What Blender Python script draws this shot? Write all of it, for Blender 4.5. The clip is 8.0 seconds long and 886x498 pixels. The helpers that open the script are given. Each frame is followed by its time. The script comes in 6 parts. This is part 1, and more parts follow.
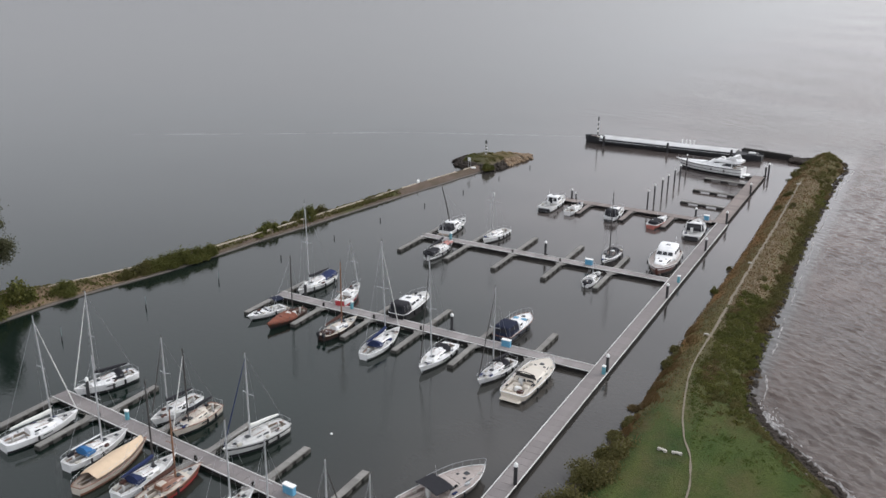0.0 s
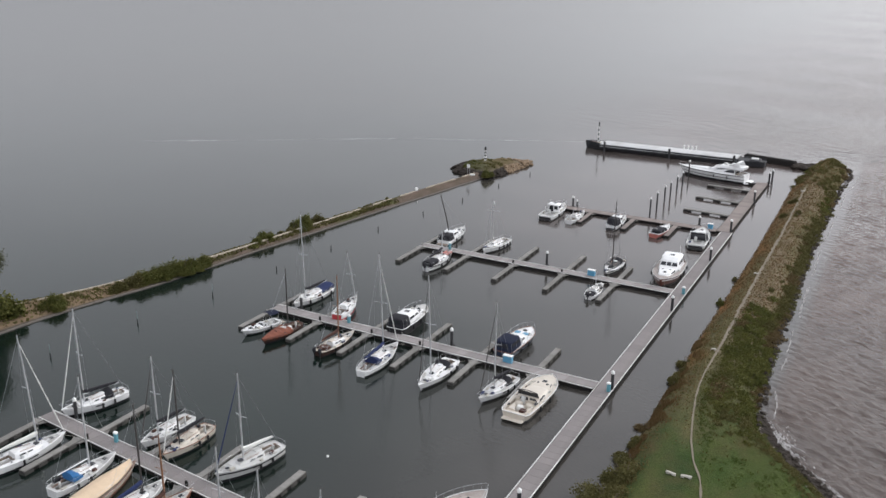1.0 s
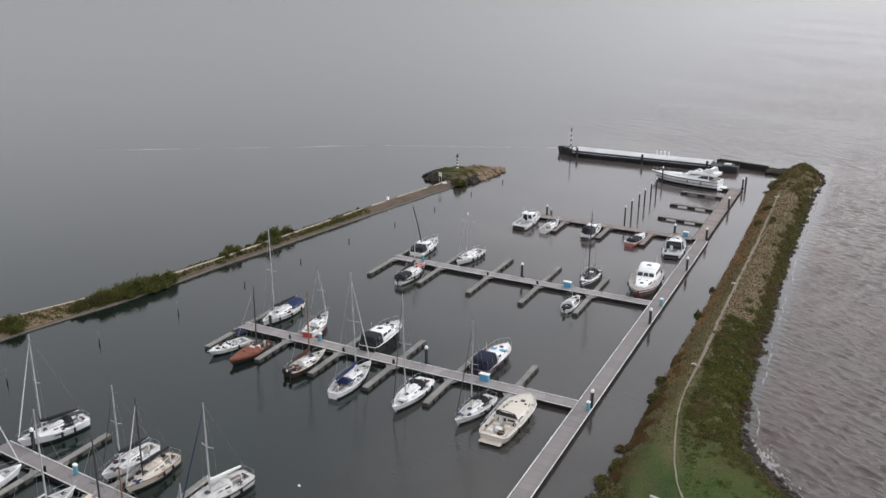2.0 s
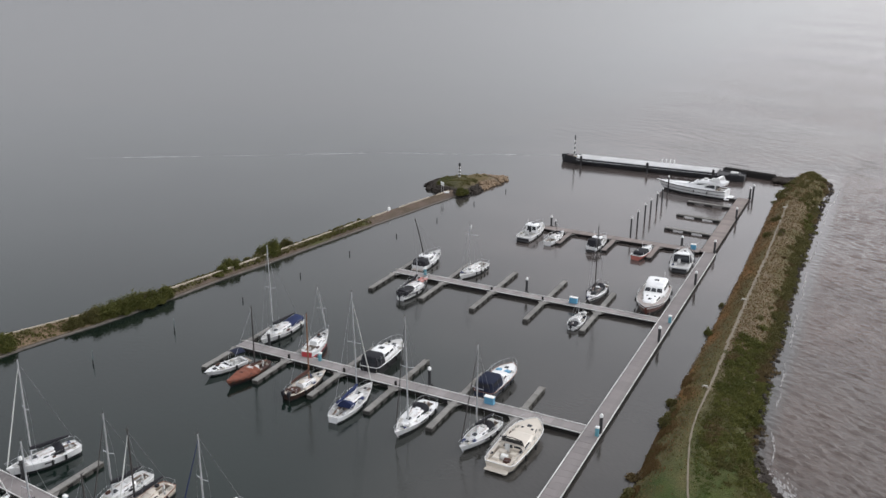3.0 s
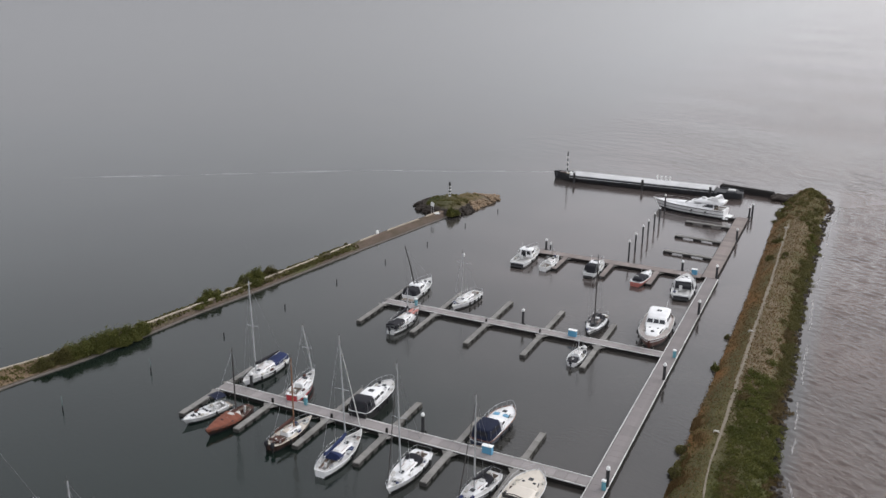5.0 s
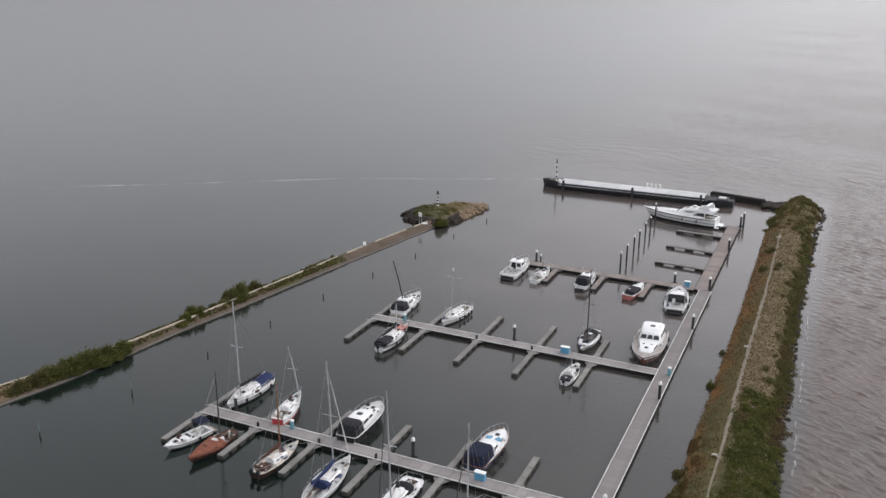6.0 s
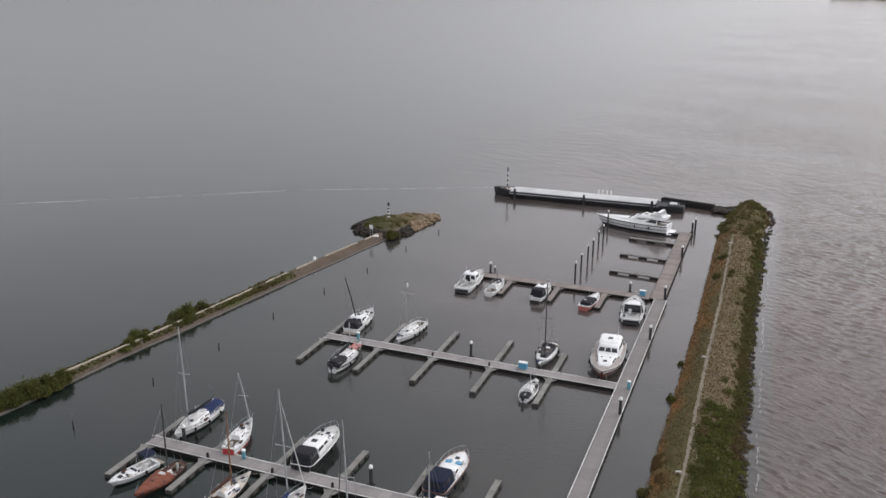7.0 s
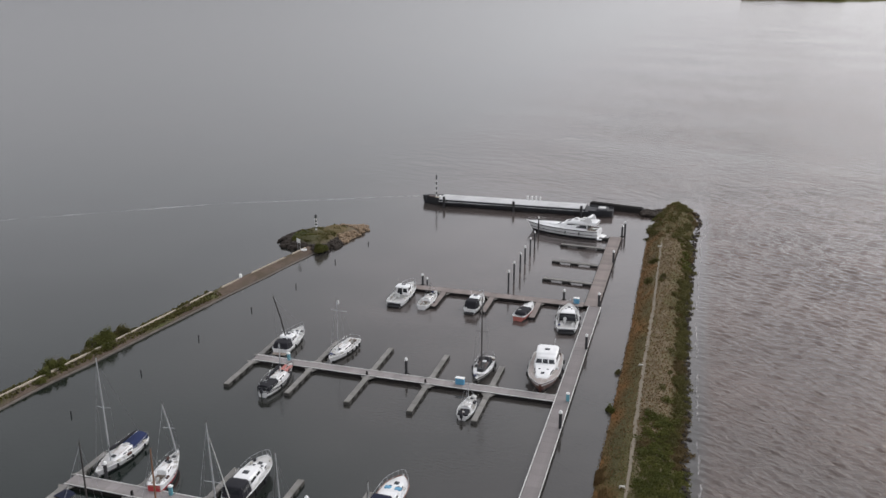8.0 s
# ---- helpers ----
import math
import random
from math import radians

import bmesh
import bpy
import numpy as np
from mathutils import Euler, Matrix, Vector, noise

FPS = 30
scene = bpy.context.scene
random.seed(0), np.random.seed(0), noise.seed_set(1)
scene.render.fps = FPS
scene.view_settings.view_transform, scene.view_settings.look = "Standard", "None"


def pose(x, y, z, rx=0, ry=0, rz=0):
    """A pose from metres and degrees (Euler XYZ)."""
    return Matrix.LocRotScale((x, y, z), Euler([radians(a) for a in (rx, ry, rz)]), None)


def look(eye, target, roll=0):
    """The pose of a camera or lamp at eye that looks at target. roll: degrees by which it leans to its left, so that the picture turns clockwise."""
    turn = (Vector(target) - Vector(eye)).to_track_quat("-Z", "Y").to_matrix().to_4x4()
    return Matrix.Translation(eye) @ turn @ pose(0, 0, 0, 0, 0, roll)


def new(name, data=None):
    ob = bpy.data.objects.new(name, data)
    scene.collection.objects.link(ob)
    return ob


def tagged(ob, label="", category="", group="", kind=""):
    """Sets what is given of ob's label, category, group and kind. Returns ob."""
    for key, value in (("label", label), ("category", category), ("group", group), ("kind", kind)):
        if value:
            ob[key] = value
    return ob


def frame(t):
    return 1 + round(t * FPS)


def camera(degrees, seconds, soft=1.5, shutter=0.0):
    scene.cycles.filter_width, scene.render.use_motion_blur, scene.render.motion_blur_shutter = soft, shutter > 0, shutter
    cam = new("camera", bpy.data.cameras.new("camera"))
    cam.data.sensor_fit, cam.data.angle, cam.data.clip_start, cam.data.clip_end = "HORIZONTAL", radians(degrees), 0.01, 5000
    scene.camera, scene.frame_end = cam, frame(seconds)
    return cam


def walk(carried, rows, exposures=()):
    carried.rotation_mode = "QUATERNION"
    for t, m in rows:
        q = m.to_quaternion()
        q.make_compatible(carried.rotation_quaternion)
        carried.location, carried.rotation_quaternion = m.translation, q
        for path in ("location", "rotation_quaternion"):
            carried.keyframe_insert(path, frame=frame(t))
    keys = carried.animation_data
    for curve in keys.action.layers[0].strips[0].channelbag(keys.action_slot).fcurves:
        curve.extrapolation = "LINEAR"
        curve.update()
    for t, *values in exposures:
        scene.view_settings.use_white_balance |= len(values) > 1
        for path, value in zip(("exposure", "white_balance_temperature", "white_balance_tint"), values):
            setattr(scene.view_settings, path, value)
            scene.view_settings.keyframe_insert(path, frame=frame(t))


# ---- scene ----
cam = camera(52.0, 8.0)
PATH = [
    (0, (29.243, 3.933, 47.415), (28.3591, 5.6098, 46.7771), 0.60),
    (0.5, (28.384, 5.353, 47.508), (27.5012, 7.0316, 46.8732), 0.60),
    (1, (27.513, 6.835, 47.656), (26.6319, 8.5152, 47.0229), 0.50),
    (1.1, (27.325, 7.122, 47.685), (26.4577, 8.8099, 47.0527), 0.50),
    (1.2, (27.138, 7.412, 47.718), (26.2865, 9.1087, 47.0864), 0.50),
    (1.3, (26.948, 7.703, 47.753), (26.1120, 9.4073, 47.1227), 0.50),
    (1.4, (26.759, 7.997, 47.794), (25.9305, 9.7048, 47.1640), 0.50),
    (1.5, (26.569, 8.292, 47.838), (25.7412, 10.0006, 47.2091), 0.50),
    (1.7, (26.197, 8.900, 47.961), (25.3722, 10.6096, 47.3323), 0.49),
    (2.8, (24.057, 12.343, 48.954), (23.2322, 14.0539, 48.3261), 0.51),
    (3, (23.669, 12.968, 49.100), (22.8433, 14.6784, 48.4732), 0.50),
    (3.5, (22.719, 14.620, 49.380), (21.8959, 16.3322, 48.7549), 0.50),
    (3.6, (22.523, 14.929, 49.444), (21.7115, 16.6467, 48.8194), 0.48),
    (3.7, (22.329, 15.244, 49.502), (21.5205, 16.9635, 48.8782), 0.46),
    (3.8, (22.131, 15.571, 49.527), (21.3222, 17.2906, 48.9055), 0.44),
    (4, (21.748, 16.200, 49.656), (20.9379, 17.9202, 49.0359), 0.40),
    (4.2, (21.353, 16.818, 49.762), (20.5444, 18.5397, 49.1432), 0.40),
    (4.5, (20.765, 17.733, 49.944), (19.9540, 19.4539, 49.3270), 0.40),
    (4.7, (20.389, 18.342, 50.116), (19.5791, 20.0633, 49.4998), 0.39),
    (5.8, (18.353, 21.557, 51.361), (17.5820, 23.2967, 50.7453), 0.43),
    (6, (17.990, 22.137, 51.527), (17.2170, 23.8760, 50.9120), 0.40),
    (6.2, (17.622, 22.705, 51.665), (16.8512, 24.4457, 51.0516), 0.40),
    (6.3, (17.433, 22.980, 51.722), (16.6673, 24.7229, 51.1102), 0.40),
    (6.5, (17.074, 23.554, 51.844), (16.3258, 25.3055, 51.2338), 0.40),
    (6.6, (16.890, 23.828, 51.898), (16.1564, 25.5863, 51.2883), 0.36),
    (6.8, (16.530, 24.386, 52.000), (15.8281, 26.1573, 51.3927), 0.28),
    (7, (16.183, 24.959, 52.098), (15.5120, 26.7430, 51.4920), 0.20),
    (7.2, (15.836, 25.535, 52.186), (15.1983, 27.3320, 51.5820), 0.13),
    (7.5, (15.326, 26.407, 52.302), (14.7339, 28.2203, 51.7009), 0.00),
    (7.8, (14.886, 27.366, 52.424), (14.3415, 29.1948, 51.8248), -0.06),
    (8, (14.604, 28.017, 52.497), (14.0828, 29.8529, 51.8987), -0.10),
]
walk(cam, [(t, look(e, g, r)) for t, e, g, r in PATH], [(0, 0.09, 6500, 10), (1.5, 0.08, 6520, 10), (3, 0.02, 6540, 10), (6, -0.02, 6570, 11), (7, -0.09, 6590, 11), (8, -0.18, 6590, 11)])

# ---- world, sun ----
world = bpy.data.worlds.new("overcast")
scene.world = world
world.use_nodes = True
wn, wl = world.node_tree.nodes, world.node_tree.links
wn.clear()
SUN_EL, SUN_AZ = radians(34), radians(36)   # azimuth clockwise from +y
sky = wn.new("ShaderNodeTexSky")
sky.sky_type = "NISHITA"
sky.sun_disc = False
sky.sun_elevation = SUN_EL
sky.sun_rotation = SUN_AZ
sky.air_density, sky.dust_density, sky.ozone_density = 1.0, 4.0, 1.0
grey = wn.new("ShaderNodeHueSaturation")
grey.inputs["Saturation"].default_value = 0.12
bg1 = wn.new("ShaderNodeBackground")
bg1.inputs["Strength"].default_value = 0.066
bg2 = wn.new("ShaderNodeBackground")        # even cloud cover
bg2.inputs["Color"].default_value = (0.925, 0.955, 1.045, 1)
tcw = wn.new("ShaderNodeTexCoord")
sep = wn.new("ShaderNodeSeparateXYZ")
lift = wn.new("ShaderNodeMapRange")         # an overcast sky is brighter overhead
lift.interpolation_type = "SMOOTHSTEP"
lift.inputs["From Max"].default_value = 0.29
lift.inputs["To Min"].default_value, lift.inputs["To Max"].default_value = 0.43, 0.77
wl.new(tcw.outputs["Generated"], sep.inputs[0])
wl.new(sep.outputs["Z"], lift.inputs["Value"])
side = wn.new("ShaderNodeMapRange")         # thinner cloud on the sun's side
side.interpolation_type = "SMOOTHSTEP"
side.inputs["From Min"].default_value, side.inputs["From Max"].default_value = -0.6, 0.25
side.inputs["To Min"].default_value, side.inputs["To Max"].default_value = 0.77, 1.36
both = wn.new("ShaderNodeMath")
both.operation = "MULTIPLY"
wl.new(sep.outputs["X"], side.inputs["Value"])
wl.new(lift.outputs[0], both.inputs[0])
wl.new(side.outputs[0], both.inputs[1])
wl.new(both.outputs[0], bg2.inputs["Strength"])
wsum = wn.new("ShaderNodeAddShader")
wout = wn.new("ShaderNodeOutputWorld")
wl.new(sky.outputs[0], grey.inputs["Color"])
wl.new(grey.outputs[0], bg1.inputs["Color"])
wl.new(bg1.outputs[0], wsum.inputs[0])
wl.new(bg2.outputs[0], wsum.inputs[1])
wl.new(wsum.outputs[0], wout.inputs["Surface"])

sun = new("sun", bpy.data.lights.new("sun", "SUN"))
sun.data.energy = 0.6
sun.data.angle = radians(25)
sun.data.color = (1.0, 0.97, 0.93)
sun.matrix_world = look((math.sin(SUN_AZ) * 100, math.cos(SUN_AZ) * 100, math.tan(SUN_EL) * 100), (0, 0, 0))


# ---- materials ----
def nodes_of(m):
    m.use_nodes = True
    nt = m.node_tree
    return nt.nodes, nt.links, nt.nodes["Principled BSDF"]


def mat(name, col, rough=0.5, metal=0.0, var=0.15, scale=3.0, grain=25.0, bump=0.0, per_object=0.0, coat=0.0, stretch=(1, 1, 1), dirt=0.0, spec=0.5):
    """Paint, wood, canvas, metal: base colour with broad stains, fine grain and relief."""
    m = bpy.data.materials.new(name)
    n, l, p = nodes_of(m)
    tc = n.new("ShaderNodeTexCoord")
    mp = n.new("ShaderNodeMapping")
    mp.inputs["Scale"].default_value = stretch
    l.new(tc.outputs["Object"], mp.inputs["Vector"])
    big = n.new("ShaderNodeTexNoise")
    big.inputs["Scale"].default_value = scale
    big.inputs["Detail"].default_value = 4
    fine = n.new("ShaderNodeTexNoise")
    fine.inputs["Scale"].default_value = grain
    fine.inputs["Detail"].default_value = 3
    l.new(mp.outputs[0], big.inputs["Vector"])
    l.new(mp.outputs[0], fine.inputs["Vector"])
    add = n.new("ShaderNodeMath")
    add.operation = "ADD"
    l.new(big.outputs["Fac"], add.inputs[0])
    l.new(fine.outputs["Fac"], add.inputs[1])
    val = n.new("ShaderNodeMapRange")
    val.inputs["From Min"].default_value, val.inputs["From Max"].default_value = 0.6, 1.4
    val.inputs["To Min"].default_value, val.inputs["To Max"].default_value = 1 - var, 1 + var
    l.new(add.outputs[0], val.inputs["Value"])
    out = val.outputs[0]
    if per_object:
        oi = n.new("ShaderNodeObjectInfo")
        r = n.new("ShaderNodeMapRange")
        r.inputs["To Min"].default_value, r.inputs["To Max"].default_value = 1 - per_object, 1 + per_object
        l.new(oi.outputs["Random"], r.inputs["Value"])
        mul = n.new("ShaderNodeMath")
        mul.operation = "MULTIPLY"
        l.new(out, mul.inputs[0])
        l.new(r.outputs[0], mul.inputs[1])
        out = mul.outputs[0]
    tint = n.new("ShaderNodeVectorMath")
    tint.operation = "SCALE"
    tint.inputs[0].default_value = col
    l.new(out, tint.inputs["Scale"])
    base = tint.outputs[0]
    if dirt:
        st = n.new("ShaderNodeTexNoise")
        st.inputs["Scale"].default_value = scale * 0.6
        st.inputs["Detail"].default_value = 6
        l.new(tc.outputs["Object"], st.inputs["Vector"])
        rr = n.new("ShaderNodeMapRange")
        rr.inputs["From Min"].default_value, rr.inputs["From Max"].default_value = 0.5, 0.75
        rr.inputs["To Max"].default_value = dirt
        l.new(st.outputs["Fac"], rr.inputs["Value"])
        mx = n.new("ShaderNodeMix")
        mx.data_type = "RGBA"
        l.new(rr.outputs[0], mx.inputs[0])
        l.new(base, mx.inputs[6])
        mx.inputs[7].default_value = (0.10, 0.095, 0.075, 1)
        base = mx.outputs[2]
    l.new(base, p.inputs["Base Color"])
    p.inputs["Roughness"].default_value = rough
    p.inputs["Metallic"].default_value = metal
    p.inputs["Coat Weight"].default_value = coat
    p.inputs["Specular IOR Level"].default_value = spec
    if bump:
        b = n.new("ShaderNodeBump")
        b.inputs["Strength"].default_value = 0.6
        b.inputs["Distance"].default_value = bump
        l.new(add.outputs[0], b.inputs["Height"])
        l.new(b.outputs[0], p.inputs["Normal"])
    return m


def leaf_mat(name, a, b, c):
    """Foliage whose leaves differ from one another."""
    m = bpy.data.materials.new(name)
    n, l, p = nodes_of(m)
    g = n.new("ShaderNodeNewGeometry")
    tc = n.new("ShaderNodeTexCoord")
    no = n.new("ShaderNodeTexNoise")
    no.inputs["Scale"].default_value = 0.35
    no.inputs["Detail"].default_value = 3
    l.new(tc.outputs["Object"], no.inputs["Vector"])
    mixed = n.new("ShaderNodeMath")
    mixed.operation = "MULTIPLY_ADD"
    l.new(g.outputs["Random Per Island"], mixed.inputs[0])
    mixed.inputs[1].default_value = 0.55
    shift = n.new("ShaderNodeMapRange")
    shift.inputs["From Min"].default_value, shift.inputs["From Max"].default_value = 0.3, 0.7
    shift.inputs["To Min"].default_value, shift.inputs["To Max"].default_value = 0.0, 0.5
    l.new(no.outputs["Fac"], shift.inputs["Value"])
    l.new(shift.outputs[0], mixed.inputs[2])
    r = n.new("ShaderNodeValToRGB")
    r.color_ramp.elements[0].color = (*a, 1)
    r.color_ramp.elements[1].color = (*c, 1)
    e = r.color_ramp.elements.new(0.5)
    e.color = (*b, 1)
    l.new(mixed.outputs[0], r.inputs["Fac"])
    l.new(r.outputs[0], p.inputs["Base Color"])
    p.inputs["Roughness"].default_value = 0.7
    p.inputs["Specular IOR Level"].default_value = 0.2
    tr = n.new("ShaderNodeBsdfTranslucent")
    l.new(r.outputs[0], tr.inputs["Color"])
    mx = n.new("ShaderNodeMixShader")
    mx.inputs[0].default_value = 0.4
    l.new(p.outputs[0], mx.inputs[1])
    l.new(tr.outputs[0], mx.inputs[2])
    l.new(mx.outputs[0], n["Material Output"].inputs["Surface"])
    return m


def water_mat():
    """Grey-green harbour water, calm inside the moles, brown and choppy on the windward side."""
    m = bpy.data.materials.new("lake_water")
    n, l, p = nodes_of(m)
    tc = n.new("ShaderNodeTexCoord")
    xyz = n.new("ShaderNodeSeparateXYZ")
    l.new(tc.outputs["Object"], xyz.inputs[0])

    def ramp(sock, lo, hi, a=0.0, b=1.0):
        r = n.new("ShaderNodeMapRange")
        r.interpolation_type = "SMOOTHSTEP"
        r.inputs["From Min"].default_value, r.inputs["From Max"].default_value = lo, hi
        r.inputs["To Min"].default_value, r.inputs["To Max"].default_value = a, b
        l.new(sock, r.inputs["Value"])
        return r.outputs[0]

    def mth(op, a, b):
        k = n.new("ShaderNodeMath")
        k.operation = op
        for i, s in enumerate((a, b)):
            if isinstance(s, (int, float)):
                k.inputs[i].default_value = s
            else:
                l.new(s, k.inputs[i])
        return k.outputs[0]

    def tex(scale, detail, stretch, turn, rough=0.5):
        rot = n.new("ShaderNodeMapping")     # turn first, then stretch along the turned axes
        rot.inputs["Rotation"].default_value = (0, 0, radians(turn))
        mp = n.new("ShaderNodeMapping")
        mp.inputs["Scale"].default_value = stretch
        l.new(tc.outputs["Object"], rot.inputs["Vector"])
        l.new(rot.outputs[0], mp.inputs["Vector"])
        t = n.new("ShaderNodeTexNoise")
        t.inputs["Scale"].default_value = scale
        t.inputs["Detail"].default_value = detail
        t.inputs["Roughness"].default_value = rough
        l.new(mp.outputs[0], t.inputs["Vector"])
        return t.outputs["Fac"]

    near_east = ramp(xyz.outputs["X"], 16.8, 19.2)
    far_east = ramp(xyz.outputs["X"], -100, 45, 0.10, 0.9)
    past = ramp(xyz.outputs["Y"], 205, 260)
    # windward = near_east inside, far_east beyond the moles
    wind = mth("ADD", mth("MULTIPLY", near_east, mth("SUBTRACT", 1.0, past)), mth("MULTIPLY", far_east, past))
    gust = tex(0.012, 3, (1, 2.2, 1), 25)
    windy = mth("MULTIPLY", wind, ramp(gust, 0.3, 0.62, 0.7, 1.08))
    col = n.new("ShaderNodeMix")
    col.data_type = "RGBA"
    # nearer windward water kept darker: steeper view's weaker reflection put into the colour
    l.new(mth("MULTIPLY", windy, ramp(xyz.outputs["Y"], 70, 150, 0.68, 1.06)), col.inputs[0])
    sky_sheen = n.new("ShaderNodeMix")           # brighter sky reflection painted into the base colour, eastwards and northwards
    sky_sheen.data_type = "RGBA"
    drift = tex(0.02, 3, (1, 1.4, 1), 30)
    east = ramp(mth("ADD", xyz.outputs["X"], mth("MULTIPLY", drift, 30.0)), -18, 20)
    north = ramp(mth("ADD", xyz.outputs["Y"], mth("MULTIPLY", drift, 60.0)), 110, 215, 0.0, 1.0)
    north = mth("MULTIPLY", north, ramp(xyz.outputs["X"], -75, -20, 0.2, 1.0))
    l.new(mth("MAXIMUM", mth("MULTIPLY", east, 0.5), north), sky_sheen.inputs[0])
    sky_sheen.inputs[6].default_value = (0.0055, 0.0115, 0.009, 1)
    sky_sheen.inputs[7].default_value = (0.079, 0.066, 0.061, 1)
    l.new(sky_sheen.outputs[2], col.inputs[6])
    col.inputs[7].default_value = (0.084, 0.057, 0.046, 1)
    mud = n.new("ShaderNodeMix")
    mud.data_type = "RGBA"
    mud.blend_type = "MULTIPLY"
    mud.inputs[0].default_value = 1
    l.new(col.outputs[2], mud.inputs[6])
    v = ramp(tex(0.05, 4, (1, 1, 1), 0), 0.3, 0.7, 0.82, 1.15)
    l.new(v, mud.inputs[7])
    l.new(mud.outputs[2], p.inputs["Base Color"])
    p.inputs["IOR"].default_value = 1.47
    l.new(ramp(windy, 0, 1, 0.085, 0.14), p.inputs["Roughness"])
    ripple = tex(1.5, 3, (1, 1.6, 1), 20)
    chop = tex(1.25, 5, (0.5, 1.15, 1), 28, 0.6)
    b1 = n.new("ShaderNodeBump")
    b1.inputs["Strength"].default_value = 1.0
    b1.inputs["Distance"].default_value = 0.02
    l.new(ripple, b1.inputs["Height"])
    b2 = n.new("ShaderNodeBump")
    b2.inputs["Strength"].default_value = 1.0
    b2.inputs["Distance"].default_value = 1.0
    swell = tex(0.3, 4, (0.62, 1.1, 1), 28, 0.6)
    rough_sea = mth("ADD", mth("MULTIPLY", chop, ramp(xyz.outputs["Y"], 95, 190, 0.44, 0.2)), mth("MULTIPLY", mth("MULTIPLY", swell, mth("MULTIPLY", past, ramp(xyz.outputs["Y"], 250, 650, 1.0, 0.1))), 0.7))
    l.new(mth("MULTIPLY", rough_sea, windy), b2.inputs["Height"])
    l.new(b1.outputs[0], b2.inputs["Normal"])
    l.new(b2.outputs[0], p.inputs["Normal"])
    return m


def ground_mat():
    """Grass, dry reed and bare soil: the cover's colour from the mesh, with grain and relief."""
    m = bpy.data.materials.new("dike_ground")
    n, l, p = nodes_of(m)
    at = n.new("ShaderNodeAttribute")
    at.attribute_name = "cover"
    tc = n.new("ShaderNodeTexCoord")
    f = n.new("ShaderNodeTexNoise")
    f.inputs["Scale"].default_value = 5
    f.inputs["Detail"].default_value = 6
    f.inputs["Roughness"].default_value = 0.7
    l.new(tc.outputs["Object"], f.inputs["Vector"])
    r = n.new("ShaderNodeMapRange")
    r.inputs["From Min"].default_value, r.inputs["From Max"].default_value = 0.3, 0.7
    r.inputs["To Min"].default_value, r.inputs["To Max"].default_value = 0.6, 1.4
    l.new(f.outputs["Fac"], r.inputs["Value"])
    s = n.new("ShaderNodeVectorMath")
    s.operation = "SCALE"
    l.new(at.outputs["Color"], s.inputs[0])
    l.new(r.outputs[0], s.inputs["Scale"])
    l.new(s.outputs[0], p.inputs["Base Color"])
    p.inputs["Roughness"].default_value = 0.9
    p.inputs["Specular IOR Level"].default_value = 0.2
    b = n.new("ShaderNodeBump")
    b.inputs["Distance"].default_value = 0.15
    l.new(f.outputs["Fac"], b.inputs["Height"])
    l.new(b.outputs[0], p.inputs["Normal"])
    return m


WATER = water_mat()
GROUND = ground_mat()
WHITE = mat("white_gelcoat", (0.74, 0.74, 0.735), 0.3, var=0.07, scale=1.2, coat=0.2, dirt=0.22)
CREAM = mat("cream_gelcoat", (0.57, 0.515, 0.44), 0.35, var=0.07, scale=1.2, coat=0.2, dirt=0.15)
AGED = mat("grimy_gelcoat", (0.33, 0.285, 0.262), 0.55, var=0.22, scale=1.8, dirt=0.45)
DKBROWN = mat("dark_brown_hull", (0.045, 0.022, 0.017), 0.4, var=0.3, dirt=0.3)
GREYW = mat("aged_gelcoat", (0.52, 0.52, 0.505), 0.4, var=0.1, scale=1.5, dirt=0.2)
DECKW = mat("deck_paint", (0.50, 0.495, 0.48), 0.6, var=0.12, scale=2.0, dirt=0.3)
PAD = mat("non_slip_pad", (0.36, 0.355, 0.345), 0.85, var=0.2, scale=3, grain=40, dirt=0.35)
TEAK = mat("teak_deck", (0.25, 0.205, 0.165), 0.7, var=0.25, scale=2, grain=12, stretch=(1, 14, 1), bump=0.004)
VARN = mat("varnished_wood", (0.19, 0.075, 0.04), 0.3, var=0.25, scale=2, grain=10, stretch=(1, 8, 4), coat=0.4)
REDH = mat("red_antifouling", (0.40, 0.038, 0.045), 0.45, var=0.12)
REDL = mat("faded_red_paint", (0.40, 0.13, 0.105), 0.4, var=0.12)
NAVYH = mat("navy_hull_paint", (0.02, 0.028, 0.05), 0.25, var=0.1, coat=0.3)
BLACKH = mat("black_hull_paint", (0.014, 0.014, 0.016), 0.4, var=0.15, spec=0.25)
MAROON = mat("maroon_hull_paint", (0.13, 0.05, 0.038), 0.35, var=0.15, coat=0.2)
NAVYD = mat("dark_navy_canvas", (0.012, 0.016, 0.034), 0.85, var=0.25, scale=2.5, bump=0.03, spec=0.2)
NAVYC = mat("navy_canvas", (0.022, 0.032, 0.085), 0.85, var=0.22, scale=2.5, bump=0.02, spec=0.2)
BLUEC = mat("blue_canvas", (0.035, 0.13, 0.30), 0.85, var=0.2, scale=2.5, bump=0.02, spec=0.2)
BLACKC = mat("black_canvas", (0.022, 0.022, 0.026), 0.85, var=0.2, scale=2.5, bump=0.02, spec=0.2)
BROWNC = mat("brown_canvas", (0.07, 0.035, 0.028), 0.85, var=0.2, scale=2.5, bump=0.02, spec=0.2)
BEIGEC = mat("beige_tarpaulin", (0.60, 0.46, 0.32), 0.8, var=0.1, scale=1.5, bump=0.03)
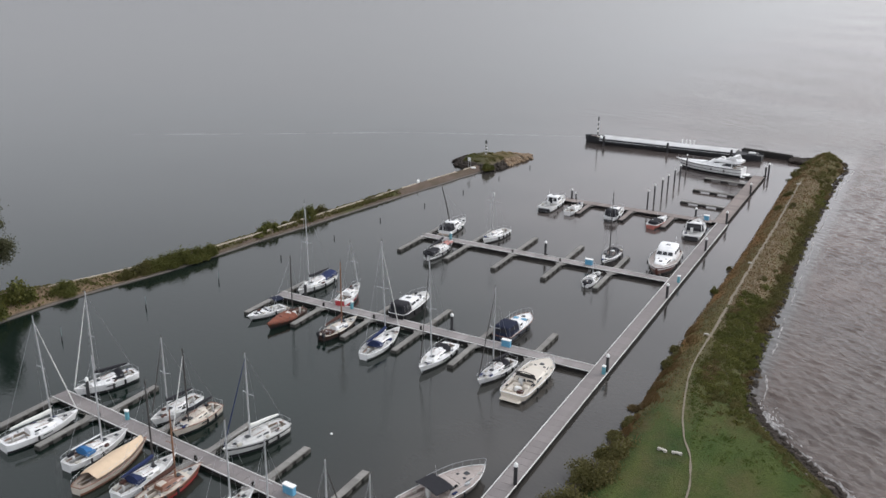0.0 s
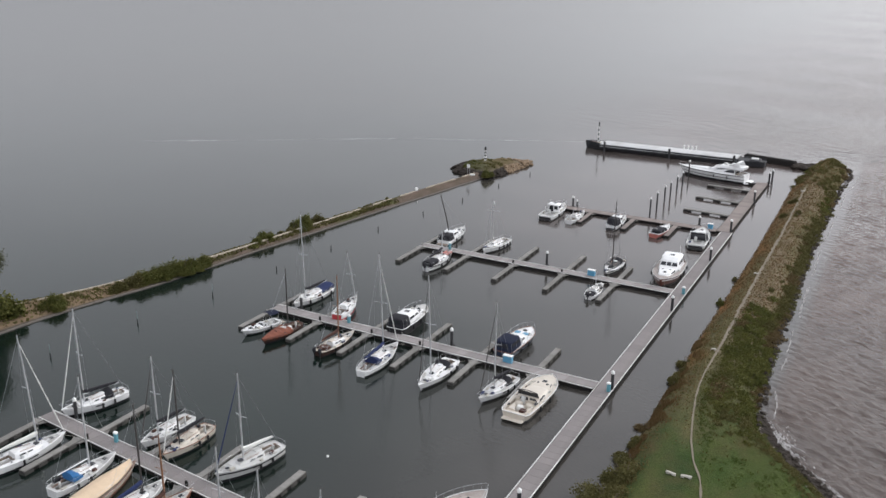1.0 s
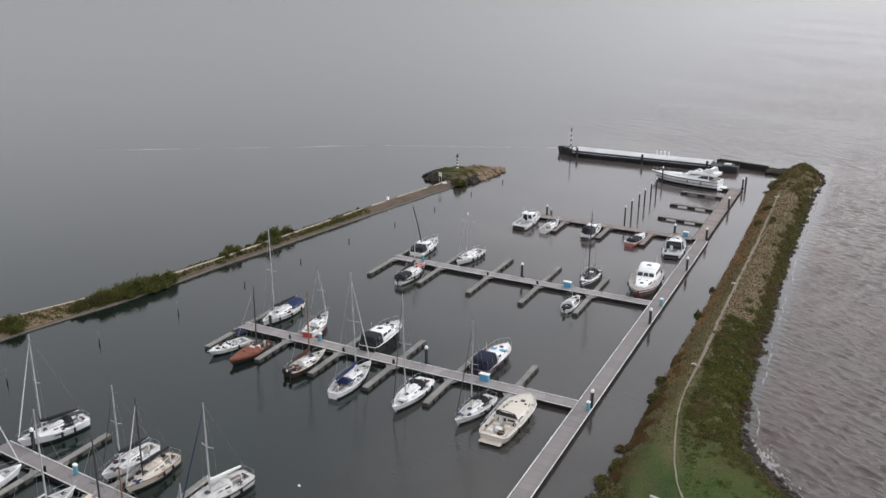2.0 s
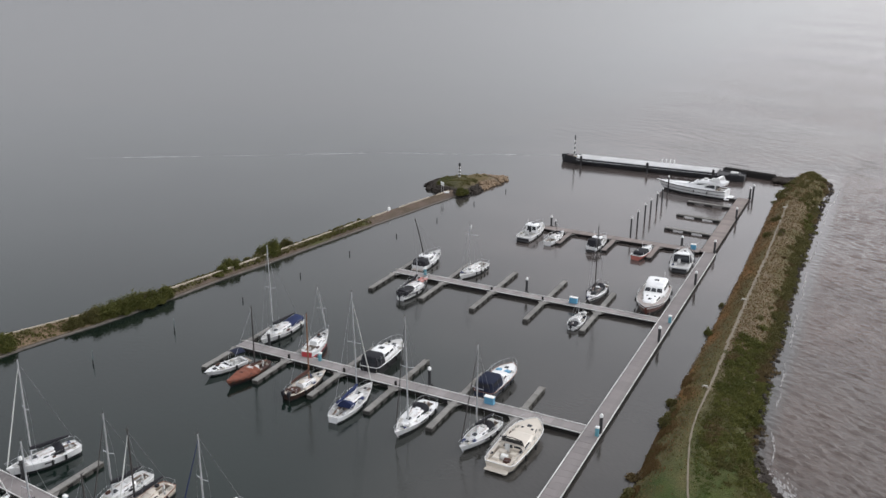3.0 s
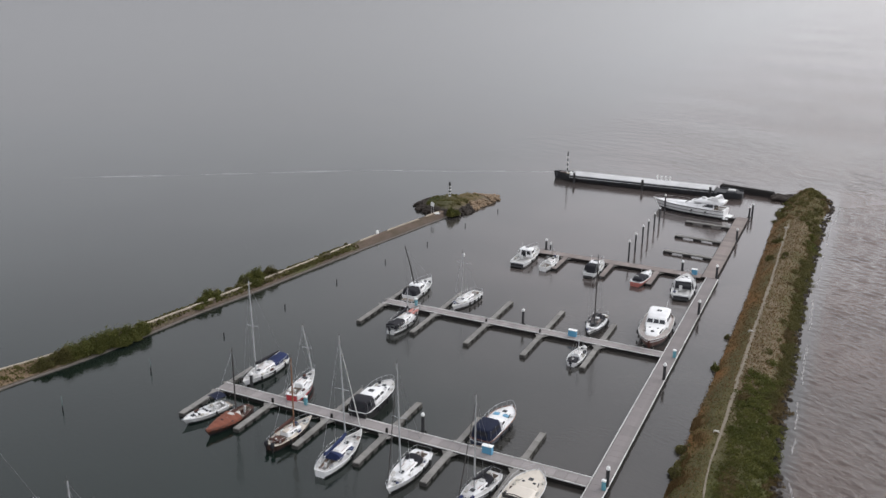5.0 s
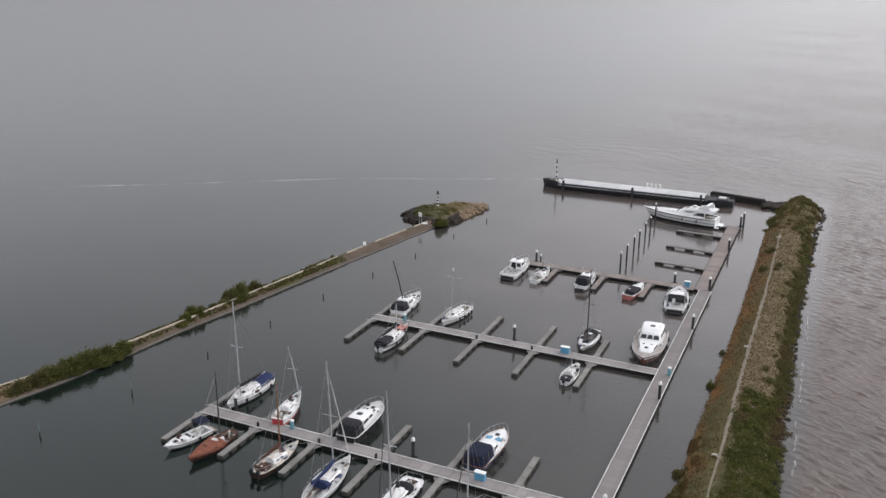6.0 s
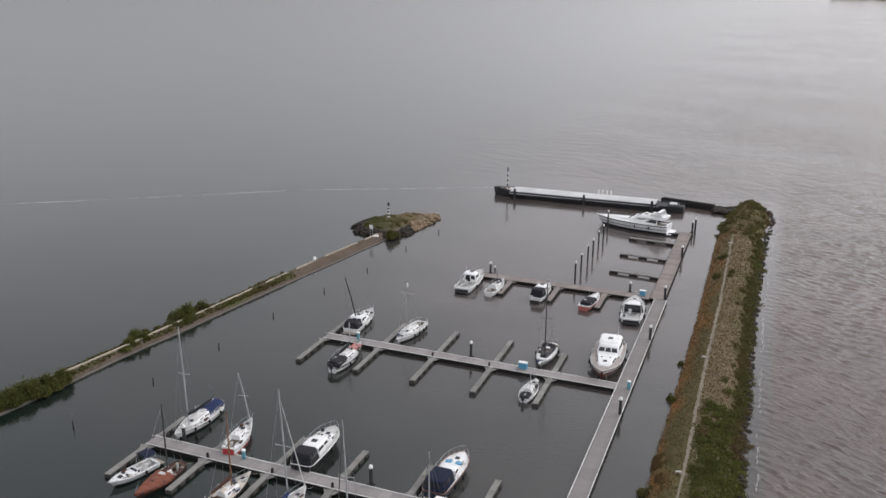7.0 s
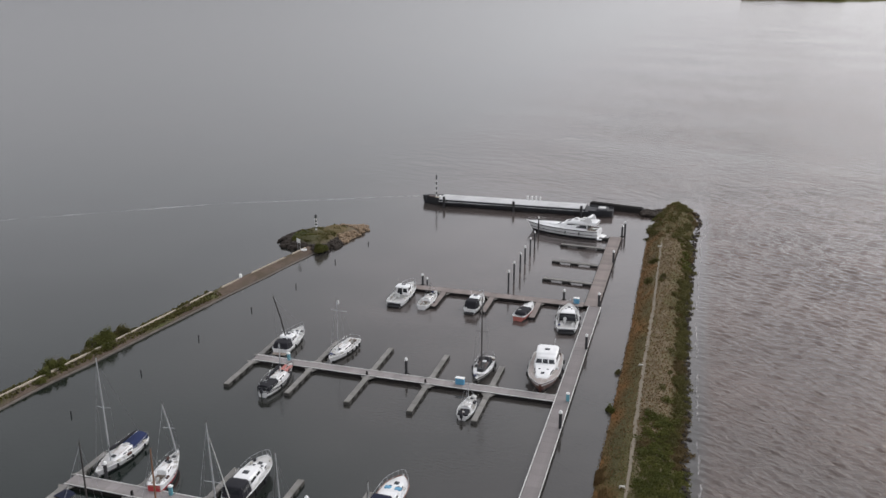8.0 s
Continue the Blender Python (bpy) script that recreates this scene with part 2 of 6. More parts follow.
RUSTC = mat("rust_tarpaulin", (0.175, 0.050, 0.026), 0.75, var=0.2, scale=2, bump=0.04)
WHITEC = mat("white_canvas", (0.66, 0.66, 0.63), 0.85, var=0.12, bump=0.02)
GLASS = mat("tinted_glazing", (0.018, 0.02, 0.024), 0.08, var=0.1)
ALU = mat("mast_aluminium", (0.62, 0.63, 0.64), 0.35, 0.6, var=0.08)
STEEL = mat("stainless_rail", (0.42, 0.43, 0.44), 0.35, 0.8, var=0.05)
DARKM = mat("dark_mast_paint", (0.05, 0.045, 0.042), 0.45, var=0.15)
MASTW = mat("spruce_mast", (0.22, 0.11, 0.06), 0.4, var=0.2, stretch=(6, 6, 1))
STAFF = mat("pale_green_staff", (0.17, 0.24, 0.23), 0.5, var=0.1)
ROPE = mat("mooring_rope", (0.42, 0.40, 0.35), 0.9, var=0.2)
RUBBER = mat("black_rubber", (0.025, 0.025, 0.026), 0.8, var=0.2, spec=0.25)
PLANK = mat("weathered_decking", (0.195, 0.176, 0.172), 0.85, var=0.16, scale=1.2, grain=9, stretch=(1, 14, 1), per_object=0.08, bump=0.01, dirt=0.35)
PLANKA = mat("pale_weathered_decking", (0.245, 0.224, 0.218), 0.85, var=0.18, scale=1.2, grain=9, stretch=(1, 14, 1), per_object=0.12, bump=0.01, dirt=0.4)
PLANKW = mat("brown_decking", (0.205, 0.172, 0.158), 0.85, var=0.18, scale=1.2, grain=9, stretch=(1, 14, 1), per_object=0.14, bump=0.01, dirt=0.25)
FINGER = mat("finger_decking", (0.20, 0.191, 0.178), 0.9, var=0.3, scale=1.4, grain=8, stretch=(9, 1, 1), per_object=0.2, bump=0.01, dirt=0.6)
KERB = mat("galvanised_edge_beam", (0.60, 0.59, 0.57), 0.5, 0.1, var=0.22, scale=0.8, per_object=0.1, dirt=0.4)
# floats near black: the shade beneath the decks is put into their colour
FLOAT = mat("shade_dark_float", (0.02, 0.019, 0.018), 0.9, var=0.3, scale=1.5, bump=0.02, spec=0.15)
FLOATP = mat("weathered_shaded_float", (0.042, 0.04, 0.037), 0.9, var=0.35, scale=1.5, bump=0.02, dirt=0.3, spec=0.2)
# dark fittings, and strips that carry the shade under pontoon edges as colour
UNDER = mat("dark_structure_and_shade", (0.018, 0.0165, 0.0155), 0.9, var=0.3, spec=0.15)
PILE = mat("steel_pile", (0.028, 0.028, 0.03), 0.55, var=0.3, scale=2)
CAPW = mat("white_pile_cap", (0.78, 0.78, 0.76), 0.5, var=0.08)
BOXB = mat("blue_cabinet_paint", (0.09, 0.28, 0.43), 0.45, var=0.08)
BOXT = mat("teal_pedestal", (0.09, 0.26, 0.31), 0.45, var=0.1)
SIGNB = mat("signal_black", (0.02, 0.02, 0.02), 0.5, var=0.1)
GRAVEL = mat("gravel_path", (0.185, 0.158, 0.118), 0.95, var=0.18, scale=0.8, grain=12, bump=0.02)
CONC = mat("concrete_path", (0.40, 0.345, 0.275), 0.9, var=0.2, scale=0.5, grain=8, bump=0.01)
ROCK = mat("basalt_riprap", (0.042, 0.035, 0.030), 0.85, var=0.4, scale=1.2, bump=0.05, spec=0.1)
PEBBLE = mat("dry_pebbles", (0.24, 0.21, 0.175), 0.9, var=0.35, scale=1.5, bump=0.03, dirt=0.4)
TOE = mat("weathered_toe_stone", (0.118, 0.102, 0.088), 0.9, var=0.35, scale=0.8, bump=0.03, dirt=0.3)
ROCKB = mat("brown_boulders", (0.185, 0.128, 0.078), 0.85, var=0.5, scale=1.2, bump=0.05)
STEELD = mat("dark_barge_steel", (0.036, 0.037, 0.041), 0.65, var=0.35, scale=0.8, dirt=0.3, spec=0.3)
HATCH = mat("hatch_cover_aluminium", (0.50, 0.50, 0.50), 0.6, 0.1, var=0.12, scale=0.4, per_object=0.06, dirt=0.2)
STONEP = mat("pale_stone", (0.40, 0.38, 0.33), 0.85, var=0.15)
FOAM = mat("water_foam", (0.50, 0.485, 0.475), 0.9, var=0.2, scale=3, bump=0.02)
WAKE = mat("wake_foam", (0.38, 0.39, 0.40), 0.35, var=0.3, scale=0.3)
BARK = mat("tree_bark", (0.11, 0.085, 0.065), 0.9, var=0.3, bump=0.02)
LEAF_G = leaf_mat("green_shrub_leaves", (0.056, 0.063, 0.017), (0.093, 0.099, 0.026), (0.165, 0.156, 0.047))
LEAF_O = leaf_mat("olive_shrub_leaves", (0.076, 0.073, 0.025), (0.107, 0.098, 0.035), (0.146, 0.126, 0.050))
LEAF_R = leaf_mat("russet_bramble_leaves", (0.096, 0.070, 0.033), (0.128, 0.092, 0.043), (0.160, 0.120, 0.060))
LEAF_D = leaf_mat("dry_reed_blades", (0.115, 0.072, 0.034), (0.150, 0.097, 0.044), (0.188, 0.132, 0.068))
LEAF_T = leaf_mat("dull_tree_leaves", (0.060, 0.064, 0.034), (0.088, 0.090, 0.048), (0.125, 0.118, 0.070))
LEAF_L = leaf_mat("lawn_blades", (0.050, 0.080, 0.015), (0.066, 0.096, 0.019), (0.098, 0.112, 0.029))


# ---- mesh tools ----
class Shape:
    """Vertices and faces gathered for one mesh."""

    def __init__(self):
        self.v, self.f = [], []

    def add(self, verts, faces):
        o = len(self.v)
        self.v += [tuple(p) for p in verts]
        self.f += [tuple(i + o for i in q) for q in faces]
        return self

    def box(self, x0, x1, y0, y1, z0, z1):
        return self.add([(x, y, z) for z in (z0, z1) for y in (y0, y1) for x in (x0, x1)],
                        [(0, 2, 3, 1), (4, 5, 7, 6), (0, 1, 5, 4), (2, 6, 7, 3), (0, 4, 6, 2), (1, 3, 7, 5)])

    def rings(self, rings, caps=True, closed=True):
        k = len(rings[0])
        faces = []
        for i in range(len(rings) - 1):
            for j in range(k if closed else k - 1):
                a, b = i * k + j, i * k + (j + 1) % k
                faces.append((a, b, b + k, a + k))
        if caps:
            faces.append(tuple(range(k))[::-1])
            faces.append(tuple(range((len(rings) - 1) * k, len(rings) * k)))
        return self.add([p for r in rings for p in r], faces)

    def tube(self, pts, r, n=6, flat=1.0):
        pts = [Vector(p) for p in pts]
        rs = r if isinstance(r, (list, tuple)) else [r] * len(pts)
        out = []
        for i, p in enumerate(pts):
            d = (pts[min(i + 1, len(pts) - 1)] - pts[max(i - 1, 0)]).normalized()
            up = Vector((0, 0, 1)) if abs(d.z) < 0.9 else Vector((1, 0, 0))
            s = d.cross(up).normalized()
            u = s.cross(d)
            out.append([p + (s * math.cos(a) + u * math.sin(a) * flat) * rs[i] for a in (2 * math.pi * j / n for j in range(n))])
        return self.rings(out)

    def panel(self, a, b, c, d, t=0.012):
        """A thin plate on the quad a b c d, t proud of it on both sides."""
        a, b, c, d = (Vector(q) for q in (a, b, c, d))
        nrm = (b - a).cross(d - a).normalized() * t
        return self.rings([[q - nrm for q in (a, b, c, d)], [q + nrm for q in (a, b, c, d)]])

    def mesh(self, name, material, smooth=40):
        me = bpy.data.meshes.new(name)
        me.from_pydata(self.v, [], self.f)
        bm = bmesh.new()
        bm.from_mesh(me)
        bmesh.ops.recalc_face_normals(bm, faces=bm.faces)
        bm.to_mesh(me)
        bm.free()
        me.materials.append(material)
        if smooth:
            me.polygons.foreach_set("use_smooth", [True] * len(me.polygons))
            me.set_sharp_from_angle(angle=radians(smooth))
        return me


def part(name, shape, material, parent=None, label="", smooth=40):
    ob = new(name, shape.mesh(name, material, smooth))
    if parent:
        ob.parent = parent
    if label:
        tagged(ob, label)
    return ob


def thing(name, label, category, m=None, group="", kind=""):
    ob = new(name)
    ob.empty_display_size = 0.3
    if m is not None:
        ob.matrix_world = m
    return tagged(ob, label, category, group, kind)


def rounded(x0, x1, y0, y1, z0, z1, c=0.08):
    """A box with chamfered upright and top edges."""
    s = Shape()

    def ring(z, i):
        a0, a1, b0, b1 = x0 + i, x1 - i, y0 + i, y1 - i
        return [(a0 + c, b0, z), (a1 - c, b0, z), (a1, b0 + c, z), (a1, b1 - c, z), (a1 - c, b1, z), (a0 + c, b1, z), (a0, b1 - c, z), (a0, b0 + c, z)]
    return s.rings([ring(z0, 0), ring(z1 - c, 0), ring(z1, c * 0.7)])


def lerp(a, b, t):
    return a + (b - a) * t


# ---- setting: water, far shore ----
# one sheet: flat and wide outside, a fine grid with real waves on the windward side
WX0, WX1, WY0, WY1, WS = 10.0, 112.0, 56.0, 296.0, 0.3
nx, ny = round((WX1 - WX0) / WS) + 1, round((WY1 - WY0) / WS) + 1
gx, gy = np.meshgrid(np.linspace(WX0, WX1, nx), np.linspace(WY0, WY1, ny))
wr = np.random.RandomState(3)
gz = np.zeros_like(gx)
for k in range(46):
    lam = 0.88 * 2.5 ** wr.rand()
    ang = radians(242 + wr.normal() * 23)
    kk = 2 * math.pi / lam
    ph = kk * (gx * math.cos(ang) + gy * math.sin(ang)) + wr.rand() * 6.3
    gz += 0.0125 * lam * (np.sin(ph) + 0.28 * np.sin(2 * ph - 1.57))
gz *= 0.75 + 0.35 * np.sin(gx * 0.06 + 1.3 * np.sin(gy * 0.021)) * np.sin(gy * 0.033 + gx * 0.02)
fade = np.clip((gx - 16.4) / 3.0, 0, 1) * np.clip((WX1 - gx) / 25, 0, 1) * np.clip((gy - WY0) / 4, 0, 1) * np.clip((WY1 - gy) / 120, 0, 1)
gz *= fade * (1 - 0.45 * np.clip((gy - 105) / 110, 0, 1))
verts = np.stack([gx, gy, gz], -1).reshape(-1, 3).tolist()
faces = [(j * nx + i, j * nx + i + 1, (j + 1) * nx + i + 1, (j + 1) * nx + i) for j in range(ny - 1) for i in range(nx - 1)]
c = len(verts)
verts += [(-4500, -600, 0), (4500, -600, 0), (4500, 4600, 0), (-4500, 4600, 0)]
bl, br, tl, tr = 0, nx - 1, (ny - 1) * nx, ny * nx - 1
faces += [(c, c + 1, *range(br, bl - 1, -1)), (c + 1, c + 2, *range(tr, br - 1, -nx)), (c + 2, c + 3, *range(tl, tr + 1)), (c + 3, c, *range(bl, tl + 1, nx))]
me = bpy.data.meshes.new("water")
me.from_pydata(verts, [], faces)
me.materials.append(WATER)
me.polygons.foreach_set("use_smooth", [True] * len(me.polygons))
tagged(new("water", me), "calm grey lake water, brown and choppy outside the mole", "water", kind="structure")

s = Shape()
rng = random.Random(5)
top = []
for i in range(90):
    x = 62 + i * 9
    top.append((x, 1520 + 30 * math.sin(i * 0.3), 3 + 4 * rng.random() + 3 * math.sin(i * 0.21) ** 2 if i < 16 else 1.0 + rng.random()))
s.rings([[(x, y, -0.5), (x, y + 4, z), (x, y + 60, z * 1.1), (x, y + 120, -0.5)] for x, y, z in top])
tagged(part("far_shore", s, LEAF_G), "low dark wooded shore on the far side of the lake", "shore", kind="structure")


# ---- moles ----
def curve_at(table):
    ys = [a for a, b in table]
    xs = [b for a, b in table]
    return lambda y: float(np.interp(y, ys, xs))


def smooth_at(table):
    f = curve_at(table)
    return lambda y: sum(f(y + d) for d in (-3, -2, -1, 0, 1, 2, 3)) / 7


east_in = curve_at([(-120, 4), (40, 5.5), (74, 6.2), (91, 6.5), (113, 6.1), (157, 6.2), (203, 5.5), (222, 6.2), (229, 7.6), (232, 9.5)])
east_out = curve_at([(-120, 95), (40, 58), (75, 35), (84, 28), (90, 23), (95, 19), (100, 17.5), (112, 16.5), (128, 16.1), (157, 15.4), (203, 15.4), (222, 16.6), (229, 15.5), (232, 12.5)])
path_x = smooth_at([(-120, 24), (60, 17.5), (74.6, 16.4), (77.4, 16.1), (80.3, 15.6), (82.2, 14.6), (85.8, 13.2), (91, 12.0), (98, 10.8), (103.2, 10.4), (110, 10.5), (140, 10.1), (165, 10.0), (186, 9.6), (202, 9.4), (226, 10.5)])


def east_height(x, y):
    d = min(x - east_in(y), east_out(y) - x)
    w = east_out(y) - east_in(y)
    t = max(0.0, min(1.0, d / min(4.0, w * 0.42)))
    h = -0.45 + 2.1 * (t * t * (3 - 2 * t)) ** 0.8
    return h + (0.02 + 0.10 * t) * noise.noise(Vector((x * 0.35, y * 0.35, 0))) + (0.01 + 0.04 * t) * noise.noise(Vector((x * 1.3, y * 1.3, 3)))


def mix3(a, b, t):
    t = max(0.0, min(1.0, t))
    return tuple(lerp(p, q, t) for p, q in zip(a, b))


C_LAWN, C_ROUGH, C_OCHRE, C_TAN, C_OLIVE, C_STONE = (0.036, 0.062, 0.011), (0.064, 0.070, 0.024), (0.205, 0.098, 0.034), (0.165, 0.128, 0.084), (0.095, 0.084, 0.038), (0.055, 0.047, 0.040)


def east_cover(x, y):
    nz = noise.noise(Vector((x * 0.28, y * 0.16, 7)))
    n2 = noise.noise(Vector((x * 0.9, y * 0.7, 2)))
    p = path_x(y)
    if x < p:
        c = mix3(C_OCHRE, C_OLIVE, 0.22 + nz * 1.3 + max(0, (122 - y) / 25) + (x - east_in(y) - 1.7) * 0.42)
        c = mix3(c, C_TAN, 0.3 + n2 * 0.6 if y > 170 else n2 * 0.3)
    else:
        c = mix3(C_TAN, C_OLIVE, 0.25 + nz * 1.3 + (x - p - 3.0) / 3)
        c = mix3(c, C_ROUGH, (118 - y) / 18 + n2 * 0.5)
    c = mix3(c, C_OLIVE, (y - 203) / 6)
    lawn = (96 - y) / 9 + nz * 0.9 - max(0, (9.5 - x)) * 0.5 - max(0, 2.5 - (east_out(y) - x)) * 0.5
    c = mix3(c, C_LAWN, lawn)
    if x < p:
        c = mix3(c, (0.024, 0.048, 0.010), lawn * 0.7)
    elif y < 108 and 0.2 < x - p < 2.0:       # trodden, dry grass beside the path
        c = mix3(c, C_TAN, 0.9 * noise.noise(Vector((x * 0.5, y * 0.22, 17))) + 0.25 - 0.25 * (x - p))
    d = min(x - east_in(y), east_out(y) - x)
    c = mix3(c, C_STONE if east_out(y) - x < 3 else (0.19, 0.155, 0.125), (0.75 - d) / 0.4)
    return mix3(c, (0.10, 0.09, 0.035), 0.12 + n2 * 0.7) if lawn < 0.6 else mix3(mix3(c, (0.064, 0.078, 0.018), 0.35 + 0.9 * noise.noise(Vector((x * 0.5, y * 0.09, 11)))), (0.080, 0.064, 0.026), 0.12 + nz * 0.8 + n2 * 0.5)


def land(name, ys, us, xin, xout, height, cover, label):
    verts, cols, faces = [], [], []
    k = len(us)
    for y in ys:
        a, b = xin(y), xout(y)
        for u in us:
            x = lerp(a, b, u)
            verts.append((x, y, height(x, y)))
            cols.append((*cover(x, y), 1.0))
    for i in range(len(ys) - 1):
        for j in range(k - 1):
            q = i * k + j
            faces.append((q, q + 1, q + 1 + k, q + k))
    me = bpy.data.meshes.new(name)
    me.from_pydata(verts, [], faces)
    at = me.color_attributes.new("cover", "FLOAT_COLOR", "POINT")
    at.data.foreach_set("color", [c for q in cols for c in q])
    me.materials.append(GROUND)
    me.polygons.foreach_set("use_smooth", [True] * len(me.polygons))
    return tagged(new(name, me), label, "mole", kind="structure")


ys = [-120 + 1.6 * i for i in range(107)] + [52 + i * 0.6 for i in range(301)]
land("mole_east", ys, [i / 40 for i in range(41)], east_in, east_out, east_height, east_cover, "grassy mole with ochre reeds, scrub and green lawn")


def ribbon(name, pts, widths, zfun, material, label, category, lift=0.05):
    s = Shape()
    rows = []
    for i, (x, y) in enumerate(pts):
        a, b = pts[max(i - 1, 0)], pts[min(i + 1, len(pts) - 1)]
        d = Vector((b[0] - a[0], b[1] - a[1])).normalized()
        w = widths(i) / 2
        l, r = (x - d.y * w, y + d.x * w), (x + d.y * w, y - d.x * w)
        zl, zr = zfun(*l) + lift, zfun(*r) + lift
        rows.append([(*l, zl - 0.25), (*l, zl), (*r, zr), (*r, zr - 0.25)])
    s.rings(rows)
    return tagged(part(name, s, material), label, category, kind="structure")


rng = random.Random(2)
pp = []
for i in range(-40, 280):
    y = 60 + i * 0.5
    if y < 203:
        pp.append((path_x(y) + 0.2 * noise.noise(Vector((0, y * 0.3, 0))), y))
ribbon("footpath", pp, lambda i: 0.17 + 0.14 * noise.noise(Vector((5, i * 0.31, 0))) + 0.36 * max(0.0, min(1.0, (pp[i][1] - 104) / 20)) - 0.2 * max(0.0, min(1.0, (pp[i][1] - 168) / 12)), east_height, GRAVEL, "narrow pale gravel footpath along the mole crest", "path", 0.06)

west_in = smooth_at([(20, -80), (60, -73.6), (73, -72.4), (80, -71.8), (88, -70.2), (93.5, -68.7), (98, -67.5), (109, -65.9), (117, -65.0), (125, -63.3), (136, -61.6), (151, -59.1), (165, -56.5), (172, -55.4), (180, -53.8), (184, -53.4)])
west_crest = smooth_at([(20, -96), (60, -86), (80.7, -77.1), (87.3, -74.4), (92.4, -72.4), (96, -71.1), (108, -67.8), (119, -65.8), (127.5, -64.6), (137, -63.0), (153, -60.7), (164, -58.8), (176, -56.6), (184, -55.2)])


def west_out(y):
    return west_crest(y) - lerp(9.0, 0.95, max(0.0, min(1.0, (y - 74) / 14)))


def west_height(x, y):
    # a stone slope up from the harbour, a crest, and a steep outer face
    a, c, o = west_in(y), west_crest(y), west_out(y)
    if x > c:
        t = (a - x) / (a - c)
        h = -0.4 + 0.55 * min(1.0, t / 0.08) + 0.85 * t
        return h + 0.08 * t * noise.noise(Vector((x * 0.9, y * 0.5, 1)))
    t = max(0.0, (x - o) / (c - o))
    return -0.4 + 1.4 * t ** 0.6 + 0.10 * (1 - t) * noise.noise(Vector((x * 0.9, y * 0.9, 1)))


def west_cover(x, y):
    a, c = west_in(y), west_crest(y)
    t = (a - x) / (a - c)
    n2 = noise.noise(Vector((x * 0.8, y * 0.35, 5)))
    n3 = noise.noise(Vector((x * 2.2, y * 0.9, 6)))
    k = mix3((0.124, 0.092, 0.074), (0.086, 0.066, 0.046), 0.4 + n2 * 1.2 + n3 * 0.7)
    if y < 100:
        k = mix3(k, (0.19, 0.135, 0.085), (100 - y) / 8 + n3 * 0.6)
    k = mix3(k, (0.070, 0.074, 0.026), (0.55 if 134 < y < 153 else 0.12 if y < 134 else -0.55) + 1.2 * noise.noise(Vector((x * 0.5, y * 0.14, 8))) + n3 * 0.5 + (t - 0.6) * 0.8)
    if t > 1.06:
        k = mix3((0.10, 0.072, 0.045), (0.060, 0.060, 0.026), 0.5 + n2 + n3)
    return mix3(k, (0.055, 0.05, 0.045), (0.14 - t) / 0.08)


ys = [20, 40, 50] + [58 + i * 0.7 for i in range(178)]
land("mole_west", ys, [0, 0.05, 0.1, 0.15, 0.2, 0.25, 0.29, 0.32, 0.35] + [0.35 + 0.65 * i / 20 for i in range(1, 21)], lambda y: west_out(y), lambda y: west_in(y), west_height, west_cover, "narrow stone-faced mole with dry grass")
wp = [(west_crest(y) + 0.12, y) for y in (78 + i * 1.0 for i in range(103))]
ribbon("concrete_path", wp, lambda i: 0.20 + 0.08 * noise.noise(Vector((9, i * 0.4, 0))), lambda x, y: 1.0 - (0.35 if (y < 104 or y > 138) and noise.noise(Vector((1, y * (0.55 if y < 112 else 0.25), 3))) < -0.22 else 0.0), CONC, "pale concrete capping along the crest of the west mole", "path", 0.1)
s = Shape()
s.rings([[(west_in(y) + 0.2, y, -0.4), (west_in(y) + 0.18, y, 0.14), (west_in(y) - 0.14, y, 0.19), (west_in(y) - 0.25, y, -0.4)] for y in (58 + i * 2.0 for i in range(62))])
tagged(part("toe_kerb", s, TOE), "low grey stone toe kerb at the waterline", "kerb", kind="structure")

# round head of the west mole
HX, HY = -57.0, 188.5


HEAD = [(-209, 5.2), (-144, 7.7), (-97, 8.0), (-63, 9.6), (-33, 6.4), (20, 6.0), (56, 12.6), (74, 11.0), (100, 6.2), (151, 5.2), (216, 7.7)]


def head_edge(a):
    # blunt towards the south-west, drawn out to a point in the north-east
    d = (math.degrees(a) + 180) % 360 - 180
    r = sum(curve_at(HEAD)(d + q) for q in (-10, -5, 0, 5, 10)) / 5
    return r * (1 + 0.10 * noise.noise(Vector((math.cos(a) * 4, math.sin(a) * 4, 4))))


verts, cols, faces = [], [], []
NA, NR = 72, 12
for i in range(NR + 1):
    for j in range(NA):
        a = 2 * math.pi * j / NA
        r = head_edge(a) * i / NR
        x, y = HX + r * math.cos(a), HY + r * math.sin(a)
        t = 1 - i / NR
        z = -0.4 + 1.9 * min(1, t * 2.2) ** 0.8 + 0.25 * noise.noise(Vector((x * 0.6, y * 0.6, 0))) * (t > 0)
        verts.append((x, y, z))
        g = mix3((0.036, 0.046, 0.018), (0.115, 0.085, 0.04), 0.45 + (x - HX) * 0.12 + (y - HY) * 0.05 + 0.5 * noise.noise(Vector((x * 0.3, y * 0.3, 9))))
        cols.append((*mix3(g, (0.12, 0.10, 0.075), (0.42 - t) / 0.2), 1))
for i in range(NR):
    for j in range(NA):
        q = i * NA
        faces.append((q + j, q + (j + 1) % NA, q + NA + (j + 1) % NA, q + NA + j))
me = bpy.data.meshes.new("mole_head")
me.from_pydata(verts, [], faces)
me.color_attributes.new("cover", "FLOAT_COLOR", "POINT").data.foreach_set("color", [c for q in cols for c in q])
me.materials.append(GROUND)
me.polygons.foreach_set("use_smooth", [True] * len(me.polygons))
tagged(new("mole_head", me), "rounded stone-edged mole head with grass", "mole", kind="structure")


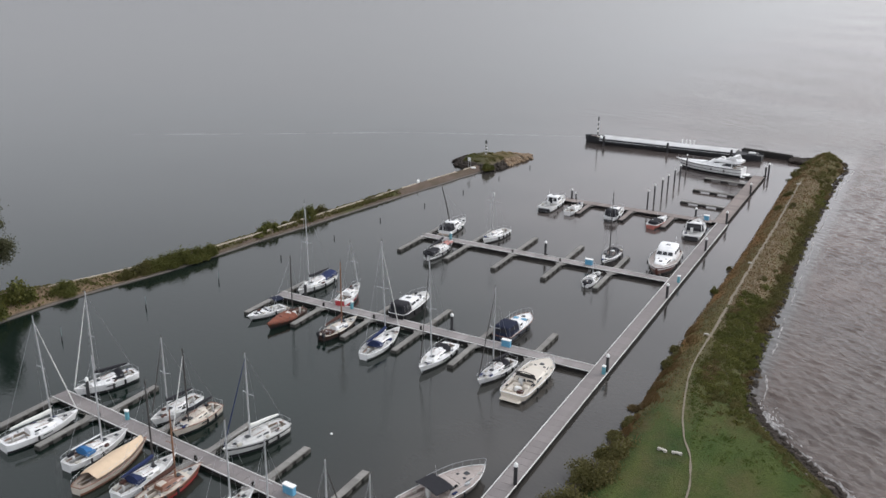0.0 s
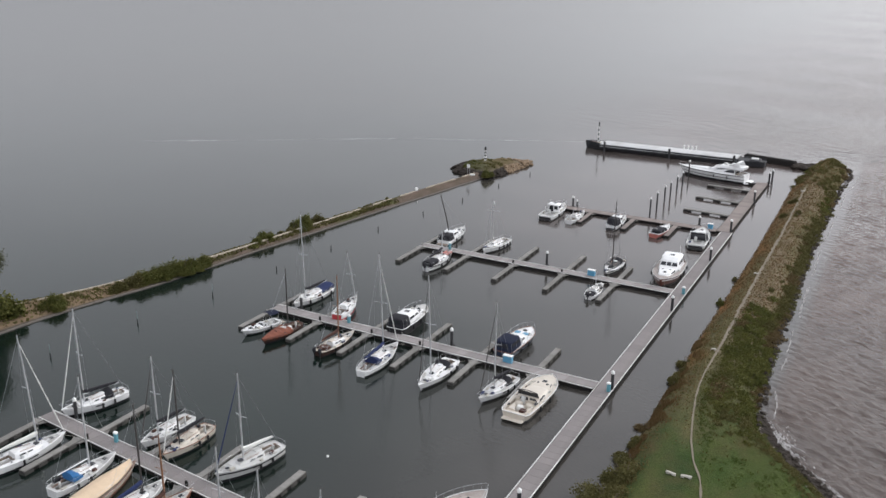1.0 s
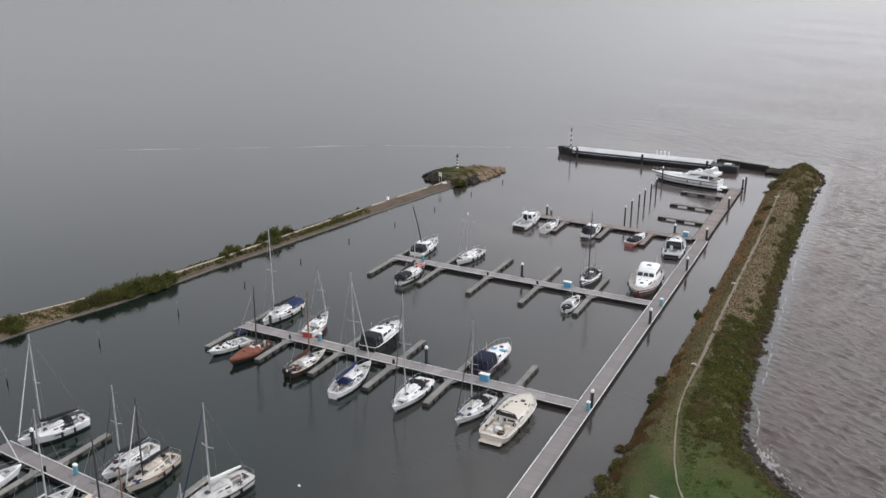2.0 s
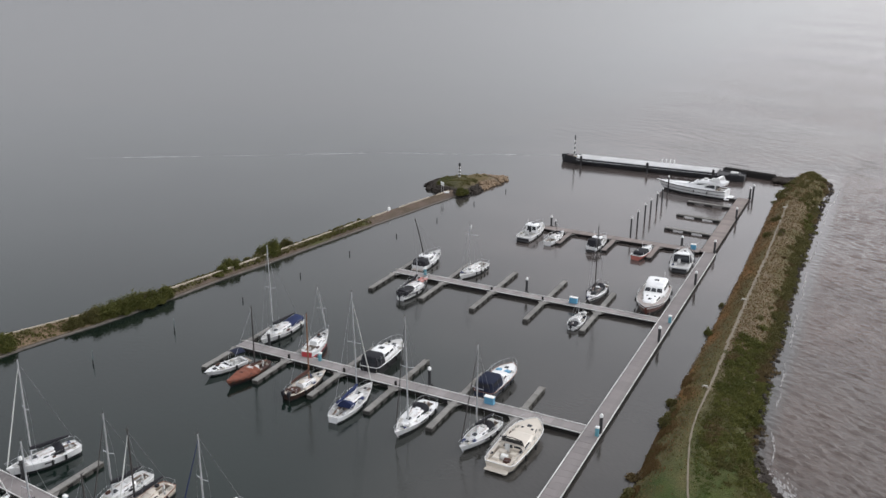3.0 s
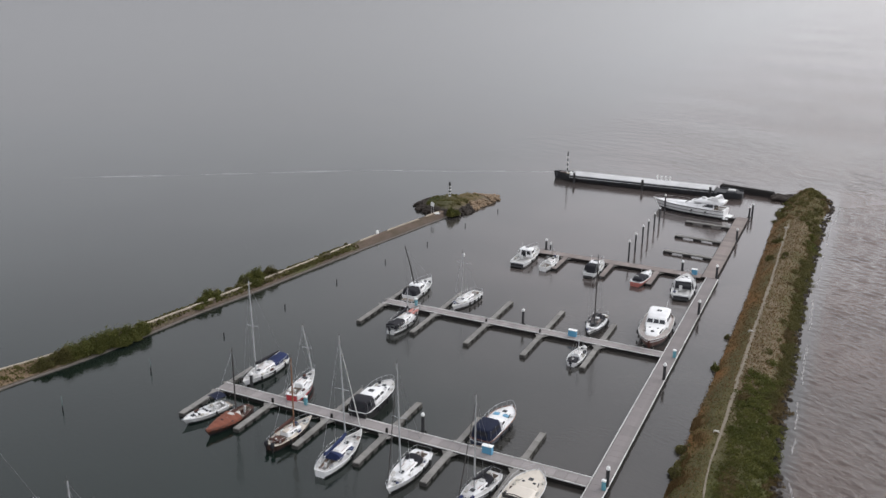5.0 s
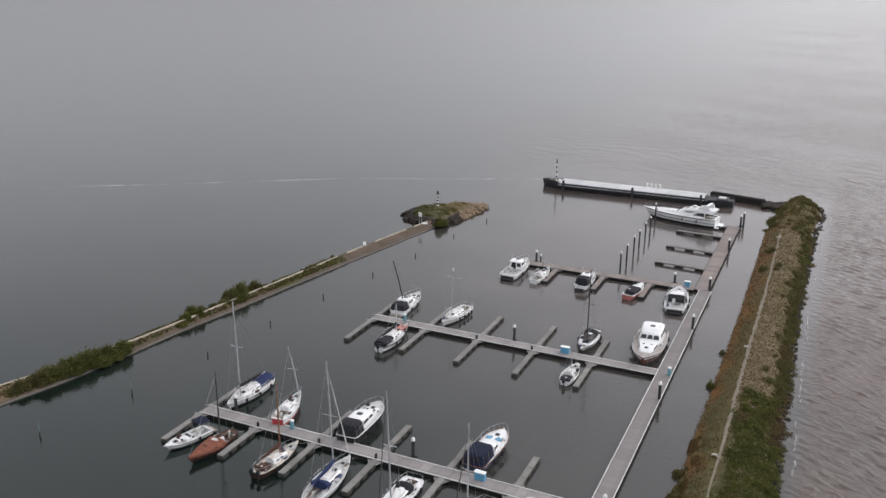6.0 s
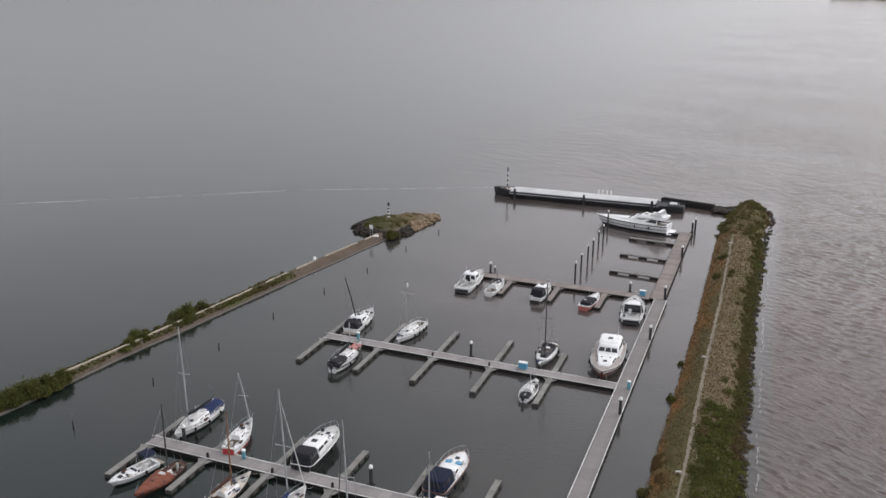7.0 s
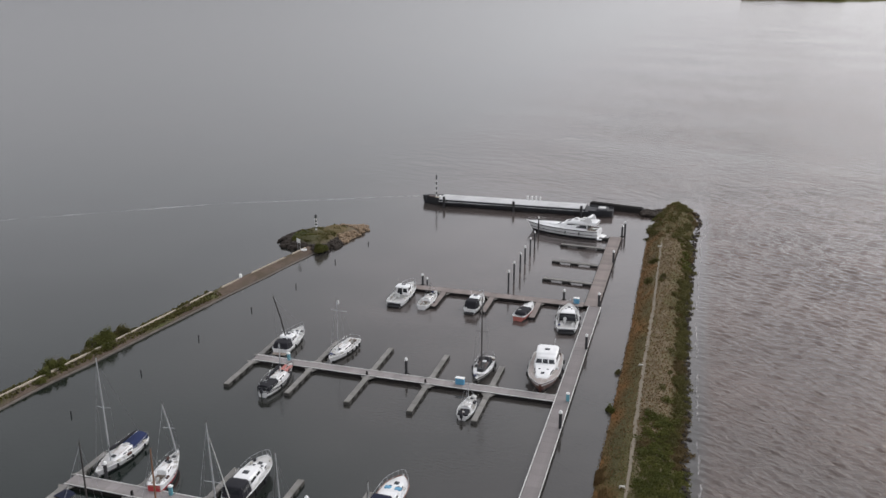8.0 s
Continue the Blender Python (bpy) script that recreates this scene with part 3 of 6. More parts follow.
def rocks(name, spots, material, label, seed):
    """Loose boulders joined into one mesh: too many and too small to tell apart."""
    rng = random.Random(seed)
    s = Shape()
    for x, y, z, r in spots:
        ring_a = []
        for lev, rad in ((-0.5, 0.75), (0.1, 1.0), (0.55, 0.6)):
            ring_a.append([(x + r * rad * (0.8 + 0.4 * rng.random()) * math.cos(a), y + r * rad * (0.8 + 0.4 * rng.random()) * math.sin(a), z + r * (lev + 0.2 * rng.random())) for a in (k * math.pi / 3 + rng.random() * 0.4 for k in range(6))])
        s.rings(ring_a)
    return tagged(part(name, s, material, smooth=20), label, "stones", kind="stuff")


rng = random.Random(11)
sp, sp2 = [], []
for k in range(420):
    a = rng.random() * 2 * math.pi
    f = 0.74 + 0.28 * rng.random()
    r = head_edge(a) * f
    x, y = HX + r * math.cos(a), HY + r * math.sin(a)
    z = 0.05 + (1 - f) * 3.2
    (sp2 if (x - HX) * 0.5 + (y - HY) > 1.5 else sp).append((x, y, z, 0.28 + 0.4 * rng.random()))
for k in range(160):
    # brown boulders spread over the long tip
    u = rng.random()
    x, y = lerp(-55.5, -51.0, u) + rng.gauss(0, 0.8), lerp(190.5, 198.0, u) + rng.gauss(0, 1.0)
    sp2.append((x, y, 0.75 - 0.55 * u, 0.3 + 0.4 * rng.random()))
rocks("riprap", sp, ROCK, "dark basalt riprap round the mole head", 1)
rocks("boulders", sp2, ROCKB, "brown boulders on the tip of the mole head", 2)
sp = []
for k in range(1500):
    u = rng.random()
    y = lerp(99, 62, u)
    x = east_out(y) + rng.uniform(-1.5, 1.1) * min(1, 0.35 + u * 2)
    sp.append((x, y, max(-0.02, east_height(min(x, east_out(y)), y)) + 0.05, 0.14 + 0.26 * rng.random() ** 2))
for k in range(500):
    y = rng.uniform(99, 230)
    x = east_out(y) + rng.uniform(-0.5, 0.3)
    sp.append((x, y, 0.0, 0.12 + 0.2 * rng.random()))
for k in range(120):
    sp.append((rng.uniform(4.0, 9), rng.uniform(223.0, 228.0), 0.35, 0.3 + 0.4 * rng.random()))
sp2 = []
for k in range(700):
    u = rng.random()
    y = lerp(97, 62, u)
    x = east_out(y) - (0.9 + abs(rng.gauss(0, 0.75))) * min(1, 0.35 + u * 2)
    sp2.append((x, y, max(0.0, east_height(x, y)) + 0.12, 0.08 + 0.08 * rng.random()))
rocks("pebbles", sp2, PEBBLE, "pale dry stones scattered on the bank", 4)
rocks("shore_stones", sp, ROCK, "wet grey stones along the mole's waterline", 3)


# ---- plants ----
def quads_mesh(name, centres, sizes, material, seed, upright=0.0, tall=1.0):
    """Leaves or blades: one small quad at each centre."""
    r = np.random.RandomState(seed)
    n = len(centres)
    c = np.asarray(centres, float)
    d1 = r.normal(size=(n, 3))
    d1[:, 2] *= 1 - upright
    d1 /= np.linalg.norm(d1, axis=1)[:, None]
    d2 = r.normal(size=(n, 3))
    d2 = d2 * (1 - upright) + np.array([0, 0, 1.0]) * upright * 2
    d2 -= d1 * (d1 * d2).sum(1)[:, None]
    d2 /= np.linalg.norm(d2, axis=1)[:, None]
    sz = np.asarray(sizes, float)[:, None] / 2
    a, b = d1 * sz, d2 * sz * tall
    v = np.stack([c - a * 0.9 - b, c + a * 0.9 - b, c + a * 0.45 + b, c - a * 0.45 + b], 1).reshape(-1, 3)
    me = bpy.data.meshes.new(name)
    me.vertices.add(4 * n)
    me.vertices.foreach_set("co", v.ravel())
    me.loops.add(4 * n)
    me.loops.foreach_set("vertex_index", np.arange(4 * n))
    me.polygons.add(n)
    me.polygons.foreach_set("loop_start", np.arange(0, 4 * n, 4))
    me.update(calc_edges=True)
    me.validate()
    me.materials.append(material)
    return me


def clump_points(r, x, y, z, rx, ry, h, n):
    """Leaf places for a shrub: several lobes, mostly near their skins."""
    out = []
    lobes = max(4, int(rx * ry * 2.6))
    for k in range(lobes):
        ox, oy = np.clip(r.normal(size=2) * 0.42, -0.85, 0.85)
        lx, ly = x + ox * rx, y + oy * ry
        lh = h * r.uniform(0.6, 1.0) * (1 - 0.55 * min(1.0, ox * ox + oy * oy))
        lr = min(rx, ry) * r.uniform(0.38, 0.72)
        m = n // lobes
        d = r.normal(size=(m, 3))
        d /= np.linalg.norm(d, axis=1)[:, None]
        d[:, 2] = np.abs(d[:, 2])
        rad = r.uniform(0.35, 1.0, size=(m, 1)) ** 0.7 * (1 + 0.16 * r.normal(size=(m, 1)))
        out.append(np.array([lx, ly, z]) + d * rad * np.array([lr, lr, lh]))
    return np.concatenate(out)


def shrub(name, label, x, y, z, rx, ry, h, n, size, material, seed):
    r = np.random.RandomState(seed)
    t = thing(name, label, "bush", pose(x, y, z))
    pts = clump_points(r, 0, 0, 0, rx, ry, h, n)
    crown = new("crown", quads_mesh("crown", pts, r.uniform(0.6, 1.3, len(pts)) * size, material, seed))
    crown.parent = t
    for k in range(6):
        a = r.uniform(0, 6.28)
        part("branch", Shape().tube([(0.15 * math.cos(a), 0.15 * math.sin(a), -0.2), (rx * 0.3 * math.cos(a), ry * 0.3 * math.sin(a), h * 0.45), (rx * 0.55 * math.cos(a), ry * 0.55 * math.sin(a), h * 0.75)], [0.06, 0.04, 0.015], 5), BARK, t)
    return t


# scrub along the windward side of the east mole
r = np.random.RandomState(4)
pts_g, pts_o, pts_r = [], [], []
for k in range(1080):
    y = r.uniform(90, 231) if k < 520 else r.uniform(90, 124) if k < 760 else r.uniform(122, 204)
    o, i = east_out(y), path_x(y)
    dens = 0.5 + 0.5 * noise.noise(Vector((3, y * 0.08, 1)))
    if y < 128:
        x = r.uniform(i + 1.0, o - 0.3)
    elif y > 203:
        x = r.uniform(east_in(y) + 0.9, o - 0.3)
    else:
        x = o - 0.4 - abs(r.normal()) * 0.85
        if r.rand() > 0.25 + dens * 0.55:
            continue
    if x < i + 0.8 and y < 200:
        continue
    h = r.uniform(0.35, 1.0) * (0.5 if y < 118 else 0.9)
    w = r.uniform(0.6, 1.25)
    if y < 98 and r.rand() > 0.25 + (y - 90) / 11:
        continue
    green = noise.noise(Vector((x * 0.2, y * 0.06, 5))) + (0.34 if y < 122 else -0.3)
    c = clump_points(r, x, y, max(0.0, east_height(x, y)) - 0.1, w, w, h, 300)
    (pts_r if noise.noise(Vector((x * 0.35, y * 0.12, 12))) > 0.32 else pts_g if green > 0 else pts_o).append(c)
for name, pts, material, label in (("scrub_green", pts_g, LEAF_G, "dense green bramble scrub on the mole"), ("scrub_olive", pts_o, LEAF_O, "olive-brown autumn scrub on the mole"), ("scrub_russet", pts_r, LEAF_R, "russet patches of autumn bramble on the mole")):
    pts = np.concatenate(pts)
    ob = new("scrub", quads_mesh(name, pts, r.uniform(0.09, 0.20, len(pts)), material, 8))
    tagged(ob, label, "scrub", kind="stuff")

tuft, rim = [], []
for k in range(1500):
    y = r.uniform(66, 99)
    x = r.uniform(path_x(y) + 0.5, east_out(y) - 1.0)
    if r.rand() > 0.10 + (y - 70) / 30 or noise.noise(Vector((x * 0.45, y * 0.16, 6))) < 0.08:
        continue
    tuft.append(clump_points(r, x, y, east_height(x, y) - 0.04, 0.45, 0.9, r.uniform(0.05, 0.17), 60))
for k in range(1100):
    y = r.uniform(62, 98)
    x = east_out(y) - 1.7 - abs(r.normal()) * 1.1
    rim.append(clump_points(r, x, y, max(0.0, east_height(x, y)) - 0.05, 0.45, 0.6, r.uniform(0.2, 0.5), 60))
tuft, rim = np.concatenate(tuft), np.concatenate(rim)
tagged(new("scrub", quads_mesh("scrub_low", tuft, r.uniform(0.05, 0.11, len(tuft)), LEAF_L, 9)), "low green weeds spreading into the lawn", "scrub", kind="stuff")
tagged(new("scrub", quads_mesh("scrub_rim", rim, r.uniform(0.06, 0.14, len(rim)), LEAF_O, 10)), "brownish rough growth above the stony bank", "scrub", kind="stuff")

# reeds and rough grass
pts, sz = [], []
for k in range(46000):
    y = 62 + 168 * r.rand() ** 1.15
    a, b = east_in(y), east_out(y)
    x = r.uniform(a + 0.75, b - 0.3)
    if abs(x - path_x(y)) < 0.13 and y < 203:
        continue
    pts.append((x, y, east_height(x, y) + 0.12))
    sz.append(r.uniform(0.08, 0.2))
pts, sz = np.array(pts), np.array(sz)
px = np.array([path_x(y) for y in pts[:, 1]])
ein = np.array([east_in(y) for y in pts[:, 1]])
thin = r.rand(len(pts)) < 0.7
lawnish = (pts[:, 1] < 94 + r.normal(size=len(pts)) * 5) & (pts[:, 0] > 9.5)
dry = (~lawnish) & (((pts[:, 0] < px) & (pts[:, 0] - ein < 1.6 + 0.7 * r.normal(size=len(pts)) + 2.5 * (pts[:, 1] > 160)) & (pts[:, 1] > 112 + 5 * r.normal(size=len(pts)))) | ((pts[:, 1] > 122) & (r.rand(len(pts)) < 0.85)))
sz[lawnish] *= 0.5
dry |= (~lawnish) & (pts[:, 0] < px) & (r.rand(len(pts)) < 0.35)
rest = ~(lawnish | dry)
sparse = r.rand(len(pts)) < 0.8
for sel, material, label, tall in ((lawnish & thin, LEAF_L, "short green grass on the lawn", 0.5), (dry & sparse, LEAF_D, "dry ochre reeds and grass on the bank", 1.0), (rest & sparse, LEAF_O, "rough olive grass on the bank", 1.0)):
    tagged(new("grass", quads_mesh("grass", pts[sel], sz[sel], material, 21, 0.3, tall)), label, "grass", kind="stuff")

reed = []
for k in range(9000):
    y = r.uniform(76, 116)
    x = east_in(y) + 0.7 + abs(r.normal()) * 1.0
    if noise.noise(Vector((x * 0.6, y * 0.35, 15))) > 0.06:
        reed.append((x, y, east_height(x, y) + 0.15))
tagged(new("reeds", quads_mesh("reeds", reed, r.uniform(0.07, 0.12, len(reed)), LEAF_D, 23, 0.75, 4.0)), "standing russet-brown reeds on the harbour bank", "reeds", kind="stuff")

# single bushes on the harbour side of the east mole
for k, (x, y, rx, ry, h, n, material) in enumerate([
        (8.0, 69.5, 2.6, 3.0, 2.4, 2600, LEAF_O), (8.2, 74.5, 2.4, 2.8, 2.3, 2600, LEAF_O), (8.6, 79.0, 2.0, 2.3, 1.9, 2000, LEAF_O),
        (7.8, 83.0, 1.3, 1.9, 1.0, 1200, LEAF_O), (7.7, 87.2, 1.1, 2.0, 0.7, 1000, LEAF_O), (7.7, 91.6, 1.0, 1.9, 0.6, 800, LEAF_R),
        (7.6, 97.0, 1.0, 2.0, 0.6, 700, LEAF_O), (7.7, 102.4, 0.9, 1.8, 1.1, 1100, LEAF_O), (7.6, 105.4, 0.8, 2.0, 0.7, 900, LEAF_O), (7.2, 108.8, 0.8, 2.6, 0.9, 1100, LEAF_O),
        (7.1, 130.5, 0.7, 1.0, 1.2, 450, LEAF_G), (6.9, 141.5, 0.6, 0.7, 0.9, 300, LEAF_O), (8.6, 177, 0.8, 2.0, 1.0, 500, LEAF_O), (10.9, 178, 0.7, 2.2, 0.9, 500, LEAF_O), (8.9, 188, 0.9, 2.0, 1.1, 500, LEAF_O)]):
    shrub("bush", "olive-brown bush on the harbour bank of the mole" if material is LEAF_O else "low russet bush on the harbour bank of the mole" if material is LEAF_R else "dark green bush at the harbour edge of the mole", x, y, east_height(x, y) - 0.15, rx, ry, h, int(n * 3.6), 0.15, material, 40 + k)

# bushes on the west mole and its head
for k, (x, y, rx, ry, h, n, material, label) in enumerate([
        (-72.9, 84.2, 1.8, 2.0, 2.0, 2000, LEAF_G, "rounded olive bush on the west mole"),
        (-70.2, 92.4, 0.9, 1.2, 0.9, 600, LEAF_O, "low brownish bush on the west mole"),
        *[(lerp(west_in(y), west_crest(y), 0.46), y, 1.25 + 0.4 * math.sin((y - 92) / 18 * math.pi), 1.5, 0.8 + 1.6 * math.sin((y - 92) / 18.5 * math.pi) ** 0.6 + 0.2 * math.sin(y * 2.3), 1500, LEAF_O if y < 97 else LEAF_G, "olive end of the dense hedge over the waterline" if y < 97 else "dense green bush in the hedge over the waterline") for y in (93.4 + 1.25 * i for i in range(12))],
        (-66.9, 113.2, 0.5, 1.6, 0.5, 400, LEAF_O, "low olive tuft outside the crest"),
        (-66.5, 119.0, 1.3, 1.7, 1.8, 1300, LEAF_G, "dark green bush outside the crest of the mole"),
        (-66.1, 121.8, 1.3, 1.5, 2.3, 1500, LEAF_G, "taller dark green bush outside the crest of the mole"),
        (-65.6, 124.6, 0.7, 1.4, 0.9, 600, LEAF_O, "low olive bush outside the crest of the mole"),
        (-65.3, 127.4, 1.2, 1.6, 1.5, 1100, LEAF_O, "long spreading olive bush outside the crest"),
        (-65.2, 128.8, 1.4, 1.8, 2.2, 1700, LEAF_G, "long spreading green bush outside the crest"),
        (-64.9, 131.4, 1.4, 1.8, 2.2, 1700, LEAF_G, "long spreading green bush outside the crest"),
        (-64.5, 134.0, 1.2, 1.8, 1.8, 1200, LEAF_O, "long spreading olive bush outside the crest"),
        (-61.2, 152.2, 0.7, 1.6, 0.9, 600, LEAF_O, "low olive bush at the end of the grassy stretch"),
        (-53.4, 180.2, 1.3, 1.5, 2.0, 1700, LEAF_G, "dark green bush at the foot of the mole head"),
        (-58.4, 185.4, 2.0, 2.4, 0.9, 1800, LEAF_G, "low green growth on the mole head"),
        (-60.0, 187.4, 1.4, 1.8, 0.8, 1200, LEAF_G, "low green growth on the mole head"),
        (-55.0, 185.6, 1.6, 2.2, 0.7, 1300, LEAF_O, "low olive growth on the mole head"),
        (-54.0, 188.4, 1.3, 2.0, 0.7, 1000, LEAF_O, "low olive growth on the mole head")]):
    shrub("bush", label, x, y, 0.3 if y < 110 else 0.5 if y < 181 else 1.0, rx, ry, h, int(n * 4.4), 0.14, material, 70 + k)
pts, sz = [], []
for k in range(5000):
    y = 60 + 120 * r.rand()
    a, b = west_out(y), west_in(y)
    x = r.uniform(a + 0.3, b - 0.5)
    if abs(x - west_crest(y)) < 0.35 or (y > 154 and x > west_crest(y)):
        continue
    pts.append((x, y, west_height(x, y) + 0.1))
    sz.append(r.uniform(0.2, 0.5))
tagged(new("grass", quads_mesh("grass", pts, sz, LEAF_O, 31, 0.5)), "dry olive grass on the west mole", "grass", kind="stuff")


fr = []
for k in range(230):
    y = r.uniform(108, 152)
    if noise.noise(Vector((2, y * 0.12, 0))) < -0.15:
        continue
    x = west_out(y) + r.uniform(0.15, 0.6) if k % 2 or y < 135 else lerp(west_in(y), west_crest(y), r.uniform(0.55, 0.85))
    fr.append(clump_points(r, x, y, 0.6, 0.45, 0.9, r.uniform(0.25, 0.6) if k % 2 or y < 135 else r.uniform(0.12, 0.3), 90))
for k in range(60):
    a = r.uniform(0, 6.28)
    q = r.uniform(0.1, 0.62) * head_edge(a)
    fr.append(clump_points(r, HX + q * math.cos(a), HY + q * math.sin(a), 1.2, 0.9, 0.9, r.uniform(0.3, 0.7), 80))
fr = np.concatenate(fr)
tagged(new("scrub", quads_mesh("scrub_west", fr, r.uniform(0.14, 0.32, len(fr)), LEAF_O, 33)), "low olive scrub along the west mole and its head", "scrub", kind="stuff")


def tree(x, y, h, spread, seed, n=15000):
    r = np.random.RandomState(seed)
    t = thing("tree", "tall slender tree with sparse green leaves on the west mole", "tree", pose(x, y, 0.7))
    s = Shape()
    s.tube([(0, 0, -0.4), (0.1, 0.05, h * 0.35), (-0.05, 0.1, h * 0.7), (0.05, 0, h * 0.97)], [0.26, 0.2, 0.12, 0.03], 8)
    part("trunk", s, BARK, t)
    pts = []
    for k in range(34):
        z0 = h * r.uniform(0.16, 0.92)
        a = r.uniform(0, 6.28)
        ln = spread * r.uniform(0.45, 1.0) * (1.15 - 0.75 * z0 / h)
        tip = (ln * math.cos(a), ln * math.sin(a), z0 + ln * r.uniform(0.3, 0.8))
        part("limb", Shape().tube([(0, 0, z0), (tip[0] * 0.5, tip[1] * 0.5, lerp(z0, tip[2], 0.4)), tip], [0.07, 0.045, 0.012], 5), BARK, t)
        for q in range(5):
            u = 0.45 + 0.6 * r.rand()
            c = np.array([tip[0] * u, tip[1] * u, lerp(z0, tip[2], u)])
            pts.append(c + r.normal(size=(n // 170, 3)) * np.array([0.5, 0.5, 0.4]))
    pts = np.concatenate(pts)
    ob = new("crown", quads_mesh("crown", pts, r.uniform(0.11, 0.24, len(pts)), LEAF_T, seed))
    ob.parent = t


tree(-83.0, 81.2, 14.8, 3.2, 1)
tree(-80.6, 75.0, 11.5, 3.0, 2)
tree(-81.5, 75.0, 13.0, 3.2, 3)
shrub("bush", "tall green bush at the root of the west mole", -75.0, 78.5, 0.7, 1.8, 2.2, 3.6, 1800, 0.34, LEAF_G, 95)
shrub("bush", "tall green bush at the root of the west mole", -73.6, 73.0, 0.6, 1.8, 2.2, 3.0, 1800, 0.34, LEAF_G, 96)

# foam on the windward shore and the long wake line
s = Shape()
rng = random.Random(9)
for k in range(1500):
    u = rng.random()
    ln, w, turn = rng.uniform(0.15, 0.7), rng.uniform(0.014, 0.055), 0.3
    if u < 0.22:        # surf on the corner of the bank
        y = rng.gauss(95.0, 1.3)
        x = east_out(y) + 0.45 + abs(rng.gauss(0, 0.8))
        w *= 1.5
    elif u < 0.42:      # two breakers on the stones
        y = rng.gauss(rng.choice((84.6, 87.4)), 1.0)
        x = east_out(y) + 0.75 + abs(rng.gauss(0, 0.5))
        w *= 1.6
    elif u < 0.62:      # lapping on the stones
        y = rng.uniform(62, 97)
        x = east_out(y) + 0.8 + abs(rng.gauss(0, 0.3))
    else:               # a thin wandering line of foam off the straight shore
        y = rng.uniform(99, 222)
        if noise.noise(Vector((4, y * 0.16, 0))) < -0.05:
            continue
        x = east_out(y) + 1.25 + 0.45 * noise.noise(Vector((8, y * 0.22, 0))) + 0.2 * noise.noise(Vector((9, y * 0.9, 0))) + rng.gauss(0, 0.05)
        ln, w, turn = rng.uniform(0.4, 1.3), rng.uniform(0.016, 0.05), 0.1
    slope = (east_out(y + 1) - east_out(y - 1)) / 2 + rng.gauss(0, turn)
    row = []
    for q in range(6):
        v = q / 5 - 0.5
        ww = w * math.cos(v * 3.0) * (0.5 + 0.9 * rng.random())
        cx, cy = x + slope * v * ln + rng.gauss(0, 0.02), y + v * ln
        row.append([(cx - ww, cy, 0.02), (cx, cy, 0.06), (cx + ww, cy, 0.02)])
    s.rings(row, caps=False, closed=False)
tagged(part("foam", s, FOAM), "broken white foam where waves meet the stones", "foam", kind="stuff")
s = Shape()
wk = [(-150, 170), (-128.8, 183.4), (-109.6, 196), (-89, 209.6), (-70, 217.9), (-58, 223.8), (-47.5, 228.6)]
row = []
for i in range(240):
    u = i / 239 * (len(wk) - 1)
    k = min(int(u), len(wk) - 2)
    x, y = lerp(wk[k][0], wk[k + 1][0], u - k), lerp(wk[k][1], wk[k + 1][1], u - k)
    w = 0.02 + 0.38 * max(0, 0.32 + noise.noise(Vector((x * 0.085, 0, 0))) + 0.5 * noise.noise(Vector((x * 0.5, 3, 0))))
    row.append([(x - w * 0.5, y - w, 0.006), (x, y, 0.012), (x + w * 0.5, y + w, 0.006)])
s.rings(row, caps=False, closed=False)
tagged(part("wake", s, WAKE), "thin pale foam line drifting on the lake", "wake", kind="stuff")


# ---- pontoons ----
def row_y(kind):
    return {"O": lambda x: 57.6 - 0.11 * x, "A": lambda x: 97.2 - 0.030 * x, "B": lambda x: 131.0 - 0.032 * x, "C": lambda x: 164.9 - 0.033 * x}[kind]


def pontoon(label, a, b, width, deck, edged=True, panel=1.2, gap=0.022, floats=6.0):
    """A floating walkway from a to b: deck panels, edge beams, floats."""
    a, b = Vector((*a, 0)), Vector((*b, 0))
    ln = (b - a).length
    ang = math.degrees(math.atan2(b.y - a.y, b.x - a.x))
    t = thing("pontoon", label, "pontoon", pose(a.x, a.y, 0, 0, 0, ang))
    n = max(1, round(ln / panel))
    p = ln / n
    w = width / 2
    e = 0.10 if edged else 0.0
    e2 = e + 0.04 if edged else 0.0
    s = Shape().box(gap / 2, p - gap / 2, -w + e2, w - e2, 0.40, 0.50)
    me = s.mesh("deck_panel", deck, 0)
    for i in range(n):
        o = new("deck_panel", me)
        o.parent = t
        o.location = (i * p, 0, 0)
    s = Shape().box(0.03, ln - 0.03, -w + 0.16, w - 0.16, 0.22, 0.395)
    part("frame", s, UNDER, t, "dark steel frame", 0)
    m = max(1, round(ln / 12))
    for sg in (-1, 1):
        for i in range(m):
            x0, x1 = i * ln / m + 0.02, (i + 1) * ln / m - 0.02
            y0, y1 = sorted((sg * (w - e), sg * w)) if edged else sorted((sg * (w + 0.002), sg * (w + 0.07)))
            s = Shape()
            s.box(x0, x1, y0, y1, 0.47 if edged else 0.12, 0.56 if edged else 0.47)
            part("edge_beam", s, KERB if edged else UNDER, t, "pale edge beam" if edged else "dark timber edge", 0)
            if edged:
                # near-black strip in place of the shade band below the edge beam
                part("fascia", Shape().box(x0, x1, *sorted((sg * (w - e - 0.03), sg * (w - 0.03))), -0.08, 0.466), UNDER, t, "dark fascia strip coloured as shade below the edge beam", 0)
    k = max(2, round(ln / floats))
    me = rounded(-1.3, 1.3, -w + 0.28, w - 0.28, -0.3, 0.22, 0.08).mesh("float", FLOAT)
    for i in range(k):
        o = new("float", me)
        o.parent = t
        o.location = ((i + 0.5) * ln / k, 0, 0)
    return t


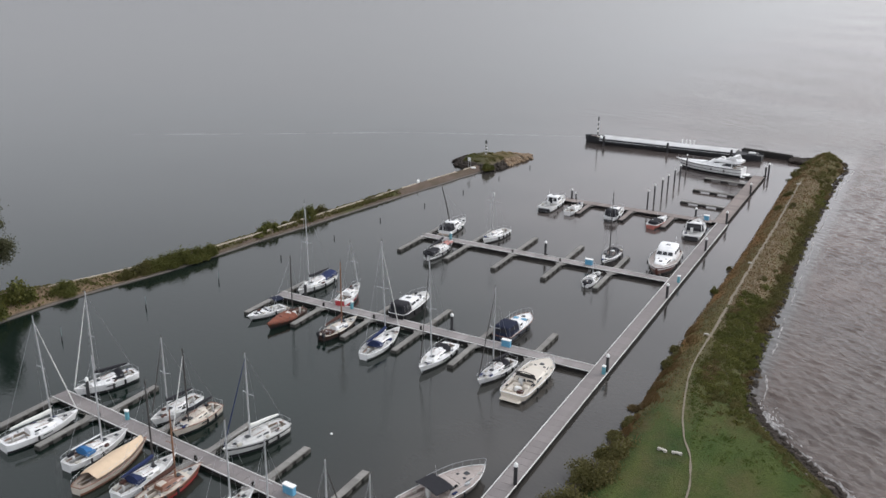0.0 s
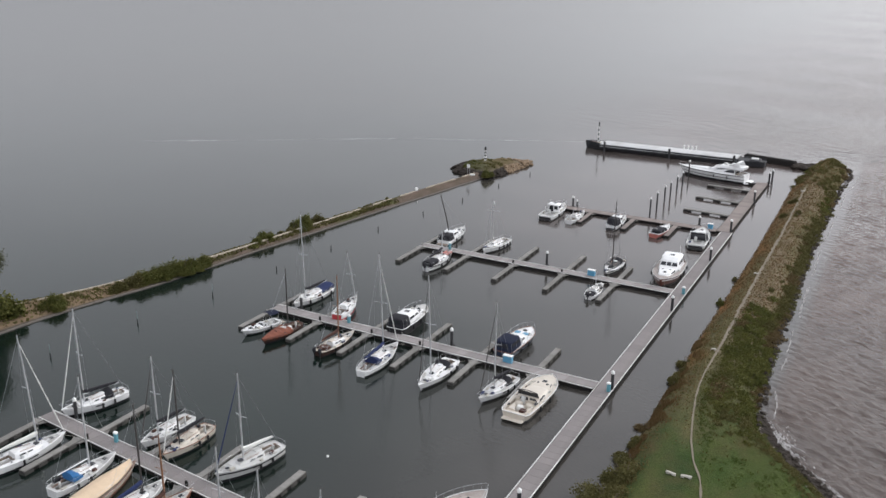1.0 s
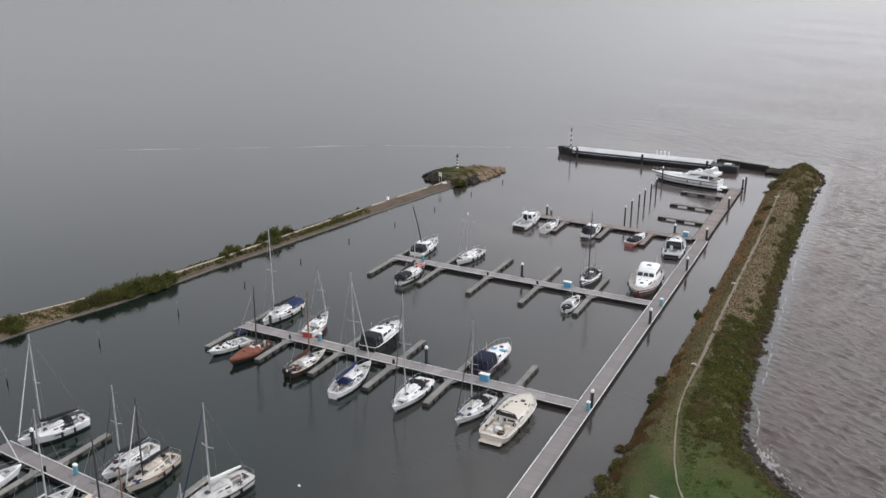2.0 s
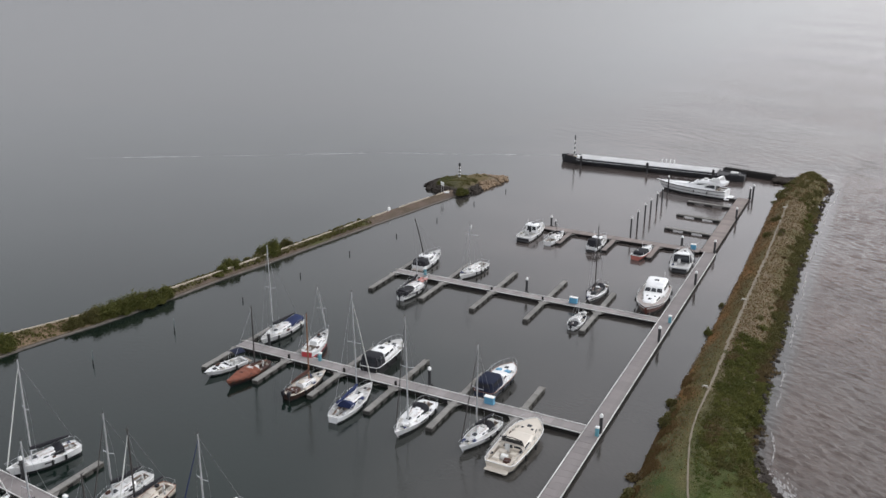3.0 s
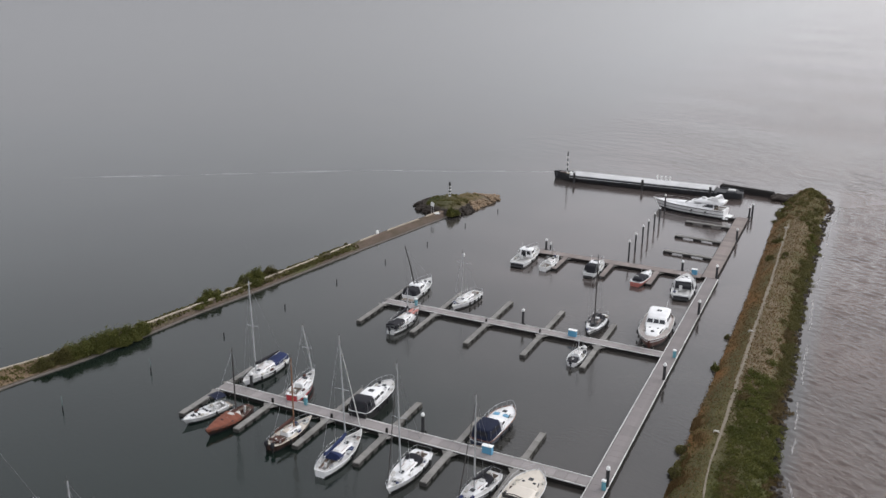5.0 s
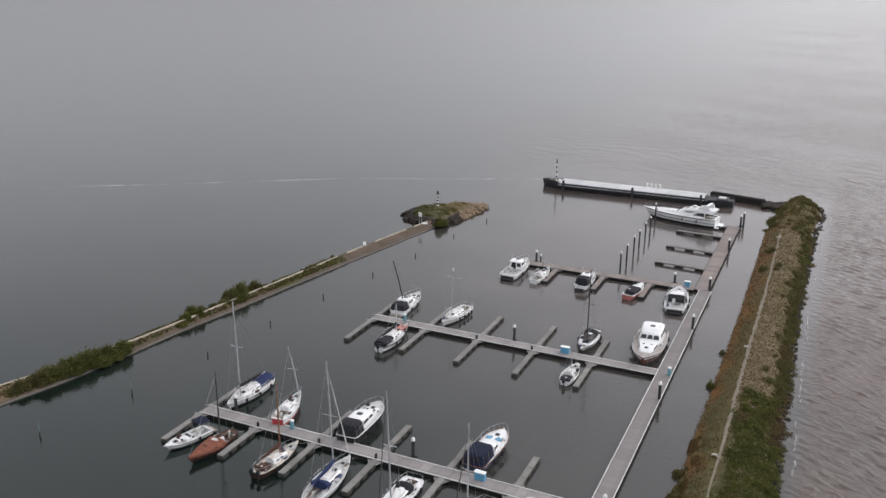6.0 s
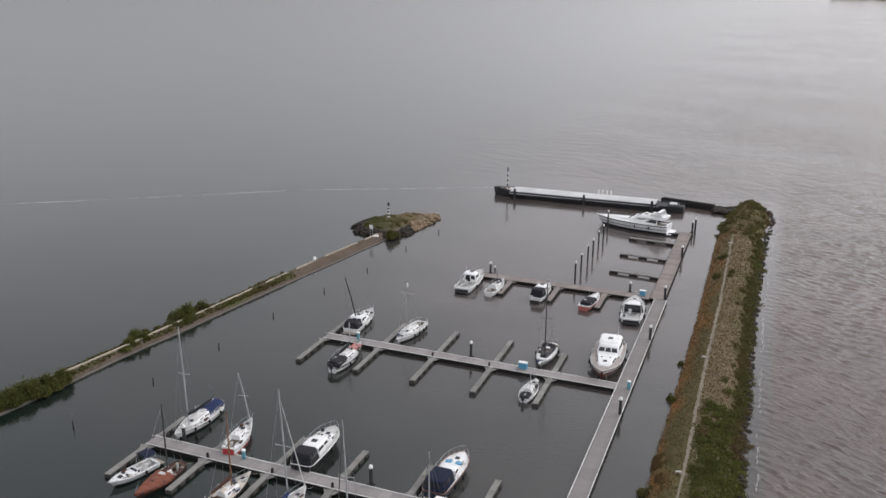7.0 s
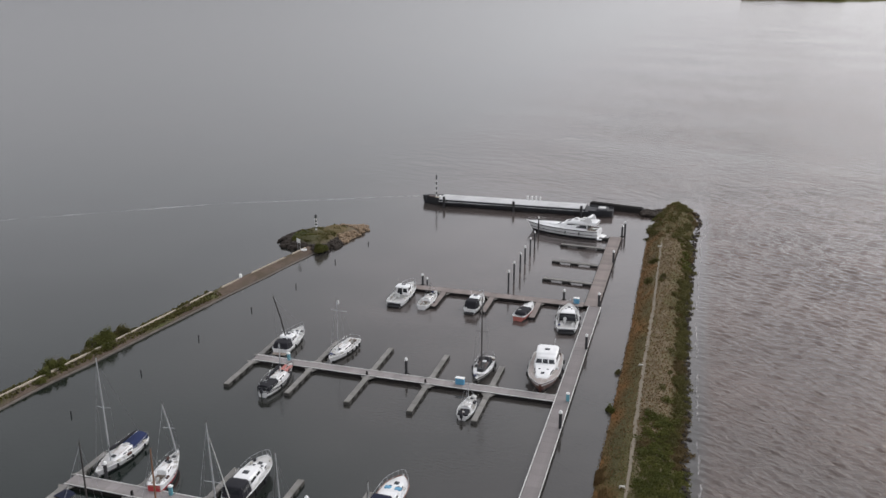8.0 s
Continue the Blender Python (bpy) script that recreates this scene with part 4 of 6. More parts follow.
def finger(x, y0, y1, width=0.85, grp="finger pontoons", deck=None, lean=0.0):
    """A narrow berth pontoon from the walkway at y0 to its tip at y1."""
    d = math.degrees(math.atan2(y1 - y0, lean))
    ln = math.hypot(y1 - y0, lean)
    t = thing("finger_pontoon", "narrow weathered grey finger pontoon on floats", "pontoon", pose(x, y0, 0, 0, 0, d), grp)
    w = width / 2
    n = max(2, round(ln / 1.8))
    me = Shape().box(0.012, ln / n - 0.012, -w + 0.06, w - 0.06, 0.38, 0.47).mesh("deck_panel", deck or FINGER, 0)
    for i in range(n):
        o = new("deck_panel", me)
        o.parent = t
        o.location = (i * ln / n, 0, 0)
    for sg in (-1, 1):
        y = sorted((sg * (w - 0.06), sg * w))
        part("edge_beam", Shape().box(0, ln, y[0], y[1], 0.37, 0.485), FINGER if deck is None else UNDER, t, "", 0)
        # side strips blackened for the shade beneath the deck's overhang
        part("skirt", Shape().box(0.02, ln - 0.02, *sorted((sg * (w - 0.10), sg * (w - 0.02))), 0.02, 0.366), UNDER, t, "dark side strip coloured as shade under the finger deck", 0)
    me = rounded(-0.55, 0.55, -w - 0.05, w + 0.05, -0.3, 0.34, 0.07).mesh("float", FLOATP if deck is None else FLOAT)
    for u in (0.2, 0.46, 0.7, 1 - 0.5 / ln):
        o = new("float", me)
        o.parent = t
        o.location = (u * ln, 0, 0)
    part("gusset", Shape().add([(0, -w - 0.6, 0.30), (0, w + 0.6, 0.30), (0.9, w, 0.30), (0.9, -w, 0.30), (0, -w - 0.6, 0.375), (0, w + 0.6, 0.375), (0.9, w, 0.375), (0.9, -w, 0.375)],
                               [(0, 1, 2, 3), (4, 5, 6, 7), (0, 1, 5, 4), (1, 2, 6, 5), (2, 3, 7, 6), (3, 0, 4, 7)]), FINGER, t, "", 0)
    return t


pontoon("long straight walkway with grey-brown planks and pale edge beams", (0.92, 20), (0.92, 164.5), 2.0, PLANK)
pontoon("far walkway with bare brown planks and dark edges", (0.35, 164.6), (0.35, 204.5), 2.3, PLANKW, False)
for kind, x0, width, deck, edged, label in (("O", -49.0, 1.9, PLANK, True, "berth walkway with grey planks and pale edge beams"), ("A", -46.6, 1.95, PLANKA, True, "berth walkway with grey planks and pale edge beams"),
                                            ("B", -42.2, 1.8, PLANKA, True, "berth walkway with grey planks and pale edge beams"), ("C", -29.6, 2.0, PLANKW, False, "berth walkway with bare brown planks and dark edges")):
    f = row_y(kind)
    pontoon(label, (x0, f(x0)), (-0.12, f(-0.12)) if kind != "C" else (-0.9, f(-0.9)), width, deck, edged)
for x in (-48.6, -42.0, -34.3, -27.0, -19.2, -11.6):
    y = row_y("O")(x) - 0.95
    finger(x, y, y - 6.9, 0.74)
for x in (-41.2, -33.6, -26.7, -18.8, -11.5):
    y = row_y("O")(x) + 0.95
    finger(x, y, y + 6.4, 0.74)
for x in (-46.3, -38.5, -30.6, -22.95, -15.1, -7.5):
    y = row_y("A")(x) - 0.97
    finger(x, y, y - 6.6, 0.74)
    y = row_y("A")(x) + 0.97
    finger(x, y, y + (6.3 if x > -40 else 5.0), 0.70)
for x in (-41.95, -33.25, -25.0, -16.7, -8.5):
    y = row_y("B")(x) - 0.9
    finger(x, y, y - 7.7, 0.70)
    y = row_y("B")(x) + 0.9
    finger(x, y, y + (7.9 if x < -10 else 6.5), 0.70)
for x in (-24.0, -15.75, -7.95):
    y = row_y("C")(x) - 1.0
    finger(x, y, y - 6.7, 1.0, deck=PLANKW)


for y, x1 in ((175.4, -9.4), (185.6, -9.4), (196.2, -9.5)):
    t = thing("finger_pontoon", "open-framed dark finger pontoon with pale planks", "pontoon", pose(-0.85, y, 0, 0, 0, 180 - 6), "mooring fingers")
    ln = -x1 - 0.85
    for i in range(4):
        part("deck_panel", Shape().box(i * ln / 4 + 0.02, (i + 1) * ln / 4 - 0.02, -0.3, 0.3, 0.42, 0.5), FINGER, t, "", 0)
    for u in (0.1, 0.52, 0.93):
        part("float", rounded(u * ln - 0.7, u * ln + 0.7, -0.5, 0.5, -0.3, 0.36, 0.08), UNDER, t)
    for sg in (-1, 1):
        part("edge_beam", Shape().box(0, ln, sg * 0.34 - 0.04, sg * 0.34 + 0.04, 0.3, 0.52), FINGER, t, "", 0)
t = thing("pontoon_stub", "short dark floating stub beside the yacht", "pontoon", pose(-1.9, 203.0, 0))
part("deck_panel", Shape().box(-0.9, 1.1, -0.45, 0.45, 0.36, 0.48), UNDER, t, "", 0)
part("float", rounded(-0.8, 0.9, -0.4, 0.4, -0.3, 0.355), FLOAT, t)


def pile(x, y, h, r=0.19, grp="mooring piles", cap=True):
    t = thing("mooring_pile", "dark steel mooring pile with a white cap" if cap else "bare dark mooring post", "pile", pose(x, y, 0), grp)
    n = 10
    s = Shape()
    s.rings([[(r * math.cos(a), r * math.sin(a), z) for a in (2 * math.pi * k / n for k in range(n))] for z in (-1.5, h - 0.28 if cap else h)])
    part("shaft", s, PILE, t)
    if cap:
        s = Shape()
        s.rings([[(q * r * math.cos(a), q * r * math.sin(a), z) for a in (2 * math.pi * k / n for k in range(n))] for q, z in ((1.12, h - 0.28), (1.12, h - 0.05), (0.35, h + 0.12))])
        part("cap", s, CAPW, t, "white conical cap")
    return t


def collar(x, y):
    t = thing("pile_guide", "dark steel guide holding the walkway to its pile", "bracket", pose(x, y, 0))
    s = Shape()
    s.box(-0.34, -0.26, -0.34, 0.34, 0.32, 0.44).box(0.26, 0.34, -0.34, 0.34, 0.32, 0.44).box(-0.26, 0.26, -0.34, -0.26, 0.32, 0.44).box(-0.26, 0.26, 0.26, 0.34, 0.32, 0.44)
    part("frame", s, UNDER, t, "", 0)


for y in (44, 70.8, 97.2, 123.6, 147.5, 165.0, 188.0, 205.6):
    pile(1.72 if y < 164 else 1.48, y, 2.7)
    collar(1.72 if y < 164 else 1.48, y)
pile(1.9, 207.0, 3.0)
for x, y, h in ((-45.6, row_y("O")(-45.6) + 1.35, 2.7), (-19.55, row_y("A")(-19.55) + 1.35, 2.7), (-43.0, row_y("A")(-43.0) + 1.35, 2.4), (-20.3, row_y("B")(-20.3) + 1.3, 2.7), (-28.5, row_y("C")(-28.5) + 1.35, 2.4), (-4.3, row_y("C")(-4.3) + 1.35, 2.2)):
    pile(x, y, h)
    collar(x, y)
pile(-27.8, row_y("C")(-27.8) + 1.7, 1.7, 0.13)
for x, y, h in ((-14.05, 169.1, 3.65), (-14.1, 174.0, 3.65), (-14.15, 179.8, 3.55), (-14.15, 184.3, 3.4), (-14.25, 190.0, 3.35), (-14.25, 194.6, 3.3), (-15.2, 204.2, 3.6)):
    pile(x, y, h, 0.15)
for x, y in ((-60.9, 73.4), (-59.6, 86.2), (-57.75, 98.7), (-56.35, 111.6), (-54.9, 124.2), (-53.7, 137), (-51.5, 149.4), (-49.4, 161.6), (-48.0, 175.7), (-46.1, 188.1)):
    t = pile(x, y, 0.6, 0.085, "marker posts along the west mole", False)
    if y < 105:
        part("staff", Shape().tube([(0.03, 0, 0.4), (0.0, 0.02, 1.8)], [0.035, 0.025], 6), STAFF, t, "slim pale green staff")


def cabinet(x, y, w=1.15, d=0.5, h=0.85, ang=0):
    t = thing("service_cabinet", "blue service cabinet with a white lid on the pontoon", "cabinet", pose(x, y, 0.5, 0, 0, ang), "dock cabinets")
    part("body", rounded(-w / 2, w / 2, -d / 2, d / 2, 0, h, 0.05), BOXB, t)
    part("lid", rounded(-w / 2 - 0.04, w / 2 + 0.04, -d / 2 - 0.04, d / 2 + 0.04, h + 0.001, h + 0.08, 0.03), CAPW, t, "white lid")
    part("door", Shape().box(-w / 2 + 0.08, w / 2 - 0.08, -d / 2 - 0.02, -d / 2 - 0.002, 0.08, h - 0.08), BOXB, t, "", 0)


def pedestal(x, y):
    t = thing("power_pedestal", "slim teal power pedestal with a white cap", "pedestal", pose(x, y, 0.5), "power pedestals")
    part("body", rounded(-0.2, 0.2, -0.16, 0.16, 0, 0.95, 0.05), BOXT, t)
    part("cap", rounded(-0.23, 0.23, -0.19, 0.19, 0.952, 1.12, 0.06), CAPW, t, "white cap")


cabinet(-11.4, row_y("A")(-11.4) + 0.45, ang=-2)
cabinet(-15.5, row_y("O")(-15.5) + 0.45, 1.25, ang=-6)
cabinet(-12.6, row_y("B")(-12.6) + 0.4, ang=-2)
cabinet(-2.1, row_y("C")(-2.1) + 0.3, 0.9, ang=0)
for x, y in ((-34.6, row_y("A")(-34.6) + 0.6), (-38.2, row_y("O")(-38.2) + 0.6), (-37.2, row_y("B")(-37.2) + 0.5), (1.55, 96.5), (1.55, 130.8)):
    pedestal(x, y)


def lamp_post(x, y):
    t = thing("bollard_light", "short dark bollard on the pontoon deck", "bollard", pose(x, y, 0.5))
    part("post", rounded(-0.12, 0.12, -0.12, 0.12, 0, 0.55, 0.04), UNDER, t)


for kind, xs in (("A", (-38.4, -23.0, -30.2)), ("O", (-41.2, -26.6, -19.0)), ("B", (-25.2, -17.0))):
    for x in xs:
        lamp_post(x, row_y(kind)(x) - 0.7)


# ---- boats ----
class Hull:
    """A boat's form: x towards the bow, z from the waterline."""

    def __init__(self, ln, beam, free, stern=0.75, full=0.45, power=2.1, rake=0.9, sheer=0.28):
        self.ln, self.beam, self.free, self.stern, self.full, self.power, self.rake, self.sheer = ln, beam, free, stern, full, power, rake, sheer

    def hb(self, s):
        if s < self.full:
            return self.beam / 2 * (self.stern + (1 - self.stern) * math.sin(s / self.full * math.pi / 2)) * (1 - 0.16 * max(0.0, 1 - s / 0.07) ** 2)
        return self.beam / 2 * max(0.012, 1 - ((s - self.full) / (1 - self.full)) ** self.power)

    def zs(self, s):
        return self.free * (1 + self.sheer * (s * 1.15 - 0.3) ** 2 * (1.6 if s > 0.26 else 0.5))

    def xs(self, s, z=None):
        zs = self.zs(s)
        z = zs if z is None else z
        return -self.ln / 2 + s * (self.ln - self.rake) + self.rake * s ** 3 * max(0.0, (z + 0.4) / (zs + 0.4))

    def s_at(self, x):
        lo, hi = 0.0, 1.0
        for _ in range(30):
            m = (lo + hi) / 2
            lo, hi = (m, hi) if self.xs(m) < x else (lo, m)
        return lo

    def section(self, s, grow=0.0):
        b, zs = self.hb(s), self.zs(s)
        v = 0.45 + 0.35 * (1 - s)
        half = [(0.02, -0.42), (v * b * 0.85, -0.32), (b * (0.72 + 0.14 * (1 - s)), -0.02), (b * (0.88 + 0.06 * (1 - s)), zs * 0.5), (b, zs)]
        half = [(y + grow, z) for y, z in half]
        return [(self.xs(s, z), y, z) for y, z in reversed(half)] + [(self.xs(s, z), -y, z) for y, z in half]

    def band(self, z0, z1, grow=0.03, s1=0.985, s0=0.0, sides=(-1, 1)):
        """A strip round the topsides between two heights (fractions of the freeboard)."""
        out = Shape()
        st = [lerp(s0, s1, i / 22) for i in range(23)]
        for sg in sides:
            rows = []
            for s in st:
                b, zs = self.hb(s), self.zs(s)
                pts = []
                for q in (z0, z1):
                    z = q * zs
                    f = 0.72 + 0.14 * (1 - s)
                    g = 0.88 + 0.06 * (1 - s)
                    w = lerp(f, g, max(0, (z + 0.02) / (zs * 0.5 + 0.02))) if z < zs * 0.5 else lerp(g, 1.0, (z - zs * 0.5) / (zs * 0.5))
                    pts.append((self.xs(s, z), sg * (b * w + grow), z))
                rows.append([pts[0], pts[1], (pts[1][0], pts[1][1] - sg * 0.03, pts[1][2]), (pts[0][0], pts[0][1] - sg * 0.03, pts[0][2])])
            out.rings(rows)
        return out


def hull_parts(t, h, hull_m, deck_m, cockpit=None, stripe=None, boot=None, rail=None, floor_m=None):
    st = [0, 0.03] + [i / 20 for i in range(1, 20)] + [0.975, 0.995]
    body = Shape()
    body.rings([h.section(s) for s in st], closed=False)
    part("hull", body, hull_m, t, smooth=50)
    deck = Shape()
    c0, c1, cw = cockpit if cockpit else (2, 2, 0.5)
    fr = [-1, -0.85, -cw, 0, cw, 0.85, 1]
    if cockpit:
        st = sorted(set(st + [c0, c1]))
    rows = []
    for s in st:
        b, z = h.hb(s) - 0.03, h.zs(s) - 0.05
        rows.append([(h.xs(s), f * max(b, 0.01), z + 0.06 * h.beam * 0.4 * (1 - f * f)) for f in fr])
    for i in range(len(rows) - 1):
        for j in range(len(fr) - 1):
            mid = (st[i] + st[i + 1]) / 2
            if c0 < mid < c1 and j in (2, 3):
                continue
            deck.add([rows[i][j], rows[i][j + 1], rows[i + 1][j + 1], rows[i + 1][j]], [(0, 1, 2, 3)])
    part("deck", deck, deck_m, t)
    if cockpit:
        tub = Shape()
        x0, x1 = h.xs(c0), h.xs(c1)
        w0, w1 = (h.hb(c0) - 0.03) * cw, (h.hb(c1) - 0.03) * cw
        zt, zb = h.zs(c0) + 0.02, h.zs(c0) - 0.5
        v = [(x0, -w0, zt), (x1, -w1, zt), (x1, w1, zt), (x0, w0, zt), (x0, -w0, zb), (x1, -w1, zb), (x1, w1, zb), (x0, w0, zb)]
        tub.add(v, [(4, 5, 6, 7), (0, 1, 5, 4), (1, 2, 6, 5), (2, 3, 7, 6), (3, 0, 4, 7)])
        part("cockpit", tub, floor_m or deck_m, t)
        for sg in (-1, 1):
            ya, yb = sg * w0 * 0.97, sg * w0 * 0.55
            s = Shape()
            s.box(x0 + 0.05, x1 - 0.05, min(ya, yb), max(ya, yb), zb + 0.02, zb + 0.3)
            part("bench", s, deck_m, t)
    if stripe:
        part("stripe", h.band(0.72, 0.86), stripe, t)
    if boot:
        # boot paint; black also puts the shade and dark reflection below hulls into colour
        part("boot_and_shade_band", h.band(-0.06, 0.27), boot, t)
    s = Shape()
    for sg in (-1, 1):
        s.tube([(h.xs(q), sg * h.hb(q), h.zs(q)) for q in (0, 0.06, 0.15, 0.3, 0.45, 0.6, 0.72, 0.83, 0.91, 0.96, 0.99)], 0.045, 5)
    s.tube([(h.xs(0), -h.hb(0), h.zs(0)), (h.xs(0), h.hb(0), h.zs(0))], 0.045, 5)
    part("rub_rail", s, rail or hull_m, t)


def cab_corner(c, u, sg, v):
    """A point on a cabin's side: u along from its back, v up."""
    x0, x1, w0, w1, zb, h0, h1, rb, rf, tum = c
    xb, xt = lerp(x0, x1, u), lerp(x0 + rb, x1 - rf, u)
    yb, yt = lerp(w0, w1, u), lerp(w0, w1, u) * tum
    return Vector((lerp(xb, xt, v), sg * lerp(yb, yt, v), zb + lerp(h0, h1, u) * v))


def cabin(t, c, material, windows=(), front=(), back=(), name="cabin", label="", glass=None):
    """A trunk or deckhouse with raked ends, rounded top edges and dark panes."""
    s = Shape()
    rings = []
    for v, inset in ((0.0, 0.0), (0.88, 0.0), (0.97, 0.05), (1.0, 0.16)):
        a, b, d, e = (cab_corner(c, 0, -1, v), cab_corner(c, 1, -1, v), cab_corner(c, 1, 1, v), cab_corner(c, 0, 1, v))
        mid = (a + b + d + e) / 4
        ch = 0.12
        ring = []
        for p, q in ((a, b), (b, d), (d, e), (e, a)):
            ring += [p.lerp(q, ch), p.lerp(q, 1 - ch)]
        ring = [p + (Vector((mid.x, mid.y, p.z)) - p).normalized() * inset for p in ring]
        rings.append(ring)
    rings.append([lerp(p, Vector((sum((q.x for q in rings[-1])) / 8, 0, p.z)), 0.5) + Vector((0, 0, 0.05)) for p in rings[-1]])
    s.rings(rings)
    body = part(name, s, material, t, label)
    g = glass or GLASS
    for u0, u1, v0, v1 in windows:
        for sg in (-1, 1):
            q = [cab_corner(c, u0, sg, v0), cab_corner(c, u1, sg, v0), cab_corner(c, u1 - (u1 - u0) * 0.06, sg, v1), cab_corner(c, u0 + (u1 - u0) * 0.06, sg, v1)]
            part("window", Shape().panel(*q, 0.018), g, body, "dark tinted window", 0)
    for ends, u in ((front, 1.0), (back, 0.0)):
        for f0, f1, v0, v1 in ends:
            def at(f, v):
                return cab_corner(c, u, -1, v).lerp(cab_corner(c, u, 1, v), f)
            part("window", Shape().panel(at(f0, v0), at(f1, v0), at(f1 - 0.02, v1), at(f0 + 0.02, v1), 0.018), g, body, "dark tinted window", 0)
    return body


def rails(t, h, s0, s1, height=0.55, posts=5, pulpit=True, pushpit=True):
    if pulpit:
        s = Shape()
        pts = [(h.xs(0.80), -h.hb(0.80) * 0.93, h.zs(0.80) + height), (h.xs(0.92), -h.hb(0.92) * 0.95, h.zs(0.92) + height), (h.xs(0.99) + 0.12, -0.16, h.zs(0.99) + height), (h.xs(0.99) + 0.12, 0.16, h.zs(0.99) + height), (h.xs(0.92), h.hb(0.92) * 0.95, h.zs(0.92) + height), (h.xs(0.80), h.hb(0.80) * 0.93, h.zs(0.80) + height)]
        s.tube(pts, 0.016, 5)
        for x, y, z in (pts[0], pts[1], pts[4], pts[5]):
            s.tube([(x, y, z), (x, y, z - height - 0.03)], 0.013, 5)
        part("pulpit", s, STEEL, t, "stainless bow pulpit")
    if pushpit:
        s = Shape()
        a, b = h.hb(0.0) * 0.93, h.hb(0.1) * 0.93
        pts = [(h.xs(0.12), -b, h.zs(0) + height), (h.xs(0.0), -a, h.zs(0) + height), (h.xs(0.0), a, h.zs(0) + height), (h.xs(0.12), b, h.zs(0) + height)]
        s.tube(pts, 0.016, 5)
        for x, y, z in pts:
            s.tube([(x, y, z), (x, y, z - height - 0.03)], 0.013, 5)
        part("pushpit", s, STEEL, t, "stainless stern rail")
    for sg in (-1, 1):
        s = Shape()
        st = [lerp(s0, s1, i / (posts - 1)) for i in range(posts)]
        tops = [(h.xs(q), sg * h.hb(q) * 0.93, h.zs(q) + height) for q in st]
        for x, y, z in tops:
            s.tube([(x, y, z), (x, y, z - height - 0.03)], 0.012, 4)
        s.tube(tops, 0.009, 4)
        part("guard_rail", s, STEEL, t)


def fenders(t, h, spots, sides=(-1, 1), material=None):
    for sg in sides:
        for q in spots:
            x, y, z = h.xs(q), sg * (h.hb(q) + 0.13), h.zs(q) * 0.62
            s = Shape().tube([(x, y, z + 0.36), (x, y, z + 0.28), (x, y, z - 0.22), (x, y, z - 0.3)], [0.04, 0.12, 0.12, 0.04], 7)
            part("fender", s, material or RUBBER, t, "dark hanging fender")


def outboard(t, h, y=0.0):
    """An outboard engine hung on the transom."""
    x, z = h.xs(0) - 0.18, h.zs(0)
    ob = part("outboard_engine", rounded(x - 0.32, x + 0.12, y - 0.17, y + 0.17, z - 0.05, z + 0.48, 0.08), BLACKC, t, "black outboard engine")
    part("engine_leg", Shape().box(x - 0.14, x - 0.02, y - 0.05, y + 0.05, -0.4, z), BLACKH, ob, "", 0)


def ropes(t, h, bow, stern):
    """Mooring lines that sag from the cleats at the berthed end to the walkway."""
    def off(p):
        return min(abs(p[1] - row_y(k)(p[0])) for k in "OABC")
    q, d = (0.95, 1) if off(bow) < off(stern) else (0.03, -1)
    for sg in (-1, 1):
        x, y, z = h.xs(q), sg * h.hb(q) * 0.85, h.zs(q)
        e = (h.xs(0.99 if d > 0 else 0) + d * 0.75, y + sg * 0.35, 0.5)
        part("mooring_line", Shape().tube([(x, y, z), ((x + e[0]) / 2, (y + e[1]) / 2, (z + e[2]) / 2 - 0.1), e], 0.012, 4), ROPE, t, "thin pale mooring line")


def deck_gear(t, h, seed, spots):
    """Loose gear that lies about on deck."""
    r = random.Random(seed)
    for k in range(spots):
        q = r.uniform(0.08, 0.9)
        x, y = h.xs(q), r.choice((-1, 1)) * h.hb(q) * r.uniform(0.62, 0.8)
        z = h.zs(q) - 0.02
        m = r.choice((BLACKC, NAVYC, ROPE, GREYW, BROWNC, STEEL))
        if r.random() < 0.5:
            n = 9
            s = Shape()
            rad = r.uniform(0.13, 0.22)
            for w in range(2):
                s.tube([(x + rad * (1 - 0.2 * w) * math.cos(6.283 * i / n), y + rad * (1 - 0.2 * w) * math.sin(6.283 * i / n), z + 0.04 + 0.03 * w) for i in range(n + 1)], 0.022, 4)
            part("coiled_rope", s, ROPE, t, "coiled deck rope")
        else:
            a, b, c = r.uniform(0.12, 0.35), r.uniform(0.1, 0.2), r.uniform(0.1, 0.28)
            part("deck_box", rounded(x - a, x + a, y - b, y + b, z, z + c, 0.04), m, t)


def boat_pose(bow, stern):
    dx, dy = bow[0] - stern[0], bow[1] - stern[1]
    return pose((bow[0] + stern[0]) / 2, (bow[1] + stern[1]) / 2, 0, 0, 0, math.degrees(math.atan2(dy, dx))), math.hypot(dx, dy)


